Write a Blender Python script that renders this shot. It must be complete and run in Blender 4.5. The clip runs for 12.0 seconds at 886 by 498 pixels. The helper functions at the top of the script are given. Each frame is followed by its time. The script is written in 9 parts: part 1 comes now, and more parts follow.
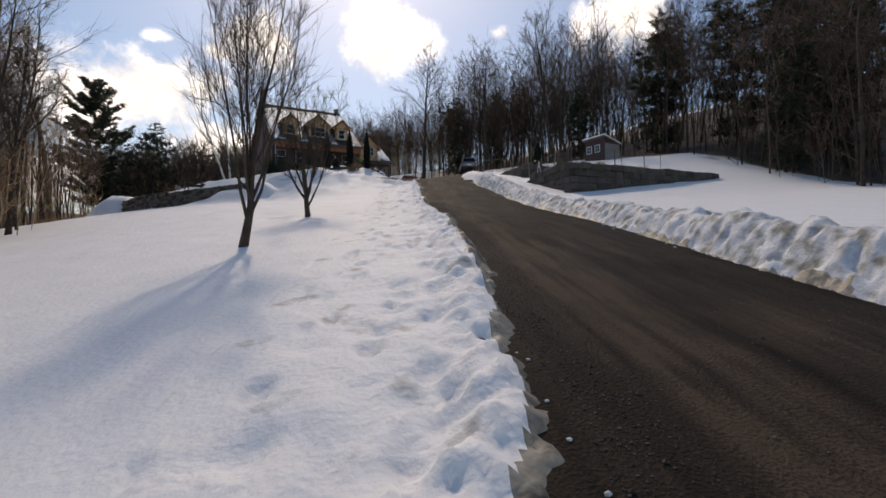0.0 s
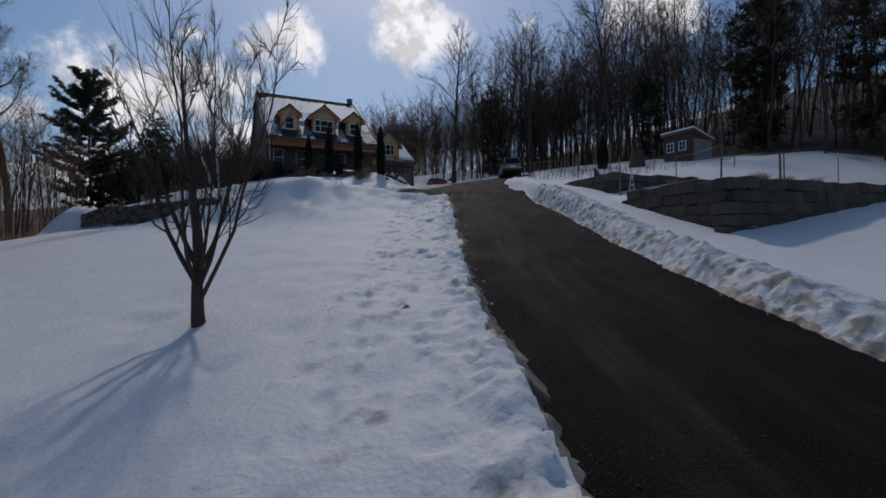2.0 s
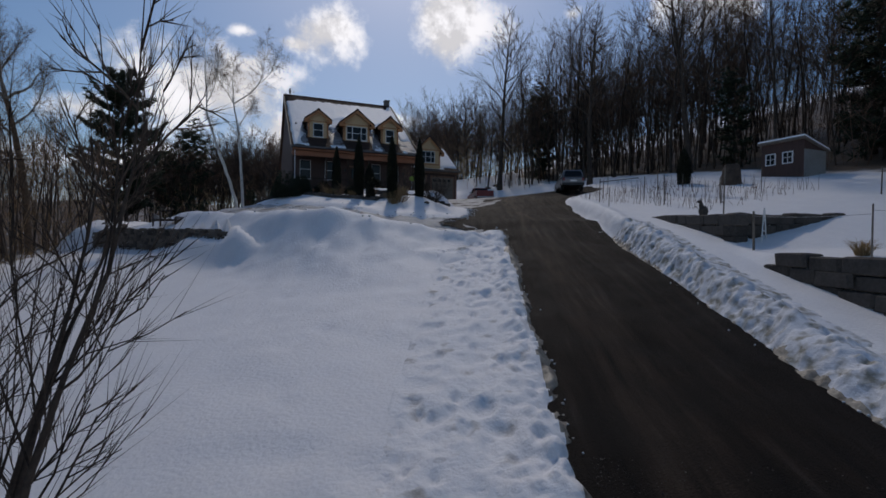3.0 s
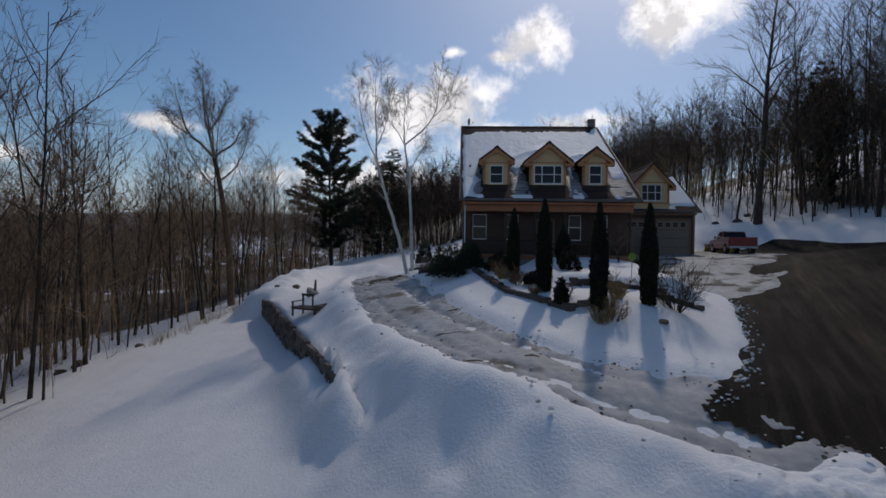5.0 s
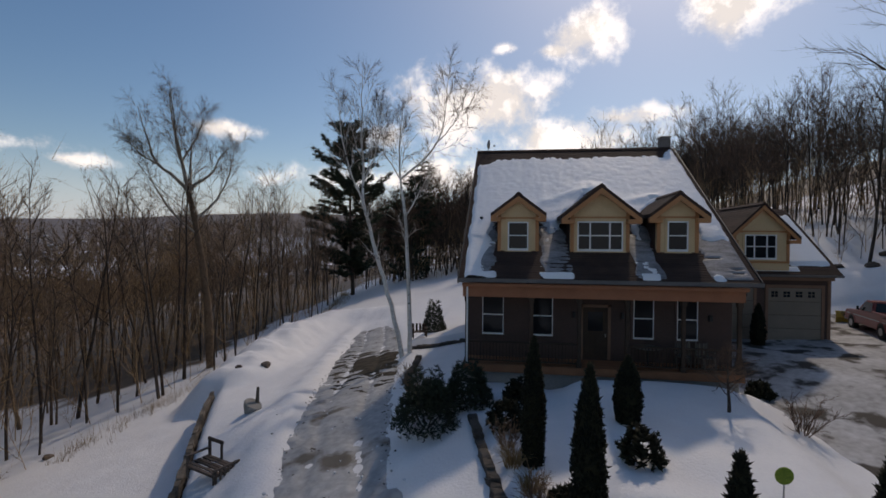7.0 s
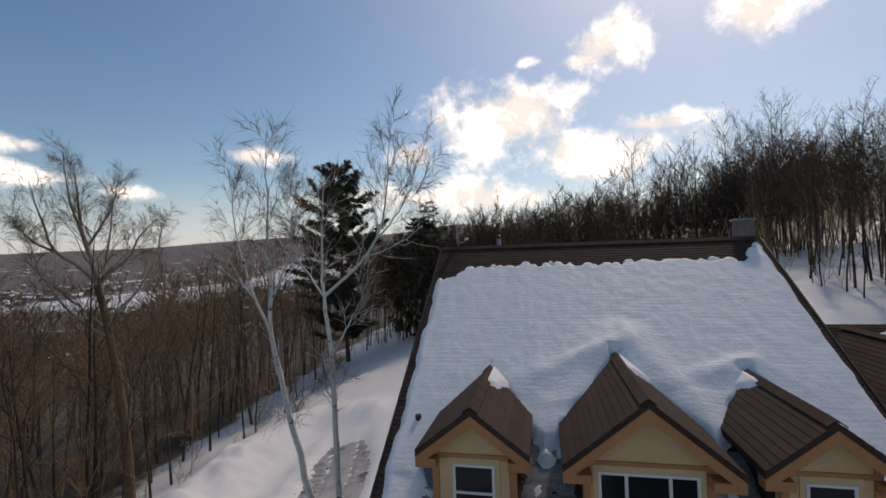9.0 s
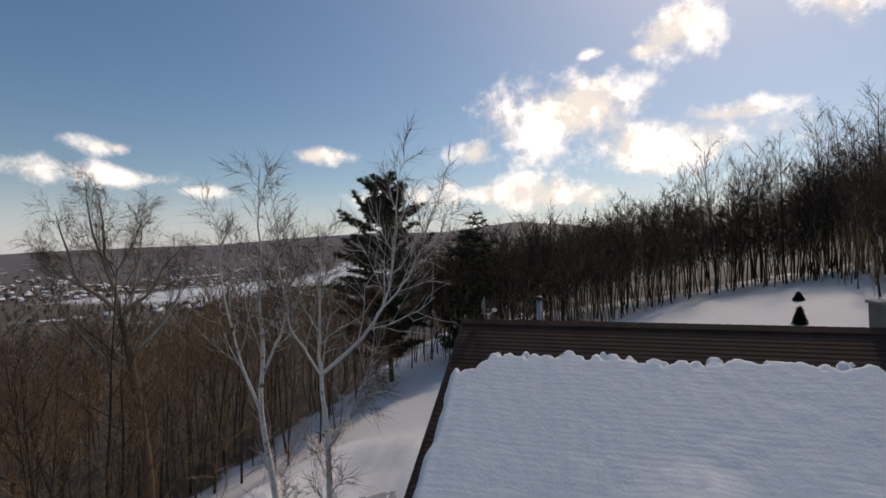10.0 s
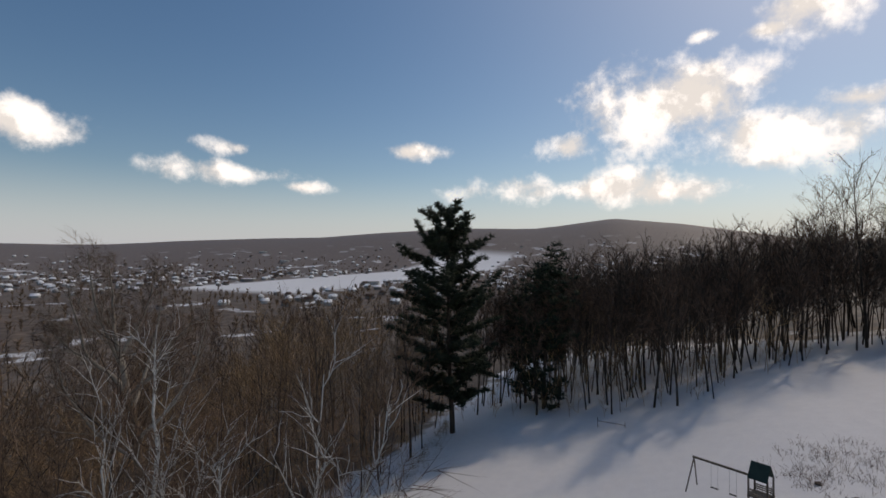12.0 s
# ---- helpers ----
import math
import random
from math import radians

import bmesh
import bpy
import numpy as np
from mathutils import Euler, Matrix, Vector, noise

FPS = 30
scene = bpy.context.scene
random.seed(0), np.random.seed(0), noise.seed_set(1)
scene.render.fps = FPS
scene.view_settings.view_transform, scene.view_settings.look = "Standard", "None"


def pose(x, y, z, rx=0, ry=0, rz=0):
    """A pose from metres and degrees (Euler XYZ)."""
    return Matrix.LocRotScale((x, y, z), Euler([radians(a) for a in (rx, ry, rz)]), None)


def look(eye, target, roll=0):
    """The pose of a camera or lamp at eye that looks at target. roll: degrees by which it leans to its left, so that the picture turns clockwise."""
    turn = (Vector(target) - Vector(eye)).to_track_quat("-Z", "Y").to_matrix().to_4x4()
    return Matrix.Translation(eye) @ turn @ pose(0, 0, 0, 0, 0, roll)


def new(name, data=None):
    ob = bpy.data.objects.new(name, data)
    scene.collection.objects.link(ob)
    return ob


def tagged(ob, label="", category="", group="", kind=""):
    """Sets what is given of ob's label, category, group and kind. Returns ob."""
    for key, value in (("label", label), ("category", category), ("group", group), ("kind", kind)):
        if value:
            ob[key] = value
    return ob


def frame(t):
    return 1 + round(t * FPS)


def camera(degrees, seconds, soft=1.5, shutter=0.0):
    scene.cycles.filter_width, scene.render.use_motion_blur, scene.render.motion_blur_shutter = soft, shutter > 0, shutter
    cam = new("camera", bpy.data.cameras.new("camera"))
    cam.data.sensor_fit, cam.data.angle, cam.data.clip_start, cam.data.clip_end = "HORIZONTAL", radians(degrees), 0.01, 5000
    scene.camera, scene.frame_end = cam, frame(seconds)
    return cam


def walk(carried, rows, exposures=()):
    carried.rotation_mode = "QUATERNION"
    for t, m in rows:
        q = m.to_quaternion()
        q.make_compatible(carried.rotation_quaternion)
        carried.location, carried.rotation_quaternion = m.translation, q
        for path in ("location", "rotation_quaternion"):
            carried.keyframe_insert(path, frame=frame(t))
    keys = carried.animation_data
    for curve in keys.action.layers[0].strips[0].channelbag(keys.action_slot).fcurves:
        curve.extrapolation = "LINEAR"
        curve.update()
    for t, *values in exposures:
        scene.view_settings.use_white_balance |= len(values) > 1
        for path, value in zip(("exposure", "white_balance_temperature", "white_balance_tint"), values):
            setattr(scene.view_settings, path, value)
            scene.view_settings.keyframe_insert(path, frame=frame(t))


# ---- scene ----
cam = camera(86.0, 12.0, soft=1.6)
ROWS = [
    (0, 1.305, 0.057, 1.099, -29.83, 0.49, 0.76),
    (0.5, 2.751, 2.808, 1.765, -28.73, 0.6, 0.22),
    (1, 4.005, 5.549, 2.376, -27.31, 0.48, 0.42),
    (1.5, 5.282, 8.216, 3.186, -26.45, 0.14, 0.26),
    (2, 6.654, 11.055, 4.176, -26.56, -0.16, 0.34),
    (2.5, 7.733, 13.891, 5.522, -25.57, -0.76, -0.2),
    (3, 8.738, 16.876, 6.956, -21.96, -0.96, -0.56),
    (3.5, 9.684, 19.886, 8.613, -15.58, -1.08, -0.74),
    (5.5, 12.404, 30.573, 12.704, 5.74, -0.62, -0.72),
    (6, 13.026, 33.201, 13.739, 7.65, -0.8, -0.48),
    (6.5, 13.391, 36.008, 14.96, 7.97, -0.87, -0.31),
    (7, 13.8, 38.723, 16.131, 8.27, -0.88, -0.44),
    (9, 15.605, 49.411, 21.235, 12.01, 1.06, 1.77),
    (9.5, 16.001, 51.062, 22.504, 13.88, 0.99, 1.57),
    (10, 15.95, 53.335, 23.609, 18.88, 0.91, 1.29),
    (10.5, 16.328, 54.85, 24.882, 19.77, 0.54, 1.01),
    (11, 16.524, 56.391, 26.113, 21.44, 0.61, 0.72),
    (11.5, 16.574, 57.974, 27.445, 21.53, 0.54, 0.77),
    (12, 15.974, 60.501, 28.576, 29.75, 0.43, -0.09),
]
EXPOSURES = [(0.0, 0.3, 8600, 16), (0.8, -0.1, 7900, 13), (1.5, -0.5, 7000, 11), (2.5, -0.55, 6950, 14), (3.5, -0.44, 7000, 13), (6.0, -0.33, 7400, 13), (7.2, -0.15, 8050, 16), (8.8, 0.02, 8400, 16), (10.0, -0.12, 8400, 16), (12.0, -0.25, 8100, 14)]
walk(cam, [(t, pose(x, y, z, 90 + pitch, roll, yaw)) for t, x, y, z, yaw, pitch, roll in ROWS], EXPOSURES)
# ---- world and sun ----
SUN_AZ, SUN_EL = 18.0, 45.0          # degrees from +y towards +x, degrees up
world = bpy.data.worlds.new("sky")
scene.world = world
world.use_nodes = True
wn, wl = world.node_tree.nodes, world.node_tree.links
wn.clear()


def wnode(kind, **props):
    nd = wn.new(kind)
    for key, value in props.items():
        setattr(nd, key, value)
    return nd


def wmath(op, a, b=None, c=None, clamp=False):
    nd = wnode("ShaderNodeMath", operation=op, use_clamp=clamp)
    for i, v in enumerate((a, b, c)):
        if v is None:
            continue
        if isinstance(v, (int, float)):
            nd.inputs[i].default_value = v
        else:
            wl.new(v, nd.inputs[i])
    return nd.outputs[0]


sky = wnode("ShaderNodeTexSky", sky_type="NISHITA", sun_disc=False, sun_elevation=radians(SUN_EL),
            sun_rotation=radians(SUN_AZ), altitude=300.0, air_density=1.0, dust_density=0.7, ozone_density=2.5)
coord = wnode("ShaderNodeTexCoord")
sep = wnode("ShaderNodeSeparateXYZ")
wl.new(coord.outputs["Generated"], sep.inputs[0])
azim = wmath("ARCTAN2", sep.outputs[0], sep.outputs[1])
elev = wmath("ARCSINE", sep.outputs[2])
puff = wnode("ShaderNodeTexNoise")
puff.inputs["Scale"].default_value, puff.inputs["Detail"].default_value, puff.inputs["Roughness"].default_value = 9.0, 9.0, 0.62
wl.new(coord.outputs["Generated"], puff.inputs["Vector"])
# cumulus clouds: azimuth, elevation, half width, half height in degrees, and how dense
CLOUDS = [
    (-5, 15.9, 9.8, 4.4, 1.0), (-15.3, 12.1, 3.4, 2.0, .9), (7, 11.5, 9.5, 3.6, 1.0), (-12.8, 7.3, 14, 1.9, .9), (-4.5, 6.6, 8, 1.8, .9),
    (-53, 11.4, 3.2, 1.2, .9), (-52.6, 8.7, 6.5, 1.5, .9), (-46.6, 7.5, 3.2, .8, .8), (-33.4, 11.9, 4.8, 1.2, .9), (-72, 11.9, 4.5, 2.4, .9),
    (8.8, 22.8, 5.0, 2.9, .95), (4.8, 21.3, 2.2, .9, .85), (-1, 21.9, 1.6, .7, .8), (23, 24.2, 5.2, 4.2, 1.1), (52, 25, 7, 3.6, .9),
    (12, 13.9, 4.5, 1.2, .8), (37, 24.7, 1.6, .9, .8), (-100, 24, 14, 6, .9), (150, 30, 18, 8, .9),
]
cover = None
for az, el, hw, hh, dense in CLOUDS:
    u = wmath("DIVIDE", wmath("SUBTRACT", azim, radians(az)), radians(hw))
    v = wmath("DIVIDE", wmath("SUBTRACT", elev, radians(el)), radians(hh))
    r2 = wmath("ADD", wmath("MULTIPLY", u, u), wmath("MULTIPLY", v, v))
    m = wmath("MULTIPLY", wmath("SUBTRACT", 1.0, wmath("SQRT", r2), clamp=False), dense)
    cover = m if cover is None else wmath("MAXIMUM", cover, m)
broad = wnode("ShaderNodeTexNoise")
broad.inputs["Scale"].default_value, broad.inputs["Detail"].default_value = 4.0, 4.0
wl.new(coord.outputs["Generated"], broad.inputs["Vector"])
shifted = wnode("ShaderNodeVectorMath", operation="ADD")
wl.new(coord.outputs["Generated"], shifted.inputs[0])
shifted.inputs[1].default_value = (0.008, 0.012, 0.03)
puff2 = wnode("ShaderNodeTexNoise")
puff2.inputs["Scale"].default_value, puff2.inputs["Detail"].default_value, puff2.inputs["Roughness"].default_value = 9.0, 9.0, 0.62
wl.new(shifted.outputs[0], puff2.inputs["Vector"])
edge = wmath("ADD", wmath("MAXIMUM", cover, -0.7), wmath("ADD", wmath("MULTIPLY", wmath("SUBTRACT", puff.outputs[0], 0.5), 3.0), wmath("MULTIPLY", wmath("SUBTRACT", broad.outputs[0], 0.5), 1.6)))
mask = wnode("ShaderNodeMapRange", interpolation_type="SMOOTHSTEP")
mask.inputs["From Min"].default_value, mask.inputs["From Max"].default_value = -0.10, 0.75
wl.new(edge, mask.inputs[0])
lit = wmath("ADD", wmath("MULTIPLY", wmath("SUBTRACT", puff.outputs[0], puff2.outputs[0]), 3.2), 0.90)
thick = wnode("ShaderNodeClamp")
thick.inputs["Min"].default_value, thick.inputs["Max"].default_value = 0.74, 1.10
wl.new(lit, thick.inputs[0])
sunlit = wnode("ShaderNodeCombineColor")
for i, k in enumerate((0.955, 1.0, 1.09)):
    wl.new(wmath("MULTIPLY", thick.outputs[0], 11.8 * k), sunlit.inputs[i])
sdir = Vector((math.sin(radians(SUN_AZ)) * math.cos(radians(SUN_EL)), math.cos(radians(SUN_AZ)) * math.cos(radians(SUN_EL)), math.sin(radians(SUN_EL))))
# clear winter air: deeper blue away from the sun, white glare round it
deep = wnode("ShaderNodeHueSaturation")
deep.inputs["Saturation"].default_value = 1.24
wl.new(sky.outputs[0], deep.inputs["Color"])
toward = wnode("ShaderNodeVectorMath", operation="DOT_PRODUCT")
wl.new(coord.outputs["Generated"], toward.inputs[0])
toward.inputs[1].default_value = sdir
glare = wmath("ADD", wmath("MULTIPLY", wmath("POWER", wmath("MAXIMUM", toward.outputs["Value"], 0.0), 7.0), 1.3), wmath("MULTIPLY", wmath("POWER", wmath("MAXIMUM", toward.outputs["Value"], 0.0), 45.0), 4.0))
gcol = wnode("ShaderNodeCombineColor")
for i, k in enumerate((0.95, 1.0, 1.06)):
    wl.new(wmath("MULTIPLY", glare, k), gcol.inputs[i])
hazed = wnode("ShaderNodeMix", data_type="RGBA", blend_type="ADD")
hazed.inputs["Factor"].default_value = 1.0
wl.new(deep.outputs[0], hazed.inputs["A"])
wl.new(gcol.outputs[0], hazed.inputs["B"])
# pale blue haze low over the valley
low = wnode("ShaderNodeMapRange", interpolation_type="SMOOTHSTEP")
for i, q in enumerate((0.0, 0.17, 0.75, 0.0)):
    low.inputs[i + 1].default_value = q
wl.new(sep.outputs[2], low.inputs[0])
horizon = wnode("ShaderNodeMix", data_type="RGBA")
wl.new(low.outputs[0], horizon.inputs["Factor"])
wl.new(hazed.outputs["Result"], horizon.inputs["A"])
horizon.inputs["B"].default_value = (5.0, 6.0, 8.0, 1)
mixc = wnode("ShaderNodeMix", data_type="RGBA")
wl.new(mask.outputs[0], mixc.inputs["Factor"])
wl.new(horizon.outputs["Result"], mixc.inputs["A"])
wl.new(sunlit.outputs[0], mixc.inputs["B"])
bg = wnode("ShaderNodeBackground")
bg.inputs["Strength"].default_value = 0.105
wl.new(mixc.outputs["Result"], bg.inputs["Color"])
wout = wnode("ShaderNodeOutputWorld")
wl.new(bg.outputs[0], wout.inputs[0])

sun = new("sun", bpy.data.lights.new("sun", "SUN"))
sun.data.energy, sun.data.angle, sun.data.color = 1.18, radians(2.2), (1.0, 0.95, 0.88)
sun.matrix_world = look((0, 0, 0), -sdir)
sun.location = (60, 120, 140)
# ---- materials ----
def material(name):
    m = bpy.data.materials.new(name)
    m.use_nodes = True
    m.node_tree.nodes.clear()
    return m, m.node_tree.nodes, m.node_tree.links


def valley_cover(n, l, geo, colour):
    """Away from the clearing the hills carry bare woods, with open snow fields among them."""
    def calc(op, a, b=None):
        nd = n.new("ShaderNodeMath"); nd.operation = op
        for i, v in enumerate((a, b)):
            if isinstance(v, (int, float)):
                nd.inputs[i].default_value = v
            elif v is not None:
                l.new(v, nd.inputs[i])
        return nd.outputs[0]
    def ramp(v, a, b, lo=0.0, hi=1.0):
        nd = n.new("ShaderNodeMapRange"); nd.interpolation_type = "SMOOTHSTEP"
        l.new(v, nd.inputs[0])
        for i, q in enumerate((a, b, lo, hi)):
            nd.inputs[i + 1].default_value = q
        return nd.outputs[0]
    sx = n.new("ShaderNodeSeparateXYZ"); l.new(geo.outputs["Position"], sx.inputs[0])
    x, y = sx.outputs[0], sx.outputs[1]
    dx, dy = calc("SUBTRACT", x, 16.0), calc("SUBTRACT", y, 60.0)
    far = calc("SQRT", calc("ADD", calc("MULTIPLY", dx, dx), calc("MULTIPLY", dy, dy)))
    patch = n.new("ShaderNodeTexNoise"); patch.inputs["Scale"].default_value, patch.inputs["Detail"].default_value = 0.016, 10
    l.new(geo.outputs["Position"], patch.inputs["Vector"])
    # a long open field: distance to its middle line
    ax, ay, bx, by = -640.0, 560.0, -800.0, 1750.0
    ux, uy, ln = bx - ax, by - ay, math.hypot(bx - ax, by - ay)
    across = calc("ABSOLUTE", calc("ADD", calc("MULTIPLY", calc("SUBTRACT", x, ax), -uy / ln), calc("MULTIPLY", calc("SUBTRACT", y, ay), ux / ln)))
    run = calc("ADD", calc("MULTIPLY", calc("SUBTRACT", x, ax), ux / ln), calc("MULTIPLY", calc("SUBTRACT", y, ay), uy / ln))
    field = calc("MULTIPLY", ramp(calc("ADD", across, calc("MULTIPLY", patch.outputs[0], 60)), 150, 190, 1, 0), calc("MULTIPLY", ramp(run, -60, 20), ramp(run, 1200, 1350, 1, 0)))
    speck = calc("MULTIPLY", ramp(patch.outputs[0], 0.60, 0.65), ramp(far, 1700, 2300, 0.9, 0.0))
    open_snow = calc("MAXIMUM", field, speck)
    # leaf litter and brush show through the snow under the trees
    litter = n.new("ShaderNodeTexNoise"); litter.inputs["Scale"].default_value, litter.inputs["Detail"].default_value = 0.22, 7
    l.new(geo.outputs["Position"], litter.inputs["Vector"])
    west = calc("MAXIMUM", ramp(x, -19, -42), calc("MULTIPLY", ramp(x, -11, -20), ramp(y, 68, 78)))
    north = ramp(y, 140, 160)
    # East: this brown also paints the slope woods' shade onto the snow
    east = calc("MULTIPLY", ramp(x, 45, 56), ramp(y, 102, 84, 0.0, 1.0))
    under = calc("MAXIMUM", calc("MAXIMUM", west, north), east)
    shed_leaves = ramp(calc("ADD", under, calc("MULTIPLY", calc("SUBTRACT", litter.outputs[0], 0.5), 1.6)), 0.35, 0.7)
    shed_leaves = calc("MULTIPLY", shed_leaves, ramp(under, 0.02, 0.2))
    wood = calc("MULTIPLY", calc("MAXIMUM", ramp(far, 130, 210), shed_leaves), calc("SUBTRACT", 1.0, calc("MULTIPLY", open_snow, ramp(far, 160, 300))))
    fine = n.new("ShaderNodeTexNoise"); fine.inputs["Scale"].default_value, fine.inputs["Detail"].default_value = 0.11, 9
    l.new(geo.outputs["Position"], fine.inputs["Vector"])
    cr = n.new("ShaderNodeValToRGB")
    cr.color_ramp.elements[0].position, cr.color_ramp.elements[1].position = 0.35, 0.68
    cr.color_ramp.elements[0].color, cr.color_ramp.elements[1].color = (0.075, 0.052, 0.037, 1), (0.23, 0.165, 0.115, 1)
    l.new(fine.outputs[0], cr.inputs[0])
    leaves = n.new("ShaderNodeValToRGB")
    leaves.color_ramp.elements[0].position, leaves.color_ramp.elements[1].position = 0.35, 0.68
    leaves.color_ramp.elements[0].color, leaves.color_ramp.elements[1].color = (0.045, 0.032, 0.022, 1), (0.15, 0.105, 0.07, 1)
    l.new(litter.outputs[0], leaves.inputs[0])
    near_far = n.new("ShaderNodeMix"); near_far.data_type = "RGBA"
    l.new(ramp(far, 140, 260), near_far.inputs["Factor"]); l.new(leaves.outputs[0], near_far.inputs["A"]); l.new(cr.outputs[0], near_far.inputs["B"])
    # aerial haze painted into the ground colour, stronger from 500 to 2600 m
    far_haze = n.new("ShaderNodeMix"); far_haze.data_type = "RGBA"
    l.new(ramp(far, 500, 2600, 0.0, 0.8), far_haze.inputs["Factor"]); l.new(near_far.outputs["Result"], far_haze.inputs["A"]); far_haze.inputs["B"].default_value = (0.225, 0.185, 0.165, 1)
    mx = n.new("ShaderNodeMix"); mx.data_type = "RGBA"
    l.new(wood, mx.inputs["Factor"]); l.new(colour, mx.inputs["A"]); l.new(far_haze.outputs["Result"], mx.inputs["B"])
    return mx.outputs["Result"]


def surface(name, dark, light, scale, rough=(0.7, 0.9), fine=8.0, bump=0.3, dist=0.02, metal=0.0, spec=0.4, stretch=(1, 1, 1), per_object=0.0,
            island=0.0, stain=None, stain_scale=0.4, stain_at=(0.55, 0.7), obj=False, laps=0.0, valley=False):
    """Two-scale noise colour, with bump, stains and a shift from piece to piece."""
    m, n, l = material(name)
    out, bsdf = n.new("ShaderNodeOutputMaterial"), n.new("ShaderNodeBsdfPrincipled")
    l.new(bsdf.outputs[0], out.inputs[0])
    tc, mp = n.new("ShaderNodeTexCoord"), n.new("ShaderNodeMapping")
    geo = n.new("ShaderNodeNewGeometry")
    if obj:
        l.new(tc.outputs["Object"], mp.inputs[0])
    else:
        l.new(geo.outputs["Position"], mp.inputs[0])
    mp.inputs["Scale"].default_value = stretch
    big, small = n.new("ShaderNodeTexNoise"), n.new("ShaderNodeTexNoise")
    for tex, sc, det in ((big, scale, 4), (small, scale * fine, 6)):
        tex.inputs["Scale"].default_value, tex.inputs["Detail"].default_value = sc, det
        l.new(mp.outputs[0], tex.inputs["Vector"])
    add = n.new("ShaderNodeMath"); add.operation = "MULTIPLY_ADD"
    l.new(big.outputs[0], add.inputs[0]); add.inputs[1].default_value = 0.55
    sm = n.new("ShaderNodeMath"); sm.operation = "MULTIPLY"; sm.inputs[1].default_value = 0.45
    l.new(small.outputs[0], sm.inputs[0]); l.new(sm.outputs[0], add.inputs[2])
    fac = add.outputs[0]
    for amount, kind in ((per_object, "obj"), (island, "isl")):
        if amount:
            src = n.new("ShaderNodeObjectInfo").outputs["Random"] if kind == "obj" else geo.outputs["Random Per Island"]
            sh = n.new("ShaderNodeMath"); sh.operation = "MULTIPLY_ADD"
            l.new(src, sh.inputs[0]); sh.inputs[1].default_value = amount
            off = n.new("ShaderNodeMath"); off.operation = "SUBTRACT"; off.inputs[1].default_value = amount / 2
            l.new(fac, off.inputs[0]); l.new(off.outputs[0], sh.inputs[2])
            fac = sh.outputs[0]
    ramp = n.new("ShaderNodeValToRGB")
    ramp.color_ramp.elements[0].position, ramp.color_ramp.elements[1].position = 0.3, 0.72
    ramp.color_ramp.elements[0].color, ramp.color_ramp.elements[1].color = (*dark, 1), (*light, 1)
    l.new(fac, ramp.inputs[0])
    colour = ramp.outputs[0]
    if stain:
        st = n.new("ShaderNodeTexNoise"); st.inputs["Scale"].default_value, st.inputs["Detail"].default_value = stain_scale, 8
        l.new(geo.outputs["Position"], st.inputs["Vector"])
        mr = n.new("ShaderNodeMapRange"); mr.inputs["From Min"].default_value, mr.inputs["From Max"].default_value = stain_at
        l.new(st.outputs[0], mr.inputs[0])
        mx = n.new("ShaderNodeMix"); mx.data_type = "RGBA"
        l.new(mr.outputs[0], mx.inputs["Factor"]); l.new(colour, mx.inputs["A"]); mx.inputs["B"].default_value = (*stain, 1)
        colour = mx.outputs["Result"]
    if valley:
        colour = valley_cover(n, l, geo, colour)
    l.new(colour, bsdf.inputs["Base Color"])
    rr = n.new("ShaderNodeMapRange"); rr.inputs["To Min"].default_value, rr.inputs["To Max"].default_value = rough
    l.new(big.outputs[0], rr.inputs[0]); l.new(rr.outputs[0], bsdf.inputs["Roughness"])
    bsdf.inputs["Metallic"].default_value = metal
    bsdf.inputs["Specular IOR Level"].default_value = spec
    if bump:
        bp = n.new("ShaderNodeBump"); bp.inputs["Strength"].default_value, bp.inputs["Distance"].default_value = bump, dist
        height = add.outputs[0]
        if laps:
            sx = n.new("ShaderNodeSeparateXYZ"); l.new(geo.outputs["Position"], sx.inputs[0])
            dv = n.new("ShaderNodeMath"); dv.operation = "DIVIDE"; dv.inputs[1].default_value = laps; l.new(sx.outputs[2], dv.inputs[0])
            fr = n.new("ShaderNodeMath"); fr.operation = "FRACT"; l.new(dv.outputs[0], fr.inputs[0])
            sb = n.new("ShaderNodeMath"); sb.operation = "SUBTRACT"; l.new(height, sb.inputs[0]); l.new(fr.outputs[0], sb.inputs[1])
            height = sb.outputs[0]
        l.new(height, bp.inputs["Height"]); l.new(bp.outputs[0], bsdf.inputs["Normal"])
    return m


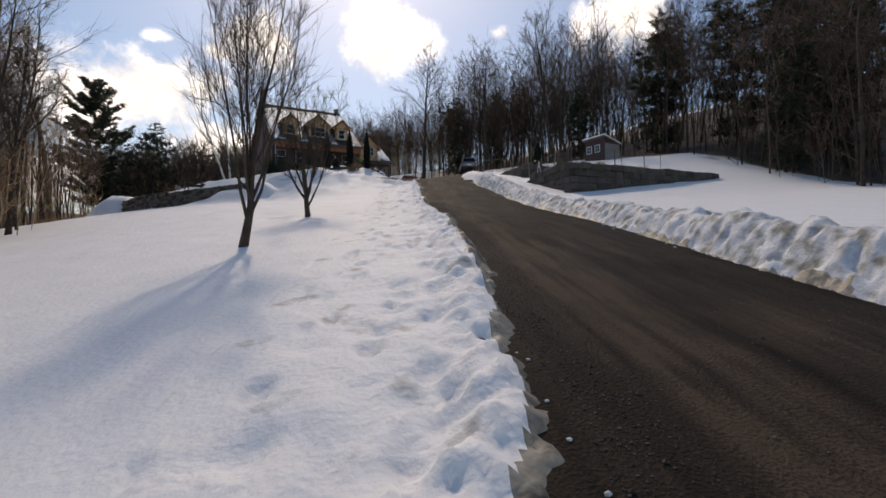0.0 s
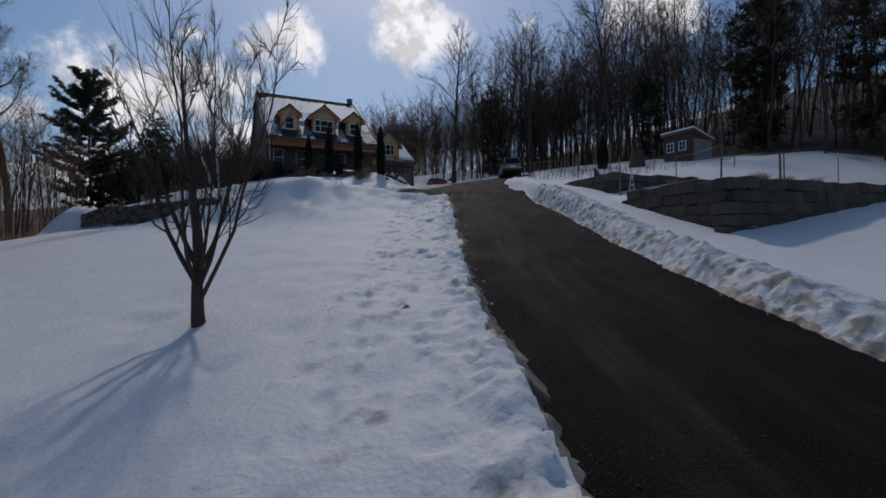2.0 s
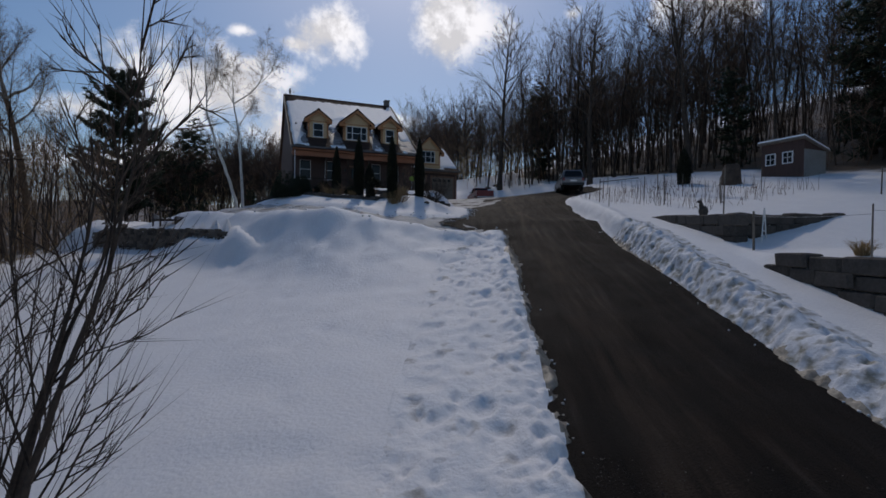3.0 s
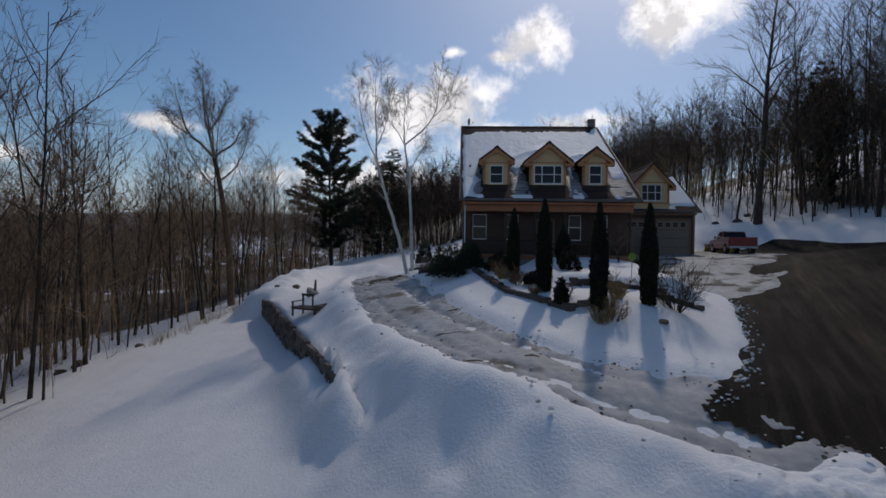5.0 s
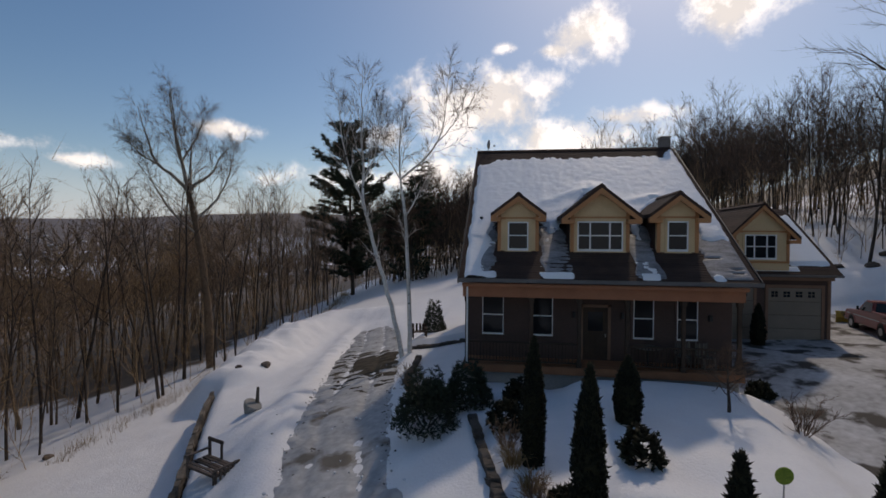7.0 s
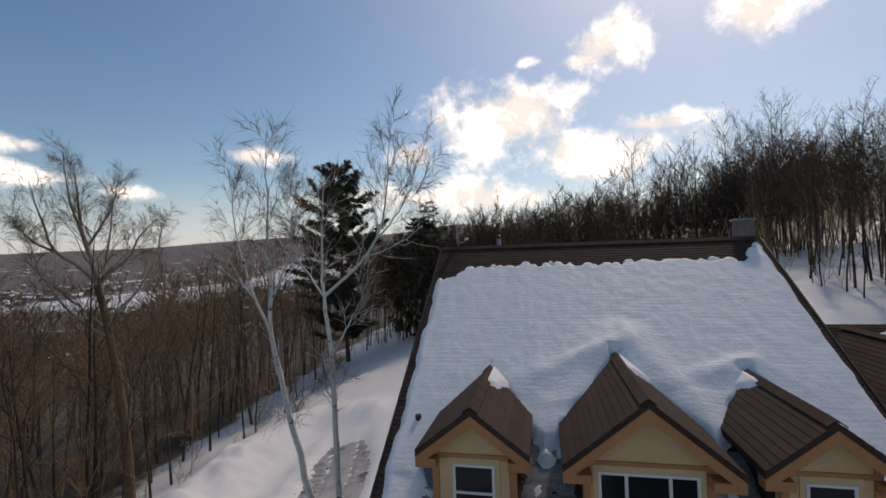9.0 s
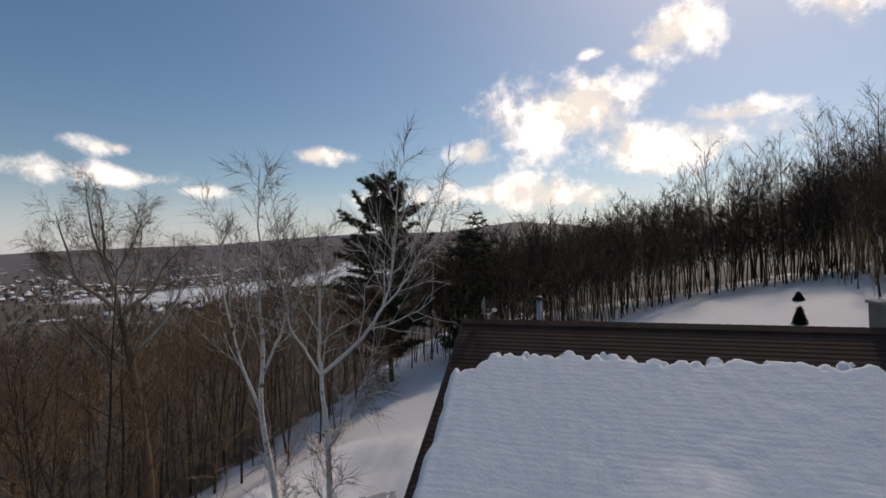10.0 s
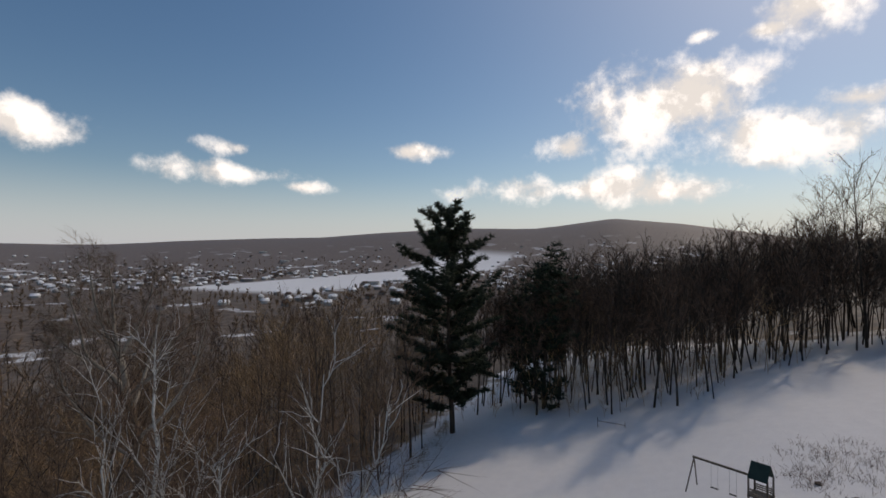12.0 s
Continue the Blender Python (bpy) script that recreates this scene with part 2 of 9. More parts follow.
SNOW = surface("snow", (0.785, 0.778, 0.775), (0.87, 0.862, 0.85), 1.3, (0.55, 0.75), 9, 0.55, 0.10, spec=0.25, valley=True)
ROOF_SNOW = surface("roof_snow", (0.87, 0.868, 0.865), (0.93, 0.925, 0.915), 1.6, (0.5, 0.7), 9, 0.45, 0.05, spec=0.25)
def drive_material():
    """Wet asphalt under thawed mud: bands along the drive, streaks, grit and icy film at the upper end."""
    m, n, l = material("wet_gravel_asphalt")
    out, bsdf = n.new("ShaderNodeOutputMaterial"), n.new("ShaderNodeBsdfPrincipled")
    l.new(bsdf.outputs[0], out.inputs[0])
    geo = n.new("ShaderNodeNewGeometry")

    def calc(op, a, b=None, c=None):
        nd = n.new("ShaderNodeMath"); nd.operation = op
        for i, v in enumerate((a, b, c)):
            if isinstance(v, (int, float)):
                nd.inputs[i].default_value = v
            elif v is not None:
                l.new(v, nd.inputs[i])
        return nd.outputs[0]

    def noise_at(vec, scale, detail):
        t = n.new("ShaderNodeTexNoise"); t.inputs["Scale"].default_value, t.inputs["Detail"].default_value = scale, detail
        l.new(vec, t.inputs["Vector"])
        return t.outputs[0]
    sx = n.new("ShaderNodeSeparateXYZ"); l.new(geo.outputs["Position"], sx.inputs[0])
    s_ = calc("ADD", calc("MULTIPLY", sx.outputs[0], 0.413), calc("MULTIPLY", sx.outputs[1], 0.911))
    n_ = calc("SUBTRACT", calc("MULTIPLY", sx.outputs[0], 0.911), calc("MULTIPLY", sx.outputs[1], 0.413))
    across = calc("SUBTRACT", n_, calc("MULTIPLY_ADD", s_, 0.021, 2.25))
    sv = n.new("ShaderNodeCombineXYZ"); l.new(across, sv.inputs[0]); l.new(calc("MULTIPLY", s_, 0.09), sv.inputs[1])
    streak, wide = noise_at(sv.outputs[0], 3.2, 7), noise_at(sv.outputs[0], 1.1, 4)
    grit, blotch = noise_at(geo.outputs["Position"], 34.0, 5), noise_at(geo.outputs["Position"], 0.9, 7)
    u = calc("DIVIDE", calc("ADD", across, calc("MULTIPLY", calc("SUBTRACT", wide, 0.5), 1.3)), 5.0)
    band = n.new("ShaderNodeValToRGB")
    stops = ((0.0, 0.55), (0.13, 0.5), (0.23, 1.7), (0.37, 1.4), (0.46, 0.5), (0.56, 0.55), (0.68, 0.85), (0.78, 0.5), (0.92, 0.4))
    els = band.color_ramp.elements
    while len(els) < len(stops):
        els.new(0.5)
    for e, (p, v) in zip(els, stops):
        e.position = p
        e.color = (v / 2, v / 2, v / 2, 1)
    l.new(u, band.inputs[0])
    bv = n.new("ShaderNodeSeparateColor"); l.new(band.outputs[0], bv.inputs[0])
    mud = calc("MULTIPLY", calc("MULTIPLY", bv.outputs[0], 2.0), calc("MULTIPLY_ADD", calc("SUBTRACT", streak, 0.5), 4.2, 1.0))
    mud = calc("MULTIPLY", mud, calc("MULTIPLY_ADD", calc("SUBTRACT", blotch, 0.5), 2.4, 1.0))
    mud = calc("MULTIPLY", calc("MAXIMUM", mud, 0.12), calc("MULTIPLY_ADD", calc("SUBTRACT", grit, 0.5), 2.2, 1.0))
    up = n.new("ShaderNodeMapRange"); l.new(s_, up.inputs[0])
    for i, q in enumerate((20.0, 46.0, 0.0, 1.0)):
        up.inputs[i + 1].default_value = q
    mud = calc("MULTIPLY", mud, calc("MULTIPLY_ADD", up.outputs[0], 0.35, 1.0))
    # mud tone drops between 9 and 18 m up the drive, then stays low
    wet = n.new("ShaderNodeMapRange"); wet.interpolation_type = "SMOOTHSTEP"; l.new(s_, wet.inputs[0])
    for i, q in enumerate((9.0, 18.0, 1.35, 0.46)):
        wet.inputs[i + 1].default_value = q
    mud = calc("MULTIPLY", mud, wet.outputs[0])
    cr = n.new("ShaderNodeValToRGB")
    cr.color_ramp.elements[0].color, cr.color_ramp.elements[1].color = (0.006, 0.005, 0.0046, 1), (0.075, 0.053, 0.037, 1)
    cr.color_ramp.elements[1].position = 1.0
    l.new(calc("MULTIPLY", mud, 0.40), cr.inputs[0])
    film = n.new("ShaderNodeMapRange"); l.new(calc("ADD", streak, calc("MULTIPLY", up.outputs[0], 0.10)), film.inputs[0])
    for i, q in enumerate((0.62, 0.74, 0.0, 0.12)):
        film.inputs[i + 1].default_value = q
    mx = n.new("ShaderNodeMix"); mx.data_type = "RGBA"
    l.new(film.outputs[0], mx.inputs["Factor"]); l.new(cr.outputs[0], mx.inputs["A"]); mx.inputs["B"].default_value = (0.12, 0.105, 0.09, 1)
    l.new(mx.outputs["Result"], bsdf.inputs["Base Color"])
    rg = n.new("ShaderNodeMapRange"); l.new(blotch, rg.inputs[0]); rg.inputs["To Min"].default_value, rg.inputs["To Max"].default_value = 0.55, 0.95
    l.new(rg.outputs[0], bsdf.inputs["Roughness"])
    bsdf.inputs["Specular IOR Level"].default_value = 0.08
    bp = n.new("ShaderNodeBump"); bp.inputs["Strength"].default_value, bp.inputs["Distance"].default_value = 0.8, 0.04
    l.new(calc("ADD", calc("MULTIPLY", grit, 1.1), streak), bp.inputs["Height"]); l.new(bp.outputs[0], bsdf.inputs["Normal"])
    return m


ASPHALT = drive_material()
BANK_SNOW = surface("grimy_ploughed_snow", (0.60, 0.62, 0.65), (0.84, 0.85, 0.87), 1.6, (0.55, 0.8), 9, 0.6, 0.06, spec=0.25, stain=(0.27, 0.262, 0.22), stain_scale=3.6, stain_at=(0.47, 0.66))
LAWN_SNOW = surface("trodden_snow", (0.785, 0.778, 0.775), (0.87, 0.862, 0.85), 1.3, (0.55, 0.75), 9, 0.55, 0.10, spec=0.25, stain=(0.40, 0.375, 0.34), stain_scale=1.9, stain_at=(0.60, 0.74))
DIRTY_ICE = surface("tan_dirty_ice", (0.13, 0.11, 0.082), (0.42, 0.38, 0.31), 2.2, (0.35, 0.7), 7, 0.7, 0.04, spec=0.4, stain=(0.06, 0.05, 0.04), stain_scale=3.0, stain_at=(0.54, 0.66))
GRAVEL = surface("loose_grit", (0.018, 0.016, 0.014), (0.11, 0.098, 0.085), 3.0, (0.6, 0.9), 6, 0.2, 0.01, spec=0.3, island=0.7)
ICE = surface("packed_icy_snow", (0.27, 0.268, 0.262), (0.53, 0.53, 0.525), 0.5, (0.55, 0.8), 8, 0.6, 0.06, spec=0.25, stain=(0.15, 0.13, 0.105), stain_scale=0.55, stain_at=(0.59, 0.67))
SLUSH = surface("slush_over_asphalt", (0.26, 0.25, 0.24), (0.66, 0.655, 0.65), 0.6, (0.6, 0.85), 7, 0.6, 0.06, spec=0.2, stain=(0.06, 0.053, 0.046), stain_scale=0.8, stain_at=(0.51, 0.60))
SLEET = surface("thin_wet_snow", (0.05, 0.045, 0.045), (0.44, 0.44, 0.45), 2.4, (0.4, 0.7), 12, 0.6, 0.02, spec=0.3, stretch=(0.5, 1.8, 1.8))
BARK = surface("grey_brown_bark", (0.028, 0.021, 0.017), (0.115, 0.086, 0.066), 3.0, (0.8, 0.95), 9, 0.6, 0.03, spec=0.2, island=0.25)
BIRCH = surface("white_birch_bark", (0.52, 0.48, 0.43), (0.86, 0.83, 0.77), 2.2, (0.6, 0.8), 6, 0.4, 0.01, spec=0.3, stretch=(1, 1, 3.5), stain=(0.06, 0.05, 0.042), stain_scale=3.4, stain_at=(0.62, 0.69))
NEEDLES = surface("dark_pine_needles", (0.010, 0.016, 0.009), (0.045, 0.06, 0.03), 1.2, (0.6, 0.8), 6, 0.2, 0.02, spec=0.3, island=0.5)
ARBOR = surface("arborvitae_foliage", (0.008, 0.009, 0.005), (0.028, 0.028, 0.014), 2.0, (0.7, 0.9), 6, 0.2, 0.02, spec=0.2, island=0.5)
YELLOW = surface("ochre_lap_siding", (0.61, 0.425, 0.23), (0.71, 0.515, 0.30), 1.0, (0.6, 0.75), 12, 0.4, 0.012, spec=0.3, per_object=0.12, laps=0.115)
ORANGE = surface("orange_tan_trim", (0.42, 0.175, 0.07), (0.55, 0.26, 0.11), 1.5, (0.5, 0.7), 14, 0.1, 0.004, spec=0.35)
SIDING = surface("brown_grey_siding", (0.076, 0.046, 0.037), (0.116, 0.073, 0.059), 1.0, (0.6, 0.8), 14, 0.4, 0.012, spec=0.3, per_object=0.12, laps=0.115)
SHINGLE = surface("dark_brown_shingle", (0.034, 0.021, 0.017), (0.094, 0.058, 0.045), 1.4, (0.75, 0.95), 26, 0.8, 0.02, spec=0.2, per_object=0.12)
GARAGE_TAN = surface("olive_tan_door_panel", (0.19, 0.155, 0.12), (0.26, 0.215, 0.17), 1.0, (0.6, 0.8), 14, 0.1, 0.004, spec=0.3, per_object=0.1)
GUTTER = surface("brown_grey_gutter_paint", (0.10, 0.085, 0.075), (0.17, 0.15, 0.135), 2.0, (0.4, 0.6), 8, 0.05, 0.003, spec=0.35)
BEAM = surface("red_orange_porch_trim", (0.30, 0.115, 0.055), (0.42, 0.17, 0.085), 1.5, (0.5, 0.7), 14, 0.1, 0.004, spec=0.35)
TRIM_BROWN = surface("brown_garage_trim_paint", (0.19, 0.105, 0.068), (0.27, 0.155, 0.10), 1.5, (0.5, 0.7), 14, 0.1, 0.004, spec=0.3)
WHITE = surface("white_window_frame", (0.66, 0.66, 0.64), (0.8, 0.8, 0.78), 2.0, (0.35, 0.5), 10, 0.05, 0.002, spec=0.4)
STONE = surface("grey_field_stone", (0.05, 0.042, 0.034), (0.185, 0.155, 0.125), 1.6, (0.75, 0.95), 8, 0.6, 0.03, spec=0.25, per_object=0.5, island=0.4)
BLOCK = surface("weathered_retaining_block", (0.045, 0.039, 0.034), (0.125, 0.108, 0.092), 0.9, (0.8, 0.95), 12, 0.5, 0.02, spec=0.2, per_object=0.2)
CONCRETE = surface("grey_foundation_concrete", (0.22, 0.21, 0.19), (0.36, 0.34, 0.31), 0.8, (0.8, 0.95), 14, 0.3, 0.01, spec=0.2)
WOOD = surface("weathered_grey_timber", (0.10, 0.08, 0.062), (0.26, 0.22, 0.18), 2.0, (0.75, 0.9), 12, 0.4, 0.01, spec=0.2, stretch=(1, 1, 0.3), per_object=0.3)
BENCHWOOD = surface("dark_wet_bench_timber", (0.05, 0.037, 0.03), (0.15, 0.115, 0.095), 2.0, (0.7, 0.9), 12, 0.4, 0.01, spec=0.2, stretch=(1, 1, 0.3), per_object=0.3)
DECK = surface("red_brown_deck_stain", (0.23, 0.095, 0.045), (0.36, 0.16, 0.08), 2.0, (0.6, 0.8), 12, 0.2, 0.006, spec=0.3, per_object=0.2)
PORCH = surface("dark_brown_porch_wood", (0.035, 0.022, 0.014), (0.085, 0.052, 0.034), 2.0, (0.6, 0.8), 12, 0.2, 0.006, spec=0.3, per_object=0.2)
DARKM = surface("black_painted_metal", (0.012, 0.012, 0.012), (0.03, 0.03, 0.03), 3.0, (0.4, 0.6), 8, 0.1, 0.003, spec=0.5)
STEEL = surface("dull_galvanised_steel", (0.32, 0.32, 0.33), (0.5, 0.5, 0.5), 3.0, (0.35, 0.55), 8, 0.1, 0.003, metal=0.8)
BRICK = surface("dark_chimney_masonry", (0.10, 0.085, 0.075), (0.22, 0.19, 0.17), 3.0, (0.8, 0.95), 8, 0.4, 0.01, spec=0.2, per_object=0.3)
REDPAINT = surface("faded_dark_red_truck_paint", (0.17, 0.013, 0.012), (0.27, 0.026, 0.021), 1.2, (0.28, 0.45), 10, 0.03, 0.002, spec=0.5)
PLOW = surface("chipped_yellow_plow_paint", (0.40, 0.24, 0.03), (0.58, 0.38, 0.06), 2.0, (0.4, 0.6), 10, 0.1, 0.004, stain=(0.12, 0.07, 0.04), stain_scale=3.0)
RUBBER = surface("black_tyre_rubber", (0.012, 0.012, 0.012), (0.035, 0.034, 0.032), 6.0, (0.75, 0.9), 8, 0.2, 0.004, spec=0.3)
BRUSH = surface("dry_tan_grass", (0.20, 0.13, 0.06), (0.42, 0.30, 0.16), 2.0, (0.8, 0.95), 6, 0.0, 0.01, spec=0.15, island=0.5)
TWIG = surface("reddish_brown_twigs", (0.07, 0.044, 0.032), (0.23, 0.15, 0.105), 2.0, (0.8, 0.95), 6, 0.0, 0.01, spec=0.15, island=0.4)
ROCK = surface("brown_yard_rock", (0.055, 0.040, 0.032), (0.19, 0.145, 0.115), 2.0, (0.8, 0.95), 8, 0.8, 0.05, spec=0.2, per_object=0.3)
PALE_BARK = surface("pale_grey_tan_bark", (0.19, 0.155, 0.12), (0.48, 0.42, 0.34), 3.0, (0.75, 0.9), 9, 0.4, 0.02, spec=0.2, island=0.25)
# Lighter copy of the grey-brown bark, with warm sunlight painted in
WARM_BARK = surface("warm_sunlit_bark", (0.075, 0.048, 0.03), (0.235, 0.158, 0.10), 3.0, (0.8, 0.95), 9, 0.4, 0.02, spec=0.2, island=0.3)
RUST_TWIG = surface("rusty_brown_twigs", (0.12, 0.075, 0.05), (0.36, 0.24, 0.155), 2.0, (0.8, 0.95), 6, 0.0, 0.01, spec=0.15, island=0.4)
# Pale saplings' tan, raised further to paint sunlight into the west woods
SUNLIT_TWIG = surface("sunlit_pale_saplings", (0.23, 0.14, 0.07), (0.58, 0.385, 0.21), 2.0, (0.8, 0.95), 6, 0.0, 0.01, spec=0.15, island=0.4)
SILVER = surface("dull_silver_grey_car_paint", (0.16, 0.165, 0.175), (0.24, 0.245, 0.255), 1.0, (0.25, 0.4), 10, 0.02, 0.002, metal=0.4, spec=0.5)
GREEN = surface("dark_green_painted_board", (0.012, 0.03, 0.022), (0.03, 0.06, 0.045), 2.0, (0.5, 0.7), 8, 0.1, 0.004)
GLASSM, gn, gl = material("window_glass")
gout, gb = gn.new("ShaderNodeOutputMaterial"), gn.new("ShaderNodeBsdfPrincipled")
gb.inputs["Base Color"].default_value, gb.inputs["Roughness"].default_value = (0.015, 0.017, 0.02, 1), 0.06
gb.inputs["Specular IOR Level"].default_value = 0.22
gl.new(gb.outputs[0], gout.inputs[0])
# ---- mesh helpers ----
def from_bm(name, bm, mat, parent=None, label="", smooth=False):
    me = bpy.data.meshes.new(name)
    bmesh.ops.recalc_face_normals(bm, faces=bm.faces)
    bm.to_mesh(me)
    bm.free()
    me.materials.append(mat)
    if smooth:
        me.shade_smooth()
    ob = new(name, me)
    if parent is not None:
        ob.parent = parent
    if label:
        tagged(ob, label)
    return ob


def part(name, bm, mat, parent, label="", smooth=False):
    return from_bm(name, bm, mat, parent, label, smooth)


def box(bm, x0, x1, y0, y1, z0, z1, bevel=0.0, m=None):
    """Adds a box, bevelled if wanted, to bm."""
    t = Matrix.Translation(((x0 + x1) / 2, (y0 + y1) / 2, (z0 + z1) / 2)) @ Matrix.Diagonal((x1 - x0, y1 - y0, z1 - z0, 1))
    r = bmesh.ops.create_cube(bm, size=1.0, matrix=t)
    if bevel:
        edges = {e for v in r["verts"] for e in v.link_edges}
        q = bmesh.ops.bevel(bm, geom=list(edges), offset=bevel, segments=1, affect="EDGES", profile=0.5)
        vs = {v for f in q["faces"] for v in f.verts} | {v for v in r["verts"] if v.is_valid}
    else:
        vs = set(r["verts"])
    if m is not None:
        bmesh.ops.transform(bm, matrix=m, verts=list(vs))
    return vs


def boxes(*dims, bevel=0.0):
    bm = bmesh.new()
    for d in dims:
        box(bm, *d, bevel=bevel)
    return bm


def prism(bm, pts, axis, a, b):
    """A polygon in the plane across `axis`, drawn out from a to b along it."""
    def place(p, q):
        u, v = p
        return {"x": (q, u, v), "y": (u, q, v), "z": (u, v, q)}[axis]
    lo, hi = [bm.verts.new(place(p, a)) for p in pts], [bm.verts.new(place(p, b)) for p in pts]
    bm.faces.new(lo)
    bm.faces.new(hi[::-1])
    k = len(pts)
    for i in range(k):
        bm.faces.new((lo[i], hi[i], hi[(i + 1) % k], lo[(i + 1) % k]))
    return bm


def tube(bm, pts, radii, sides=6, cap=True):
    """A tapered tube along a line of points."""
    rings = []
    pts = [Vector(p) for p in pts]
    for i, p in enumerate(pts):
        d = (pts[min(i + 1, len(pts) - 1)] - pts[max(i - 1, 0)]).normalized()
        a = d.orthogonal().normalized()
        b = d.cross(a)
        rings.append([bm.verts.new(p + (a * math.cos(w) + b * math.sin(w)) * radii[i]) for w in (2 * math.pi * k / sides for k in range(sides))])
    for r, q in zip(rings, rings[1:]):
        # match rings by the nearest start
        off = min(range(sides), key=lambda k: (q[k].co - r[0].co).length)
        for k in range(sides):
            bm.faces.new((r[k], r[(k + 1) % sides], q[(k + 1 + off) % sides], q[(k + off) % sides]))
    if cap:
        bm.faces.new(rings[0][::-1])
        bm.faces.new(rings[-1])
    return bm


def empty(name, m, label="", category="", group="", kind=""):
    ob = new(name)
    ob.matrix_basis = m
    ob.empty_display_size = 0.3
    return tagged(ob, label, category, group, kind)
# ---- the lie of the land ----
def smooth(a, b, x):
    t = np.clip((x - a) / (b - a), 0, 1)
    return t * t * (3 - 2 * t)


def slope(x, y):
    """The bare hillside: it climbs to the north and the east, and drops west into a valley with a town and hills beyond."""
    f = np.interp(y, [-400, -60, 14, 50, 58, 108, 160, 400], [-30, -8.2, 0.8, 5.4, 6.1, 9.8, 11.5, 8])
    g = np.where(x > -5, 0.17 * np.minimum(x, 60) + 0.30 * np.clip(x - 60, 0, 120), -0.85 + 0.21 * np.maximum(x + 5, -120) + 0.12 * np.clip(x + 125, -350, 0))
    g = g - 0.085 * np.clip(x - 9, 0, 45) * (1 - smooth(14, 34, y)) * (1 - smooth(80, 140, x))
    near = f + g + 1.7 * smooth(6, 22, x) * smooth(78, 90, y) * (1 - smooth(118, 150, y)) * (1 - smooth(60, 90, x))
    far = np.hypot(x - 16, y - 60)
    az = np.degrees(np.arctan2(x - 16, y - 60))
    crest = np.interp(az, [-180, -100, -66, -55, -44, -34, -26, -18, -10, -3, 8, 180], [40, 75, 62, 95, 110, 150, 165, 165, 210, 175, 90, 40])
    hill = -32 + (crest + 32) * smooth(1500, 2700, far) - 0.02 * np.clip(far - 2700, 0, None)
    w = smooth(260, 620, far)
    return near * (1 - w) + hill * w


def lattice(ix, iy, seed):
    h = (ix * 374761393 + iy * 668265263 + seed * 974711) & 0xFFFFFFFF
    h = ((h ^ (h >> 13)) * 1274126177) & 0xFFFFFFFF
    return ((h ^ (h >> 16)) & 0xFFFF) / 65535.0


def lumps(x, y, size, octaves=3, seed=1):
    """Value noise from 0 to 1, `size` metres from lump to lump."""
    total, amp, out = 0.0, 1.0, 0.0
    for o in range(octaves):
        u, v = np.asarray(x) / size + 17.3 * o, np.asarray(y) / size - 9.1 * o
        iu, iv = np.floor(u).astype(np.int64), np.floor(v).astype(np.int64)
        fu, fv = u - iu, v - iv
        fu, fv = fu * fu * (3 - 2 * fu), fv * fv * (3 - 2 * fv)
        a, b = lattice(iu, iv, seed + o), lattice(iu + 1, iv, seed + o)
        c, d = lattice(iu, iv + 1, seed + o), lattice(iu + 1, iv + 1, seed + o)
        out = out + amp * ((a * (1 - fu) + b * fu) * (1 - fv) + (c * (1 - fu) + d * fu) * fv)
        total, amp, size = total + amp, amp * 0.5, size / 2.1
    return out / total


def ripple(x, y, size, seed=0.0):
    """Cheap smooth unevenness: a few crossed waves."""
    k = 2 * math.pi / size
    return (np.sin(k * (0.83 * x + 0.41 * y) + seed) * np.sin(k * (0.35 * x - 0.92 * y) + 1.7 * seed) + 0.6 * np.sin(k * 1.93 * (0.2 * x + 0.97 * y) + 2.1 + seed)
            * np.sin(k * 2.21 * (0.95 * x - 0.25 * y) + 0.4 * seed) + 0.35 * np.sin(k * 3.7 * (0.7 * x + 0.7 * y) + seed) * np.sin(k * 4.1 * (0.62 * x - 0.75 * y) + 5 * seed))


def domes(x, y, size, seed=1, keep=1.0):
    """Rounded lumps, one to a cell of `size` metres, from 0 to 1; keep: the share of cells that carry one."""
    u, v = np.asarray(x) / size, np.asarray(y) / size
    iu, iv = np.floor(u).astype(np.int64), np.floor(v).astype(np.int64)
    out = np.zeros(np.shape(u))
    for a in (-1, 0, 1):
        for b in (-1, 0, 1):
            cu, cv = iu + a, iv + b
            px, py = cu + lattice(cu, cv, seed), cv + lattice(cu, cv, seed + 7)
            r = 0.45 + 0.45 * lattice(cu, cv, seed + 13)
            d2 = ((u - px) ** 2 + (v - py) ** 2) / (r * r)
            out = np.maximum(out, np.sqrt(np.clip(1 - d2, 0, 1)) * (0.4 + 0.6 * lattice(cu, cv, seed + 19)) * (lattice(cu, cv, seed + 23) < keep))
    return out


RS, RC = 0.413, 0.911                # the drive's direction: s along it, n to its right


def along(x, y):
    return RS * x + RC * y, RC * x - RS * y


def at_drive(s, n):
    return RS * s + RC * n, RC * s - RS * n


def drive_left(s):
    return 2.25 + 0.021 * s


DRIVE_WIDTH, DRIVE_END = 5.0, 53.0


def drive_z(s):
    x, y = at_drive(s, drive_left(s))
    return slope(x, y) + lifted(x, y) - 0.06


# the dry-stone terrace wall west of the loop
WALL_A, WALL_B = Vector((9.0, 41.6)), Vector((-3.2, 64.0))
WALL_DIR = (WALL_B - WALL_A).normalized()
WALL_LEN = (WALL_B - WALL_A).length
# the two retaining walls east of the drive: end by the drive, corner, far end, and the terrace height behind
RET_1 = ((24.3, 27.0), (22.5, 21.1), (38.4, 21.9), 6.45)
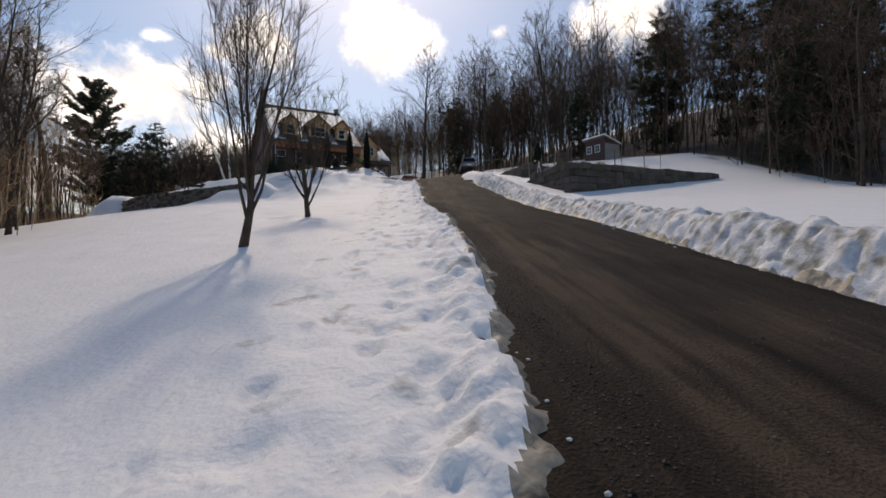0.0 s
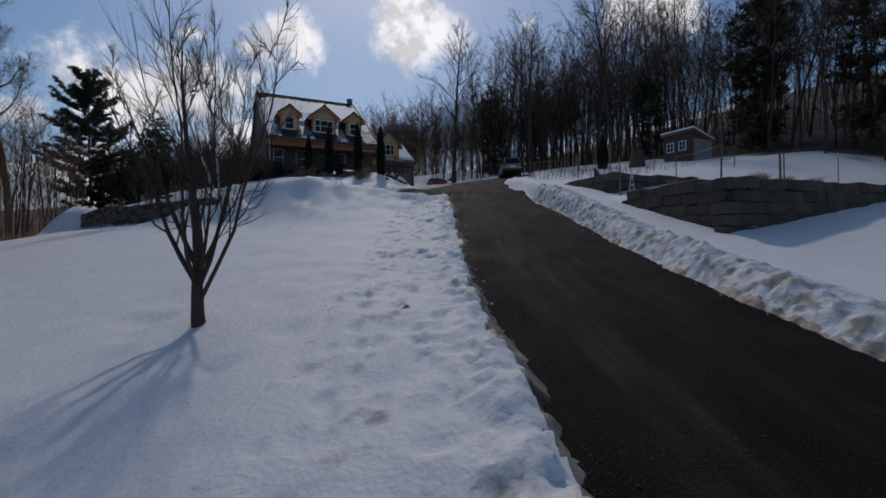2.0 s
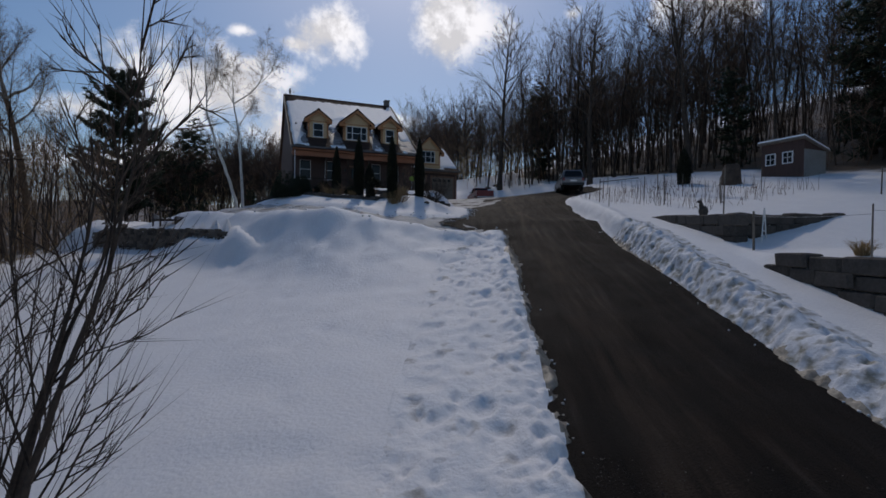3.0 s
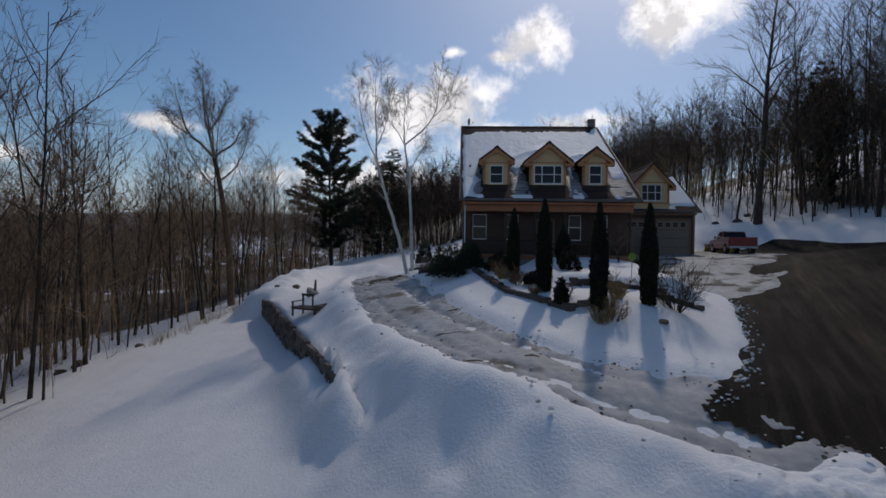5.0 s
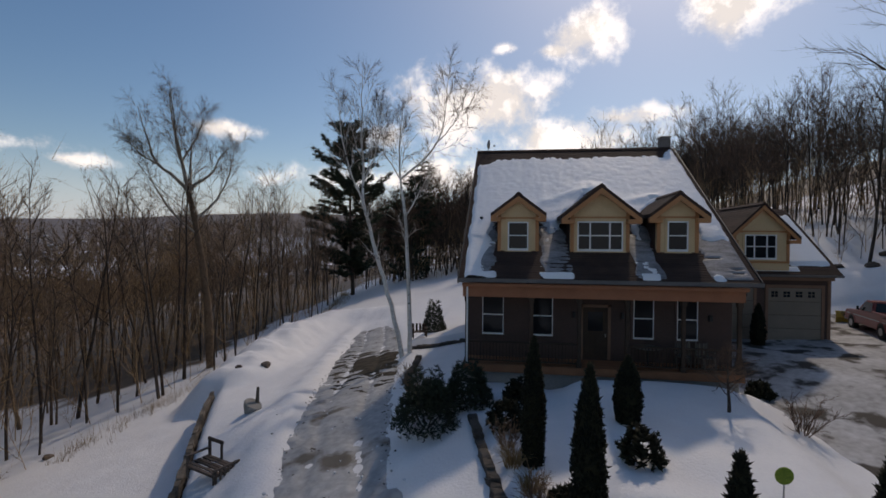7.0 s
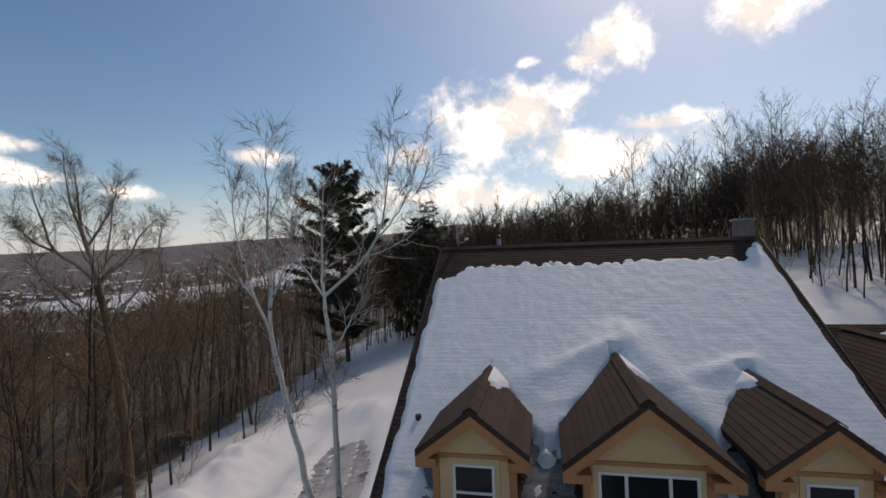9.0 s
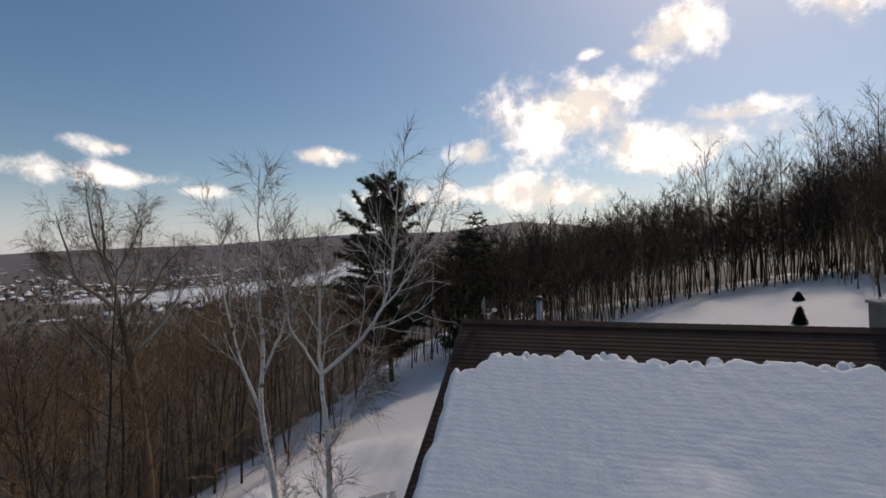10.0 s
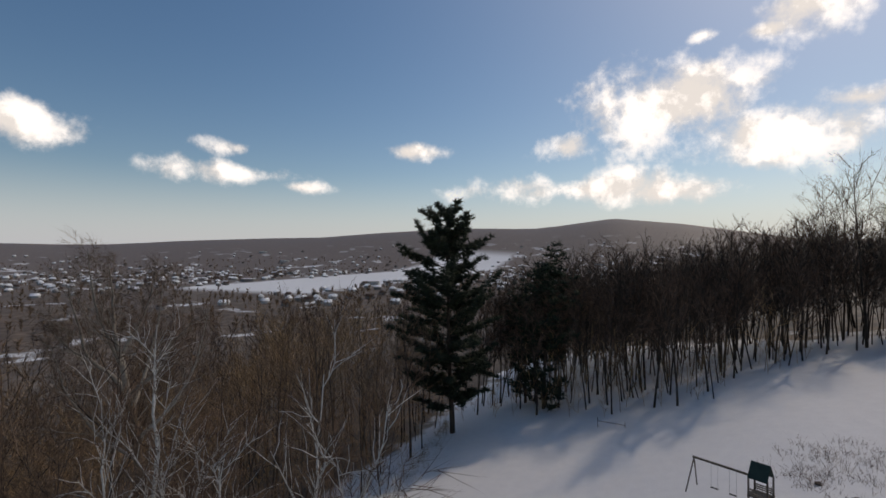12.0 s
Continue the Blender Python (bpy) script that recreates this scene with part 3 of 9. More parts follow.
RET_2 = ((28.0, 35.6), (26.2, 29.8), (34.0, 30.3), 8.05)

# the ploughed loop in front of the house, as a line of points with half widths
LOOP = [(21.0, 40.2, 1.2), (18.6, 39.6, 1.7), (15.5, 40.99, 1.6), (12.71, 43.14, 1.5), (11.08, 45.84, 1.5), (9.61, 49.05, 1.7), (8.43, 52.38, 1.8), (7.42, 55.76, 1.9), (6.51, 59.52, 2.0), (5.67, 63.69, 2.1), (3.3, 74.0, 2.1), (2.0, 79.0, 2.0), (0.8, 83.5, 1.2)]
# ploughed heap at the lane's far end
HEAP = [(-3.9, 66.6), (-4.7, 72.0), (-5.3, 78.0), (-5.0, 83.0), (-3.2, 87.0), (0.5, 88.0)]


def line_distance(x, y, pts):
    """Distance to a bent line, how far along it (0 to 1), and on which side (1: its left)."""
    best, along_it, side = np.full(np.shape(x), 1e9), np.zeros(np.shape(x)), np.zeros(np.shape(x))
    k = len(pts) - 1
    for i in range(k):
        (ax, ay), (bx, by) = pts[i][:2], pts[i + 1][:2]
        dx, dy = bx - ax, by - ay
        t = np.clip(((x - ax) * dx + (y - ay) * dy) / (dx * dx + dy * dy), 0, 1)
        d = np.hypot(x - ax - t * dx, y - ay - t * dy)
        along_it = np.where(d < best, (i + t) / k, along_it)
        side = np.where(d < best, dx * (y - ay) - dy * (x - ax), side)
        best = np.minimum(best, d)
    return best, along_it, np.sign(side)


def terrace(x, y):
    dx = np.maximum(np.maximum(14.0 - x, x - 24.5), 0)
    dy = np.maximum(np.maximum(56.6 - y, y - 80.0), 0)
    knoll = 0.6 * (1 - smooth(11, 16, x)) * smooth(36, 42, y) * (1 - smooth(66, 78, y))
    return 10.45 + knoll - 0.21 * dx - np.interp(dy, [0, 16, 24, 60], [0, 2.0, 4.6, 18])


def lifted(x, y):
    """The slope with the house terrace on it, before any wall."""
    lift = np.maximum(terrace(x, y) - slope(x, y), 0)
    return lift * lift / (lift + 0.25)


def court_left(y):
    """Where the ploughed court begins, east of the garden island."""
    return np.interp(y, [38.6, 40.4, 42.2, 44.3, 48.5, 51.5, 54.6, 58, 62, 65.4, 67], [16.4, 18.9, 20.3, 21.6, 23.6, 24.3, 23.9, 23.3, 23.9, 23.0, 22.7])


def court_mask(x, y):
    """The bare parking court: the drive's mouth, and the yard before the garage."""
    s, n = along(x, y)
    left = smooth(-0.5, 0.4, x - court_left(y) + 0.9 * (lumps(x, y, 1.5, 3, 143) - 0.5))
    right = 1 - smooth(-0.3, 0.5, n - drive_left(s) - DRIVE_WIDTH - 4.5 * smooth(54.5, 62, s) + 0.8 * (lumps(x, y, 1.6, 3, 145) - 0.5))
    return left * right * smooth(42.6, 44.0, s + 0.25 * (n - 3)) * (1 - smooth(66.2, 67.0, y - 1.6 * np.clip(x - 30, 0, 5))) * (1 - smooth(39.5, 42, x))


def court_base(x, y):
    s, n = along(x, y)
    nl = drive_left(s)
    w = np.maximum(smooth(47, 58, s), 1 - smooth(nl - 2.6, nl - 0.1, n))
    return (drive_z(s) - 0.05) * (1 - w) + (land(x, y) - 0.10) * w


def land(x, y):
    """Snow surface, without the small unevenness."""
    z = slope(x, y)
    # house terrace, held by the dry-stone wall
    d = (y - WALL_A.y) * -WALL_DIR.x + (x - WALL_A.x) * WALL_DIR.y
    w = (x - WALL_A.x) * WALL_DIR.x + (y - WALL_A.y) * WALL_DIR.y
    soft = np.interp(w, [-9, 0.5, 3, WALL_LEN, WALL_LEN + 3], [5.0, 1.6, 0.14, 0.14, 2.5])
    hold = smooth(-soft, soft, d)
    lift = lifted(x, y)
    z = z + lift * np.where((w > WALL_LEN) & (d < 0), hold * 0.6, hold)
    # the terrace falls towards the wall's top
    z = z - 0.62 * (1 - smooth(0.0, 2.6, d)) * hold * smooth(-6, 1, w) * (1 - smooth(15, 22, w))
    # snow drifted against the foot of the wall
    z = z + (0.30 + 0.75 * (1 - smooth(6.5, 9.0, w))) * np.exp(-((d + 0.45) / 0.95) ** 2) * (d < 0.1) * smooth(-1.0, 1.5, w) * (1 - smooth(9, 14, w))
    # a raised bed beside the house, held by a low stone step
    z = z + 0.5 * smooth(66.75, 66.95, y) * (1 - smooth(78, 86, y)) * smooth(7.4, 7.9, x) * (1 - smooth(11.9, 12.4, x))
    # the court before the garage is levelled
    lev = smooth(55, 63, y) * (1 - smooth(72, 78, y)) * smooth(22.6, 24.5, x) * (1 - smooth(37, 45, x))
    z = z * (1 - lev) + (11.2 + 0.035 * (x - 26) + 0.01 * (y - 65)) * lev
    # snow heaped before the porch
    z = z + 0.35 * smooth(14.6, 16.2, x) * (1 - smooth(22.3, 23.3, x)) * smooth(52.5, 56.5, y) * (1 - smooth(57.6, 58.0, y))
    # retaining walls
    for (tx, ty), (cx, cy), (ex, ey), top in (RET_1, RET_2):
        inside = smooth(-0.12, 0.12, (x - cx) - (tx - cx) / (ty - cy) * (y - cy)) * smooth(-0.12, 0.12, (y - cy) - (ey - cy) / (ex - cx) * (x - cx))
        fade = 1 - smooth(ex - 1.0, ex + 2.5, x)
        raised = np.maximum(top + 0.035 * (x - cx) + 0.03 * (y - cy), z)
        z = z + (raised - z) * inside * fade * (1 - smooth(ty - 1.5, ty + 5.0, y))
    return z


def edge_wave(s):
    """How far the snow's edge strays over the drive's western side."""
    return np.interp(s, [0, 3, 6.3, 9.4, 12.7, 16.5, 20.7, 25], [-0.25, -0.2, 0.18, 0.32, 0.42, 0.3, 0.0, 0.0])


def snow_height(x, y, fine=False):
    z = land(x, y)
    s, n = along(x, y)
    on = smooth(-60, -40, s) * (1 - smooth(DRIVE_END - 1, DRIVE_END + 4, s))
    nr = drive_left(s) + DRIVE_WIDTH
    nl = drive_left(s) + edge_wave(s)
    rag = 0.55 * (lumps(x, y, 1.6, 4, 3) - 0.5)
    zr = drive_z(s)
    # right-hand bank of ploughed chunks, left-hand kerb of snow
    chunk = np.clip(1.9 * lumps(x, y, 0.62, 3, 5) - 0.45, 0, 1.3)
    if fine:
        chunk = 0.3 * domes(x, y, 0.8, 61, 0.7) + 0.42 * domes(x, y, 0.37, 67, 0.35) + 0.4 * domes(x, y, 0.17, 71, 0.35) + 0.75 * (lumps(x, y, 0.9, 4, 69) - 0.2)
        rag = 0.5 * (lumps(x, y, 1.3, 3, 3) - 0.5) + np.where(n < nl + 2, -1, 1) * (0.14 * (domes(x, y, 0.22, 63) - 0.5) + 0.07 * (domes(x, y, 0.11, 65) - 0.5))
    bank = 0.34 * np.exp(-((n - nr - 0.80) / 0.55) ** 2) * (0.42 + 0.85 * chunk) + (0.19 if fine else 0.12) * np.exp(-((n - nl + 0.45) / 0.42) ** 2) * (0.1 + 1.2 * chunk)
    z = z + bank * on
    # cut down to the drive
    wl_, wr_ = (0.28, 0.62) if fine else (0.5, 0.6)
    cut = smooth(nl - wl_, nl + 0.15, n + rag) * (1 - smooth(nr - 0.15, nr + wr_, n + rag)) * on
    z = z * (1 - cut) + (zr - 0.14) * cut
    # trampled strip along the left edge, and scattered footprints beside it
    tramp = (np.exp(-((n - nl + 0.95) / 0.7) ** 2) + 0.35 * np.exp(-((n - nl + 2.2) / 1.2) ** 2)) * on * (1 - cut)
    z = z + tramp * ((0.17 if fine else 0.26) * (lumps(x, y, 0.42 if not fine else 0.75, 4, 8) - 0.5) - 0.10 * np.clip(3.2 * (lumps(x, y, 0.5, 1, 12) - 0.66), 0, 1))
    if fine:
        walked = np.clip(np.exp(-((n - nl + 0.75) / 0.75) ** 2) + 0.7 * np.exp(-((n - nl + 2.1) / 0.8) ** 2) * smooth(0.45, 0.65, lumps(x, y, 3.0, 2, 91)), 0, 1) * on * (1 - cut)
        z = z - 0.10 * domes(s / 2.1, n, 0.17, 97, 0.11) * on * (1 - cut) * smooth(nl - 3.4, nl - 2.6, n) - walked * np.clip(2.6 * (lumps(x, y, 1.1, 3, 99) - 0.34), 0, 1.2) * (0.16 * domes(x, y, 0.55, 83, 0.22) + 0.09 * domes(x, y, 0.27, 87, 0.2)) + walked * (0.05 * domes(x, y, 0.19, 89, 0.25) * lumps(x, y, 0.8, 2, 101) + 0.02 * domes(x, y, 0.1, 93, 0.3))
    # loop lane
    dl, tl, sl = line_distance(x, y, LOOP)
    hw = np.interp(tl, np.linspace(0, 1, len(LOOP)), [p[2] for p in LOOP])
    ed = dl + 0.5 * (lumps(x, y, 1.8, 3, 21) - 0.5) - hw
    lane = (1 - smooth(-0.35, 0.35, ed)) * (1 - smooth(0.97, 1.0, tl))
    z = z - 0.26 * lane + np.where(sl > 0, 0.24, 0.10) * np.exp(-((ed - 0.8) / 0.65) ** 2) * (0.1 + 1.5 * lumps(x, y, 0.9, 3, 25)) * smooth(0.03, 0.10, tl)
    # thrown-up snow on the loop's outer side, and footprints over the lawn
    thrown = smooth(0.2, 1.0, ed) * (1 - smooth(3.0, 7.5, ed)) * (sl > 0) * (1 - smooth(44, 48, y)) * smooth(5, 9, x) * (n < nl - 0.6)
    z = z + thrown * (0.34 * (lumps(x, y, 1.5, 3, 181) - 0.5) + 0.14 * domes(x, y, 0.75, 183, 0.4))
    lawn = smooth(14, 20, s) * (1 - smooth(38, 41, s)) * smooth(nl - 9.5, nl - 7, n) * (1 - smooth(nl - 2.6, nl - 1.8, n))
    z = z - lawn * (0.10 * domes(x, y, 0.55, 185, 0.16) * smooth(0.42, 0.6, lumps(x, y, 3.5, 2, 187)) + 0.08 * (lumps(x, y, 1.3, 2, 189) - 0.5))
    # the garden island is banked up inside the loop
    core = smooth(0.4, 4.0, dl - hw) * (sl < 0) * (1 - smooth(-4.2, -0.3, x - court_left(y))) * (1 - smooth(56.2, 57.6, y)) * smooth(41, 44, y) * (x > 8)
    z = z + np.maximum(9.85 + 0.075 * (y - 46) - z, 0) * core
    upper = smooth(15.3, 16.6, x) * (1 - smooth(20.9, 22.7, x)) * smooth(48.75, 49.35, y + 0.22 * np.clip(x - 18.6, 0, 3)) * (1 - smooth(56.6, 57.6, y))
    z = z + np.maximum(10.52 + 0.085 * (y - 49) + 0.2 * (lumps(x, y, 1.6, 3, 191) - 0.5) - z, 0) * upper
    # heap of ploughed snow
    dh, th, sh = line_distance(x, y, HEAP)
    crown_z = 8.15 + 0.9 * th + 0.75 * (lumps(x, y, 1.9, 3, 131) - 0.5) + 0.16 * domes(x, y, 0.7, 133)
    z = z + np.maximum(crown_z - z, 0) * (1 - smooth(0.5, 3.4, dh + 0.9 * (lumps(x, y, 2.4, 2, 135) - 0.5)))
    # court
    c = court_mask(x, y)
    z = z * (1 - c) + (court_base(x, y) - 0.14) * c
    # soft unevenness of the snow, dying away far off
    near = 1 - smooth(120, 260, np.hypot(x - 16, y - 55))
    z = z + near * (0.16 * (lumps(x, y, 4.5, 3, 31) - 0.5) + 0.045 * (lumps(x, y, 0.9, 2, 37) - 0.5))
    return z


def grid_mesh(name, xs, ys, height, mat, keep=None):
    X, Y = np.meshgrid(xs, ys)
    Z = height(X, Y)
    nx, ny = len(xs), len(ys)
    me = bpy.data.meshes.new(name)
    idx = np.arange(nx * ny).reshape(ny, nx)
    quads = np.stack([idx[:-1, :-1], idx[:-1, 1:], idx[1:, 1:], idx[1:, :-1]], -1).reshape(-1, 4)
    co = np.stack([X, Y, Z], -1).reshape(-1, 3)
    if keep is not None:
        k = keep(X, Y).reshape(-1)
        quads = quads[k[quads].any(1)]
        used = np.unique(quads)
        remap = np.zeros(nx * ny, int)
        remap[used] = np.arange(len(used))
        co, quads = co[used], remap[quads]
    me.from_pydata(co.tolist(), [], quads.tolist())
    me.materials.append(mat)
    me.shade_smooth()
    return new(name, me)


def lines(*runs):
    return np.unique(np.round(np.concatenate([np.arange(a, b, st) for a, b, st in runs]), 4))


def with_tails(core, lo, hi, grow):
    up, dn = [], []
    p, w = core[-1], core[-1] - core[-2]
    while p < hi:
        w *= grow
        p += w
        up.append(p)
    p, w = core[0], core[1] - core[0]
    while p > lo:
        w *= grow
        p -= w
        dn.append(p)
    return np.concatenate([dn[::-1], core, up])


GX = with_tails(lines((-14, 0, 0.3), (0, 27, 0.2), (27, 48, 0.3)), -3600, 3600, 1.12)
GY = with_tails(lines((-3, 34, 0.2), (34, 78, 0.28)), -300, 3800, 1.115)
BAND_L, BAND_R = (-3.5, 1.5), (-0.3, 2.3)      # loose snow beside the drive, across it, from its edges
BAND_S = (-6.0, 43.0)


def band_mask(x, y, inset):
    """1 where one of the two finer snow sheets covers the ground."""
    s, n = along(x, y)
    run = smooth(BAND_S[0] + inset, BAND_S[0] + inset + 0.5, s) * (1 - smooth(BAND_S[1] - inset - 0.5, BAND_S[1] - inset, s))
    a, b = n - drive_left(s), n - drive_left(s) - DRIVE_WIDTH
    left = smooth(BAND_L[0] + inset, BAND_L[0] + inset + 0.4, a) * (1 - smooth(1.55, 1.8, a))
    right = smooth(-0.5, -0.2, b) * (1 - smooth(BAND_R[1] - inset - 0.4, BAND_R[1] - inset, b))
    return run * np.maximum(left, right)


def ground_height(x, y):
    s, n = along(x, y)
    a, b = n - drive_left(s) - edge_wave(s), n - drive_left(s) - DRIVE_WIDTH
    verge = np.maximum(smooth(-1.3, -0.7, a) * (1 - smooth(1.2, 1.5, a)), smooth(-0.5, -0.2, b) * (1 - smooth(0.5, 1.0, b)))
    return snow_height(x, y) - (0.20 + 0.45 * verge) * band_mask(x, y, 0.5)


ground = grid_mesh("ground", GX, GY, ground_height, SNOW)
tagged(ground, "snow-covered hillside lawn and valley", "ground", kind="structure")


def snow_sheet(name, span, right, mat, label, step=0.06):
    """Finer sheet of trodden or ploughed snow along one side of the drive; the strip next to the asphalt is dirty ice."""
    ss, nn = np.arange(BAND_S[0], BAND_S[1], 0.068), np.arange(span[0], span[1], step)
    S, N = np.meshgrid(ss, nn)
    base = drive_left(S) + (DRIVE_WIDTH if right else 0.0)
    X, Y = RS * S + RC * (base + N), RC * S - RS * (base + N)
    Z = snow_height(X, Y, True) - 0.30 * (1 - band_mask(X, Y, 0.0))
    ny, nx = S.shape
    idx = np.arange(nx * ny).reshape(ny, nx)
    quads = np.stack([idx[:-1, :-1], idx[:-1, 1:], idx[1:, 1:], idx[1:, :-1]], -1).reshape(-1, 4)
    me = bpy.data.meshes.new(name)
    me.from_pydata(np.stack([X, Y, Z], -1).reshape(-1, 3).tolist(), [], quads[:, ::-1].tolist())
    me.materials.append(mat)
    me.materials.append(DIRTY_ICE)
    edge = (-N if right else N - edge_wave(S)) + 0.45 * (lumps(X, Y, 0.9, 3, 95) - 0.5)
    dirty = (edge > (-0.06 if right else -0.26)).reshape(-1)[quads[:, 0]]
    me.polygons.foreach_set("material_index", dirty.astype(np.int32))
    me.shade_smooth()
    return tagged(new(name, me), label, "snow bank", kind="structure")


snow_sheet("snow_margin", BAND_L, False, LAWN_SNOW, "trodden lumpy snow along the drive's edge")
snow_sheet("snow_bank", BAND_R, True, BANK_SNOW, "grimy chunky ploughed snow bank along the drive")


def road_height(x, y):
    s, n = along(x, y)
    nl = drive_left(s)
    under = (1 - smooth(nl - 0.95, nl - 0.55, n)) + smooth(nl + DRIVE_WIDTH + 0.05, nl + DRIVE_WIDTH + 0.5, n)
    w = smooth(DRIVE_END - 8, DRIVE_END + 2, s)
    return (drive_z(s) - 0.05) * (1 - w) + (land(x, y) - 0.09) * w + 0.018 * ripple(x, y, 6, 0.4) + 0.02 * (lumps(x, y, 0.8, 3, 45) - 0.5) - 0.45 * under * (1 - w)


def road_keep(x, y):
    s, n = along(x, y)
    nl = drive_left(s)
    return (n > nl - 1.0) & (n < nl + DRIVE_WIDTH + 0.6) & (s > -45) & (s < 45.2)


road = grid_mesh("road", np.arange(-24, 46, 0.2), np.arange(-44, 72, 0.2), road_height, ASPHALT, road_keep)
tagged(road, "dark wet gravelly asphalt driveway with wheel tracks", "driveway", kind="structure")


def court_height(x, y):
    return court_base(x, y) + 0.03 * (lumps(x, y, 1.5, 3, 47) - 0.5)


CX, CY = np.arange(14, 45, 0.2), np.arange(37, 73, 0.2)
court = grid_mesh("parking_court", CX, CY, court_height, ASPHALT, lambda x, y: (court_mask(x, y) > 0.03) & (along(x, y)[0] > 42.4))
tagged(court, "wet dark parking court joining the drive", "court", kind="structure")


def slush_cover(x, y):
    """Thickness of the trodden slush left on the court."""
    reach = np.interp(y, [44, 50, 54, 60, 66], [0.0, 0.9, 3.6, 8.5, 12.0])
    d = x - court_left(y) - reach + 5.5 * (lumps(0.5 * x + 0.5 * y, 1.3 * (x - y), 2.2, 4, 149) - 0.5)
    return (1 - smooth(-0.5, 0.7, d)) * smooth(49, 52, y)


def slush_height(x, y):
    return court_base(x, y) - 0.05 + 0.12 * slush_cover(x, y) + 0.05 * (lumps(x, y, 0.7, 3, 151) - 0.5)


slush = grid_mesh("slush", CX, CY, slush_height, SLUSH, lambda x, y: (court_mask(x, y) > 0.03) & (slush_cover(x, y) > 0.04))
tagged(slush, "grey trodden slush over the parking court", "slush", kind="stuff")


def lane_height(x, y):
    dl, tl, sl = line_distance(x, y, LOOP)
    ruts = -0.085 * np.exp(-((dl - 0.78 + 0.3 * (lumps(x, y, 2.5, 2, 155) - 0.5)) / 0.2) ** 2) - 0.10 * domes(x, y, 0.33, 159, 0.22) * smooth(0.2, 0.9, dl) + 0.05 * (lumps(x, y, 0.35, 2, 161) - 0.5)
    return land(x, y) + ruts - 0.13 + 0.09 * (lumps(x, y, 1.3, 3, 41) - 0.5) + 0.02 * ripple(x, y, 2.7, 0.5)


def lane_keep(x, y):
    dl, tl, sl = line_distance(x, y, LOOP)
    hw = np.interp(tl, np.linspace(0, 1, len(LOOP)), [p[2] for p in LOOP])
    s, n = along(x, y)
    return (dl < hw + 0.5) & (tl < 0.97) & (court_mask(x, y) < 0.6)


lane = grid_mesh("packed_lane", np.arange(0, 26, 0.11), np.arange(37, 86, 0.11), lane_height, ICE, lane_keep)
tagged(lane, "grey icy packed-snow lane looping before the house", "lane", kind="structure")


def thawed(x, y):
    """1 where bare ground and dark slush show through the lane: a patch by the birches, and streaks across the lane round it."""
    core = 1.25 - np.hypot((x - 6.1) / 1.35, (y - 66.3) / 1.7)
    core = core + 0.9 * (lumps(x, y, 0.9, 3, 171) - 0.5)
    band = np.exp(-((y - 67.0) / 5.5) ** 2) * (1 - smooth(1.5, 2.3, np.abs(x - 6.4 + 0.30 * (y - 62))))
    streak = band * 1.0 + 3.0 * (lumps(x * 0.55 + 0.1 * y, y * 2.2, 0.7, 3, 173) - 0.5) - 1.02
    far_ = 2.4 * (lumps(x * 0.8, y, 0.7, 3, 177) - 0.5) - 0.98
    return np.maximum(np.maximum(core, streak), far_)


def thawed_keep(x, y):
    dl, tl, sl = line_distance(x, y, LOOP)
    hw = np.interp(tl, np.linspace(0, 1, len(LOOP)), [p[2] for p in LOOP])
    return (thawed(x, y) > 0.0) & (dl < hw + 0.1) & (tl < 0.95) & (court_mask(x, y) < 0.3)


EARTH = surface("thawed_brown_turf", (0.022, 0.017, 0.012), (0.085, 0.068, 0.045), 3.0, (0.75, 0.95), 8, 0.6, 0.02, spec=0.2)
bare = grid_mesh("thawed_ground", np.arange(0, 24, 0.1), np.arange(38, 84, 0.1), lambda x, y: lane_height(x, y) + 0.02 * np.clip(3 * thawed(x, y), -0.4, 1.0) + 0.004, EARTH, thawed_keep)
tagged(bare, "dark thawed turf and slush showing through the lane", "bare ground", kind="stuff")


def gz(x, y):
    return float(snow_height(np.array(float(x)), np.array(float(y))))


# loose grit along the drive
rng = np.random.default_rng(19)
count = 6500
gs = rng.uniform(0.5, 26, count) ** 1.0
gn = np.where(rng.uniform(0, 1, count) < 0.72, np.abs(rng.normal(0, 0.38, count)) + 0.02, rng.uniform(0.1, 4.8, count))
gxs, gys = RS * gs + RC * (drive_left(gs) + gn), RC * gs - RS * (drive_left(gs) + gn)
gzs = road_height(gxs, gys)
size = rng.uniform(0.005, 0.015, count) * np.where(rng.uniform(0, 1, count) < 0.04, 1.8, 1.0)
octa = np.array([(1, 0, 0), (-1, 0, 0), (0, 1, 0), (0, -1, 0), (0, 0, 0.7), (0, 0, -0.7)])
faces = np.array([(0, 2, 4), (2, 1, 4), (1, 3, 4), (3, 0, 4), (2, 0, 5), (1, 2, 5), (3, 1, 5), (0, 3, 5)])
vv = octa[None] * size[:, None, None] * rng.uniform(0.6, 1.3, (count, 6, 1)) + np.stack([gxs, gys, gzs + size * 0.3], -1)[:, None]
ff = faces[None] + 6 * np.arange(count)[:, None, None]
me = bpy.data.meshes.new("gravel")
me.from_pydata(vv.reshape(-1, 3).tolist(), [], ff.reshape(-1, 3).tolist())
me.materials.append(GRAVEL)
tagged(new("gravel", me), "loose dark grit lying along the drive", "gravel", kind="stuff")
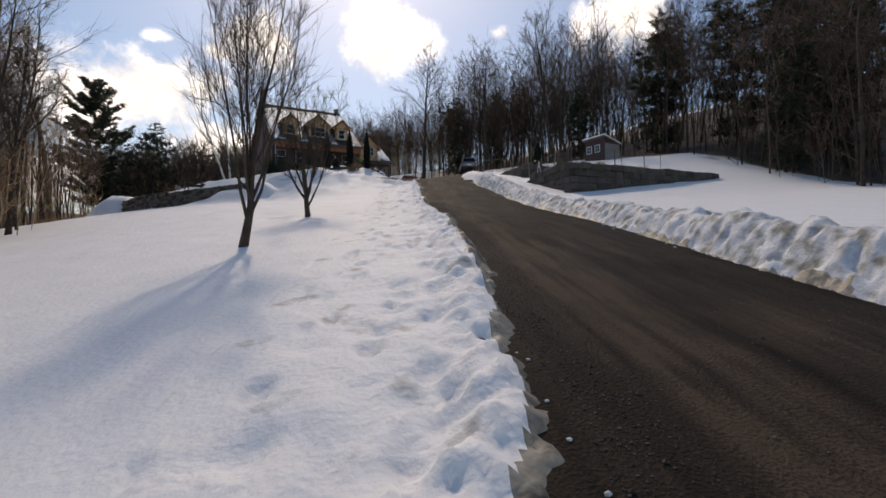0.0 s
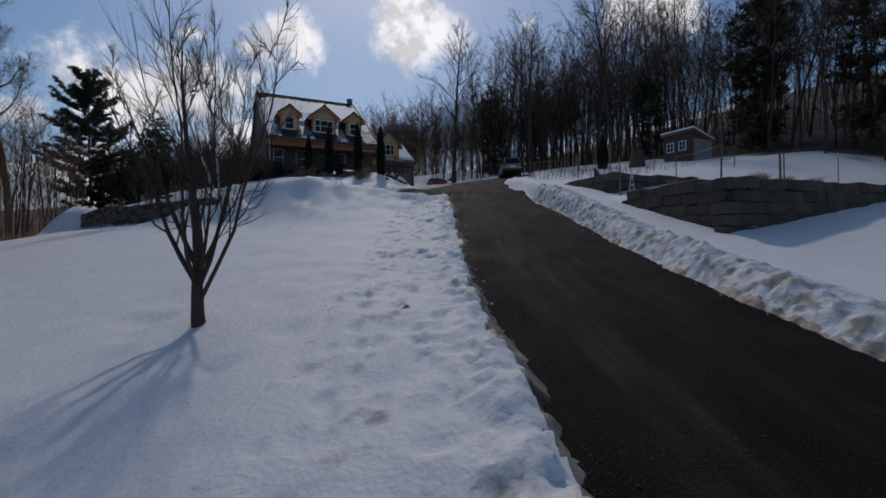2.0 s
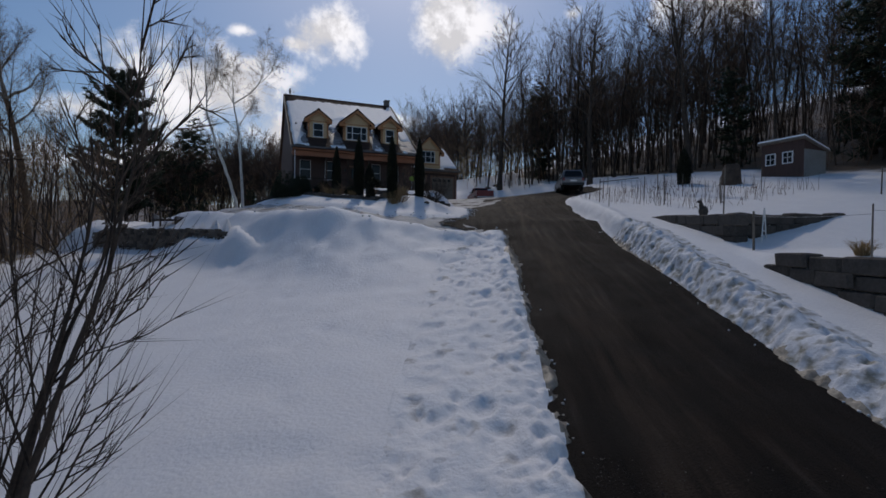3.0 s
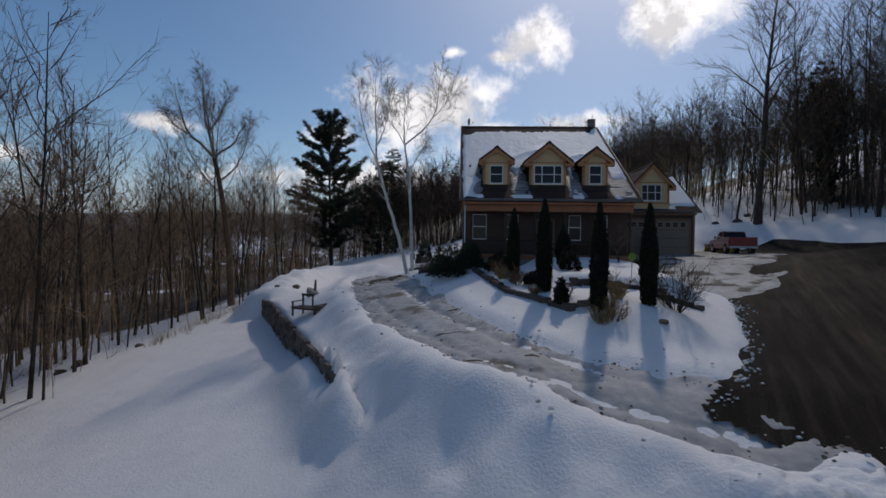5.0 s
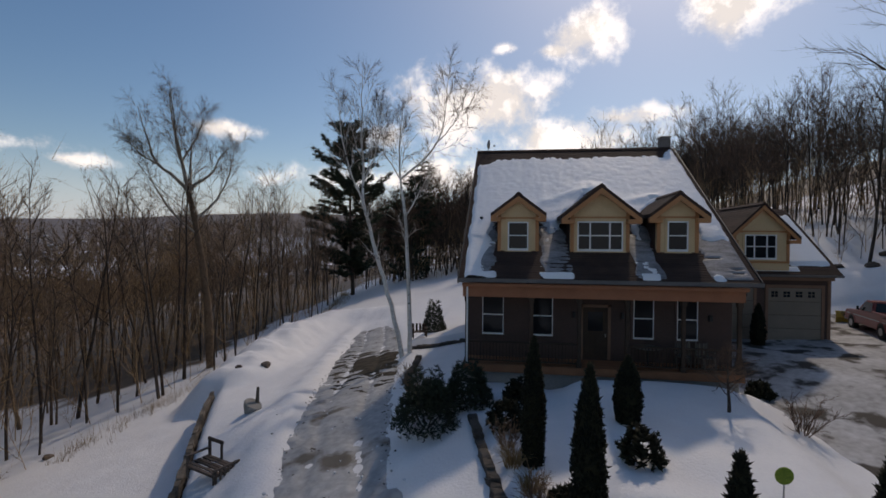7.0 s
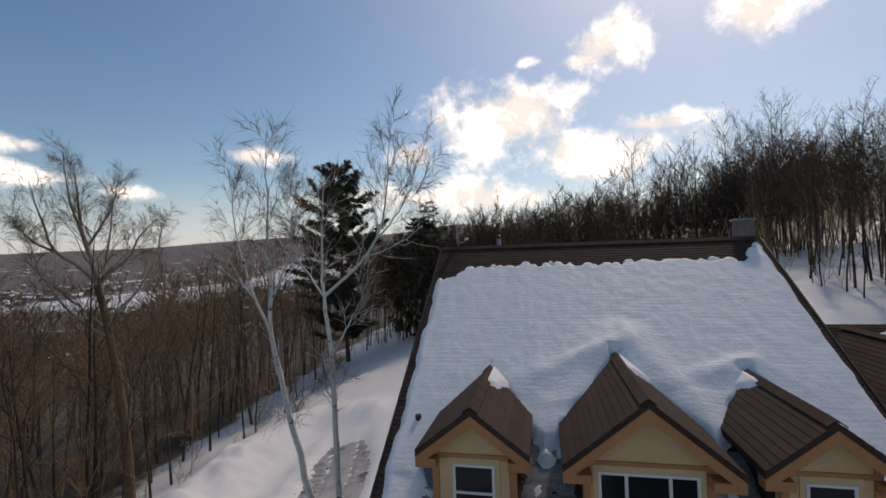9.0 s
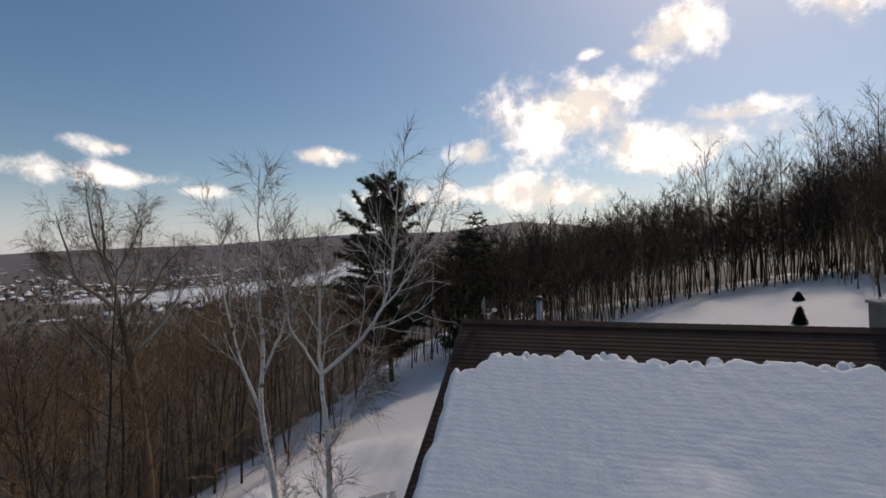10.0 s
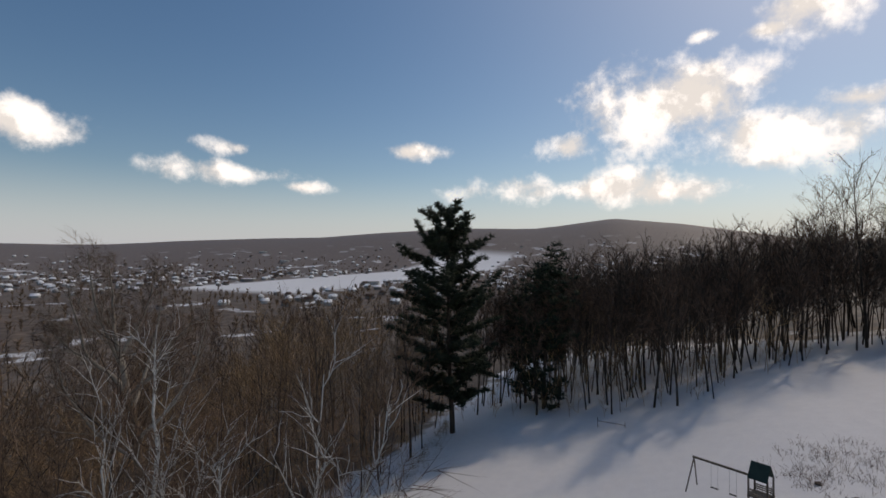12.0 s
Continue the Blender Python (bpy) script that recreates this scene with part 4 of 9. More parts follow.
# ---- trees ----
class Geo:
    """Gathers vertices and faces of many small pieces."""
    def __init__(self):
        self.v, self.q, self.t, self.n = [], [], [], 0

    def tube(self, pts, radii, sides, point=False):
        pts = np.asarray(pts, float)
        d = np.gradient(pts, axis=0)
        d /= np.linalg.norm(d, axis=1)[:, None] + 1e-9
        ref = np.array([1.0, 0.13, 0.07]) if abs(d[0][0]) < 0.8 else np.array([0.1, 1.0, 0.1])
        a = np.cross(d, ref)
        a /= np.linalg.norm(a, axis=1)[:, None]
        b = np.cross(d, a)
        w = np.arange(sides) * 2 * math.pi / sides
        k = len(pts) - (1 if point else 0)
        ring = pts[:k, None] + (a[:k, None] * np.cos(w)[None, :, None] + b[:k, None] * np.sin(w)[None, :, None]) * np.asarray(radii, float)[:k, None, None]
        base = self.n
        self.v.append(ring.reshape(-1, 3))
        self.n += k * sides
        i = np.arange(sides)
        j = (i + 1) % sides
        for r in range(k - 1):
            o, p = base + r * sides, base + (r + 1) * sides
            self.q.append(np.stack([o + i, o + j, p + j, p + i], -1))
        if point:
            self.v.append(pts[-1:])
            o = base + (k - 1) * sides
            self.t.append(np.stack([o + i, o + j, np.full(sides, self.n)], -1))
            self.n += 1

    def tris(self, verts, faces):
        self.v.append(np.asarray(verts, float))
        self.t.append(np.asarray(faces, int) + self.n)
        self.n += len(verts)

    def arrays(self):
        v = np.concatenate(self.v) if self.v else np.zeros((0, 3))
        q = np.concatenate(self.q) if self.q else np.zeros((0, 4), int)
        t = np.concatenate(self.t) if self.t else np.zeros((0, 3), int)
        return v, q, t

    def mesh(self, name, mat, smooth=False):
        return arrays_mesh(name, *self.arrays(), mat, smooth)


def arrays_mesh(name, v, q, t, mat, smooth=False):
    me = bpy.data.meshes.new(name)
    loops = np.concatenate([q.reshape(-1), t.reshape(-1)])
    starts = np.concatenate([np.arange(len(q)) * 4, len(q) * 4 + np.arange(len(t)) * 3])
    me.vertices.add(len(v))
    me.vertices.foreach_set("co", v.astype(np.float32).reshape(-1))
    me.loops.add(len(loops))
    me.loops.foreach_set("vertex_index", loops.astype(np.int32))
    me.polygons.add(len(starts))
    me.polygons.foreach_set("loop_start", starts.astype(np.int32))
    me.update(calc_edges=True)
    me.validate()
    me.materials.append(mat)
    if smooth:
        me.shade_smooth()
    return me


def bend(rng, start, way, length, steps, up=0.25, wob=0.12):
    """A wandering limb that slowly turns up."""
    pts, p, d = [np.array(start, float)], np.array(start, float), np.array(way, float)
    for _ in range(steps):
        d = d + rng.normal(0, wob, 3) + np.array([0, 0, up / steps])
        d /= np.linalg.norm(d)
        p = p + d * length / steps
        pts.append(p.copy())
    return np.array(pts)


def cut_line(pts, f):
    x = f * (len(pts) - 1)
    i = min(int(x), len(pts) - 2)
    return pts[i] + (pts[i + 1] - pts[i]) * (x - i), (pts[i + 1] - pts[i]) / (np.linalg.norm(pts[i + 1] - pts[i]) + 1e-9)


def side_way(rng, d, spread, turn):
    a = np.cross(d, [0.3, 0.2, 1.0])
    if np.linalg.norm(a) < 0.1:
        a = np.cross(d, [1.0, 0, 0])
    a /= np.linalg.norm(a)
    b = np.cross(d, a)
    s = math.radians(spread)
    return d * math.cos(s) + (a * math.cos(turn) + b * math.sin(turn)) * math.sin(s)


def bare_tree(seed, height, radius, first=0.35, limbs=12, subs=5, twigs=5, lean=0.04, stems=1, spread=(32, 58), sides=6, thick=1.0, reach=0.42, wob=0.05):
    """Trunk and crown of a leafless tree, standing at the origin."""
    rng = np.random.default_rng(seed)
    trunk, crown = Geo(), Geo()
    for st in range(stems):
        start = np.array([0, 0, -0.3])
        d0 = np.array([rng.normal(0, lean), rng.normal(0, lean), 1.0])
        if stems > 1:
            w = 2 * math.pi * st / stems + rng.uniform(-0.4, 0.4)
            d0 = np.array([math.cos(w) * 0.22, math.sin(w) * 0.22, 1.0])
        h = height * (1 - 0.12 * st * (stems > 1))
        line = bend(rng, start, d0 / np.linalg.norm(d0), h, 10, 0.1, wob)
        rad = radius * np.clip(np.linspace(1.0, 0.06, 11), 0.04, 1) ** 0.9
        rad[0] *= 1.35
        trunk.tube(line, rad, sides)
        for i in range(limbs):
            f = first + (0.97 - first) * ((i + rng.uniform(0, 0.9)) / limbs)
            p, d = cut_line(line, f)
            r0 = np.interp(f, np.linspace(0, 1, 11), rad) * 0.62
            ln = height * reach * (1.12 - f) * rng.uniform(0.7, 1.25)
            way = side_way(rng, d, rng.uniform(*spread), i * 2.4 + rng.uniform(-0.5, 0.5))
            limb = bend(rng, p, way, ln, 4, 0.45, 0.13)
            crown.tube(limb, np.linspace(max(r0, 0.012), 0.008 * thick, 5), 4)
            for j in range(subs):
                g = 0.25 + 0.75 * (j + rng.uniform(0, 0.8)) / subs
                sp, sd = cut_line(limb, min(g, 0.99))
                sw = side_way(rng, sd, rng.uniform(25, 55), rng.uniform(0, 6.3))
                sub = bend(rng, sp, sw, ln * rng.uniform(0.36, 0.66) * (1.25 - 0.5 * g), 2, 0.3, 0.14)
                crown.tube(sub, [max(0.35 * r0 * (1.1 - g), 0.008 * thick), 0.007 * thick, 0.005 * thick], 3)
                for k in range(twigs):
                    tp, td = cut_line(sub, rng.uniform(0.15, 1.0))
                    tw = side_way(rng, td, rng.uniform(12, 40), rng.uniform(0, 6.3))
                    tl = ln * rng.uniform(0.16, 0.40) + 0.08
                    crown.tube([tp, tp + tw * tl * 0.5, tp + tw * tl + np.array([0, 0, tl * 0.12])], [0.0042 * thick, 0.003 * thick, 0], 3, point=True)
    return trunk, crown


def spikes(geo, rng, centre, count, length, width, up=0.3, flat=1.0):
    """A tuft of thin spikes that point out of one place."""
    d = rng.normal(0, 1, (count, 3)) * np.array([1, 1, flat]) + np.array([0, 0, up])
    d /= np.linalg.norm(d, axis=1)[:, None]
    a = np.cross(d, rng.normal(0, 1, (count, 3)))
    a /= np.linalg.norm(a, axis=1)[:, None] + 1e-9
    b = np.cross(d, a)
    ln = length * rng.uniform(0.6, 1.2, (count, 1))
    o = np.asarray(centre, float)[None]
    base = o + d * ln * 0.35
    v = np.stack([o + d * ln * 0.1 + a * width, o + d * ln * 0.1 - a * width * 0.5 + b * width, o + d * ln * 0.1 - a * width * 0.5 - b * width, o + d * ln], 1).reshape(-1, 3)
    i = np.arange(count)[:, None] * 4
    f = np.concatenate([i + np.array(t) for t in ((0, 1, 3), (1, 2, 3), (2, 0, 3))])
    geo.tris(v, f)


def pine_tree(seed, height, radius, reach=0.2, whorls=20, gap=0.1, tuft=0.8, per=6, skip=0.1, dense=1.0):
    """A white pine: flat layered plumes that sweep up at their ends, with gaps and a ragged outline."""
    rng = np.random.default_rng(seed)
    trunk, crown = Geo(), Geo()
    line = bend(rng, (0, 0, -0.3), (0, 0, 1), height, 10, 0.0, 0.015)
    trunk.tube(line, radius * np.linspace(1.0, 0.05, 11), 7)
    for w in range(whorls):
        f = gap + (0.985 - gap) * (w + rng.uniform(0, 0.5)) / whorls
        shape = float(np.interp(f, [0.0, 0.2, 0.45, 0.7, 0.88, 1.0], [0.6, 0.85, 1.0, 0.92, 0.68, 0.34])) * rng.uniform(0.72, 1.16)
        for b in range(per):
            if rng.uniform() < skip:
                continue
            p, _ = cut_line(line, min(0.985, f + rng.normal(0, 0.6 / whorls)))
            az = 2 * math.pi * (b + 0.5 * (w % 2)) / per + rng.uniform(-0.45, 0.45)
            ln = height * reach * shape * rng.uniform(0.6, 1.18)
            limb = bend(rng, p, (math.cos(az), math.sin(az), rng.uniform(-0.05, 0.3) + 0.9 * max(f - 0.5, 0)), ln, 4, 0.3, 0.09)
            trunk.tube(limb, np.linspace(0.05, 0.012, 5), 3)
            m = int((7 + ln * 4.2) * dense)
            for k in range(m):
                g = min(0.24 + 0.76 * (k + rng.uniform(0, 0.6)) / m, 0.999)
                q, dd = cut_line(limb, g)
                wide = 0.30 * tuft * (1.35 - g)
                q = q + rng.normal(0, 1, 3) * np.array([wide, wide, 0.10 * tuft])
                spikes(crown, rng, q, 12, 0.52 * tuft, 0.042 * tuft, 0.5, 0.55)
    return trunk, crown


MADE = {}


def tree_thing(name, place, made, bark, leaf, label, category="tree", group="", turn=0.0, sink=0.0, size=1.0, twig=None):
    x, y = place
    ob = empty(name, Matrix.Translation((x, y, gz(x, y) - sink)) @ Matrix.Rotation(turn, 4, "Z") @ Matrix.Scale(size, 4), label, category, group)
    for nm, g, mat in (("trunk", made[0], bark), ("crown", made[1], leaf)):
        if id(g) not in MADE:
            me = g.mesh(nm, mat)
            if twig and nm == "crown":
                me.materials.append(twig)
                quads = sum(len(q) for q in g.q)
                me.polygons.foreach_set("material_index", (np.arange(len(me.polygons)) >= quads).astype(np.int32))
            MADE[id(g)] = (g, me)
        p = new(nm, MADE[id(g)][1])
        p.parent = ob
    return ob


def vase_tree(seed, height, radius, fork, leaders, spread, limbs=9, subs=6, twigs=6, lean=(0, 0), bare=0.25, fine=1.0, stout=0.6):
    """A tree whose short trunk breaks up into several upright leaders."""
    rng = np.random.default_rng(seed)
    trunk, crown = Geo(), Geo()
    main = bend(rng, (0, 0, -0.3), (lean[0], lean[1], 1.0), height * 0.86 + 0.3, 12, 0.05, 0.06)
    rad = radius * np.interp(np.linspace(0, 1, 13), [0, fork / height, 1.0], [1.15, 0.82, 0.05])
    trunk.tube(main, rad, 8)
    stems = [(main, rad, bare)]
    for i in range(leaders):
        f = fork / height * 0.8 + (min(2.0 * fork / height, 0.8) - fork / height * 0.8) * i / leaders + 0.02
        p, d = cut_line(main, f)
        way = side_way(rng, d, rng.uniform(*spread), i * 2.4 + rng.uniform(-0.4, 0.4))
        ln = height * (1 - f) * rng.uniform(0.8, 1.05)
        line = bend(rng, p, way, ln, 8, 0.95, 0.07)
        r = radius * rng.uniform(0.30, 0.46) * np.linspace(1.0, 0.07, 9)
        crown.tube(line, r, 6)
        stems.append((line, r, 0.12))
    for line, r, first in stems:
        ln0 = np.linalg.norm(line[-1] - line[0])
        for i in range(limbs):
            f = first + (0.98 - first) * (i + rng.uniform(0, 0.9)) / limbs
            p, d = cut_line(line, min(f, 0.985))
            r0 = np.interp(f, np.linspace(0, 1, len(r)), r) * stout
            ln = ln0 * max(0.36 * (1.15 - f), 0.11) * rng.uniform(0.6, 1.3)
            limb = bend(rng, p, side_way(rng, d, rng.uniform(25, 50), i * 2.4 + rng.uniform(-0.5, 0.5)), ln, 4, 0.4, 0.1)
            crown.tube(limb, np.linspace(max(r0, 0.011 * fine), 0.006 * fine, 5), 4)
            for j in range(subs):
                sp, sd = cut_line(limb, min(0.2 + 0.8 * (j + rng.uniform(0, 0.8)) / subs, 0.99))
                sub = bend(rng, sp, side_way(rng, sd, rng.uniform(22, 48), rng.uniform(0, 6.3)), ln * rng.uniform(0.35, 0.7), 2, 0.3, 0.14)
                crown.tube(sub, [max(0.35 * r0, 0.007 * fine), 0.006 * fine, 0.004 * fine], 3)
                for k in range(twigs):
                    tp, td = cut_line(sub, rng.uniform(0.1, 1.0))
                    tl = ln * rng.uniform(0.15, 0.42) + 0.10 * fine
                    crown.tube([tp, tp + side_way(rng, td, rng.uniform(12, 38), rng.uniform(0, 6.3)) * tl + np.array([0, 0, tl * 0.15])], [0.004 * fine, 0], 3, point=True)
    return trunk, crown


# single trees by the drive and the house


def narrow(made, k, low):
    """Draws a crown in towards its trunk above the height `low`."""
    for g in made:
        for a in g.v:
            f = 1 - (1 - k) * np.clip((a[:, 2] - low) / 1.5, 0, 1)
            a[:, 0] *= f
            a[:, 1] *= f
    return made


tree_thing("maple_tree", (2.98, 14.06), narrow(vase_tree(3, 9.4, 0.125, 1.15, 9, (9, 24), 10, 6, 6, fine=1.25, stout=0.42, bare=0.16), 0.68, 1.0), BARK, BARK, "bare young maple with upright limbs standing in lawn snow", turn=0.6)
tree_thing("fruit_tree", (6.55, 20.94), narrow(vase_tree(8, 7.0, 0.13, 0.75, 8, (18, 38), 9, 6, 5, lean=(0.2, -0.05), fine=1.2, stout=0.42), 0.74, 1.2), BARK, BARK, "bare vase-shaped fruit tree with short thick trunk", turn=2.9)


def birch(seed, stems, radius, limbs=8):
    """A birch on given stem lines (first the trunk from the ground): slim limbs that rise, and fine hanging twigs."""
    rng = np.random.default_rng(seed)
    trunk, crown = Geo(), Geo()
    for si, (pts, r0, first) in enumerate(stems):
        pts = np.asarray(pts, float)
        t = np.linspace(0, 1, 13)
        seg = np.concatenate([[0], np.cumsum(np.linalg.norm(np.diff(pts, axis=0), axis=1))])
        line = np.stack([np.interp(t * seg[-1], seg, pts[:, k]) for k in range(3)], -1)
        line[1:-1] = 0.25 * line[:-2] + 0.5 * line[1:-1] + 0.25 * line[2:] + rng.normal(0, 0.025, (11, 3))
        rad = radius * r0 * np.linspace(1.0, 0.1 if si else 0.55, 13) ** (1.0 if si else 0.9)
        (crown if si else trunk).tube(line, rad, 7)
        n = int(limbs * (1.0 if si else 0.6))
        for i in range(n):
            f = first + (0.98 - first) * (i + rng.uniform(0, 0.9)) / n
            p, d = cut_line(line, min(f, 0.985))
            ln = max(seg[-1] * 0.34 * (1.25 - f), 1.1) * rng.uniform(0.6, 1.2) if si else rng.uniform(0.6, 1.6)
            r1 = max(0.30 * np.interp(f, t, rad), 0.012)
            limb = bend(rng, p, side_way(rng, d, rng.uniform(24, 52), i * 2.4 + rng.uniform(-0.6, 0.6)), ln, 4, 0.45, 0.12)
            crown.tube(limb, np.linspace(r1, 0.007, 5), 4)
            for j in range(7):
                sp, sd = cut_line(limb, min(0.15 + 0.85 * (j + rng.uniform(0, 0.8)) / 7, 0.99))
                sub = bend(rng, sp, side_way(rng, sd, rng.uniform(20, 50), rng.uniform(0, 6.3)), ln * rng.uniform(0.25, 0.5) + 0.35, 3, 0.1, 0.2)
                crown.tube(sub, [0.010, 0.008, 0.006, 0.004], 3)
                for k in range(8):
                    tp, td = cut_line(sub, rng.uniform(0.1, 1.0))
                    tl = rng.uniform(0.35, 0.95)
                    crown.tube([tp, tp + side_way(rng, td, rng.uniform(12, 50), rng.uniform(0, 6.3)) * tl - np.array([0, 0, 0.10 * tl])], [0.0065, 0], 3, point=True)
    return trunk, crown


BIRCH_A = birch(21, [([(0, 0, -0.3), (-0.7, 0.3, 2.6), (-2.0, 0.7, 6.4), (-2.75, 1.0, 9.0)], 1.0, 0.55),
                     ([(-2.75, 1.0, 9.0), (-2.8, 1.2, 11.0), (-3.0, 1.3, 14.0), (-2.9, 1.3, 17.4)], 0.55, 0.10),
                     ([(-2.75, 1.0, 9.0), (-3.5, 0.9, 10.6), (-4.1, 0.8, 13.0), (-4.3, 0.8, 15.6)], 0.42, 0.15),
                     ([(-2.78, 1.1, 10.2), (-2.1, 1.5, 12.0), (-1.7, 1.7, 14.6)], 0.36, 0.15)], 0.155, 12)
BIRCH_B = birch(34, [([(0, 0, -0.3), (-0.1, 0.2, 3.0), (-0.35, 0.5, 6.2), (-0.5, 0.7, 8.0)], 1.0, 0.7),
                     ([(-0.5, 0.7, 8.0), (-0.85, 0.9, 10.2), (-1.0, 1.0, 12.2), (-0.7, 1.0, 14.8)], 0.60, 0.30),
                     ([(-0.5, 0.7, 8.0), (0.4, 0.9, 9.5), (0.9, 1.1, 10.8)], 0.34, 0.3),
                     ([(-0.85, 0.9, 10.2), (0.6, 0.9, 11.3), (1.7, 0.9, 12.8), (2.1, 0.9, 16.8)], 0.48, 0.22),
                     ([(1.2, 0.9, 12.2), (2.4, 0.8, 13.4), (3.3, 0.7, 15.4)], 0.28, 0.15),
                     ([(-0.85, 0.9, 10.2), (-1.8, 0.6, 11.8), (-2.2, 0.5, 14.2)], 0.30, 0.2)], 0.15, 11)
tree_thing("birch_tree", (7.62, 65.5), BIRCH_A, BIRCH, BIRCH, "leaning white birch with bare twiggy crown", group="birches by the house", twig=TWIG)
tree_thing("birch_tree", (7.98, 65.75), BIRCH_B, BIRCH, BIRCH, "upright white birch with forked bare crown", group="birches by the house", twig=TWIG)
TALL_OAK = birch(52, [([(0, 0, -0.3), (-0.25, -0.15, 6.0), (-0.8, -0.45, 11.0), (-1.5, -0.85, 15.0)], 1.0, 0.78),
                      ([(-1.5, -0.85, 15.0), (-2.5, -1.0, 16.2), (-3.6, -2.0, 17.2), (-4.1, -2.2, 19.0), (-4.6, -2.7, 21.8)], 0.46, 0.3),
                      ([(-1.5, -0.85, 15.0), (-1.8, -1.0, 16.8), (-2.2, -1.3, 18.6), (-2.5, -1.2, 20.8), (-2.6, -1.5, 23.0)], 0.52, 0.25),
                      ([(-1.95, -1.1, 17.4), (-1.5, -0.5, 18.8), (-0.9, -0.1, 20.4), (-0.6, 0.2, 22.4)], 0.30, 0.15),
                      ([(-1.5, -0.85, 15.0), (-0.8, -0.4, 15.9), (0.2, 0.1, 16.7), (0.5, 0.4, 18.0), (1.7, 0.9, 19.4)], 0.40, 0.3),
                      ([(-3.6, -2.0, 17.2), (-4.6, -2.6, 17.9), (-5.4, -3.1, 19.4)], 0.24, 0.2),
                      ([(-1.35, -0.75, 14.2), (-2.3, 0.5, 16.0), (-3.0, 1.6, 18.6), (-3.3, 2.2, 21.6)], 0.38, 0.2),
                      ([(-1.8, -1.0, 16.8), (-1.6, -1.9, 18.6), (-1.7, -2.6, 21.0), (-1.6, -2.9, 23.6)], 0.34, 0.15),
                      ([(-1.1, -0.6, 12.6), (-0.2, 0.9, 14.2), (0.4, 2.0, 16.4), (0.6, 2.6, 19.6)], 0.34, 0.25),
                      ([(-0.9, -0.5, 11.4), (-2.0, -2.0, 13.0), (-2.9, -3.2, 15.4), (-3.4, -3.8, 18.2)], 0.30, 0.25)], 0.36, 15)
tree_thing("tall_oak", (-11.7, 76.1), TALL_OAK, WARM_BARK, PALE_BARK, "tall pale-barked bare tree with spreading forked limbs", twig=TWIG)
tree_thing("oak_tree", (-7.2, 38.0), bare_tree(44, 13.0, 0.15, 0.28, 17, 8, 8, 0.02, 1, (25, 48), 7, 1.8, 0.36, 0.03), BARK, BARK, "bare oak at the lawn's wooded edge", group="trees at the lawn edge")
tree_thing("oak_tree", (-6.6, 31.0), bare_tree(45, 12.0, 0.13, 0.25, 16, 8, 8, 0.03, 1, (25, 48), 7, 1.7, 0.38, 0.03), BARK, BARK, "bare oak at the lawn's wooded edge", group="trees at the lawn edge")
tree_thing("oak_tree", (42.5, 58.5), bare_tree(47, 18.0, 0.28, 0.4, 16, 8, 8, 0.02, 1, (35, 60), 7, 2.2, 0.40, 0.03), BARK, BARK, "large spreading bare oak behind the garden", group="big oaks on the slope")
tree_thing("oak_tree", (49.5, 52.0), bare_tree(48, 23.0, 0.30, 0.35, 17, 8, 8, 0.02, 1, (35, 62), 7, 2.4, 0.42, 0.03), BARK, BARK, "large spreading bare oak behind the shed", group="big oaks on the slope")
tree_thing("oak_tree", (41.3, 76.4), bare_tree(49, 25.0, 0.33, 0.4, 20, 8, 8, 0.02, 1, (35, 60), 8, 2.4, 0.36, 0.03), BARK, BARK, "tall bare oak at the foot of the hillside", group="big oaks on the slope")
PINE_A = pine_tree(8, 26.0, 0.33, 0.25, 19, 0.12, 1.15, 8, 0.12, 1.35)
tree_thing("white_pine", (-10.2, 108.6), PINE_A, BARK, NEEDLES, "tall dark white pine at the yard's edge", "pine", "pines round the yard")
PINE_B = pine_tree(6, 17.0, 0.22, 0.2, 13, 0.06, 1.55, 6, 0.1, 0.34)
tree_thing("white_pine", (-2.0, 116.5), PINE_B, BARK, NEEDLES, "dark young pine among the bare trees", "pine", "pines round the yard", size=1.14)
for px, py, ps, pt in ((-5.2, 119, 0.9, 1.0), (79, 33, 1.3, 3.0), (61, 28, 1.25, 5.0), (59.5, 42, 1.05, 3.1), (63, 33, 1.1, 1.2), (69, 26, 1.3, 2.7), (57, 20, 1.05, 4.4), (50, 22, 0.75, 3.6), (54, 50.5, 0.6, 0.3), (62.5, 43, 1.1, 4.9), (50.5, 80, 0.8, 1.1), (55, 86, 0.85, 2.6), (58, 79, 0.9, 4.2)):
    tree_thing("white_pine", (px, py), PINE_B, BARK, NEEDLES, "dark green pine among the bare hillside trees", "pine", "pines round the yard", turn=pt, size=ps)


# the woods: a few kinds of bare tree, set out by the hundred
def left_edge(y):
    return np.interp(y, [-20, 20, 36, 50, 55, 65, 72, 90, 104, 112], [-8.0, -6.5, -6.0, -7.5, -9.6, -10.3, -9.0, -8.0, -11.0, -13.0])


def back_edge(x):
    return np.interp(x, [-14, -8, 2, 17, 24, 30, 40, 50], [107, 112, 113, 115, 127, 134, 133, 118])


def right_edge(y):
    return np.interp(y, [-40, 0, 18, 30, 45, 58, 70, 80, 100, 130, 140], [34, 38, 44, 50, 53, 50, 43, 38.5, 39, 43, 40])


def wooded(x, y):
    return (x < left_edge(y)) | (y > back_edge(x)) | (x > right_edge(y))


def blade(geo, rng, p, q, width):
    """A thin flat twig from p to q."""
    d = q - p
    a = np.cross(d, rng.normal(0, 1, 3))
    a = a / (np.linalg.norm(a) + 1e-9) * width * 0.5
    geo.tris([p - a, p + a, q], [(0, 1, 2)])


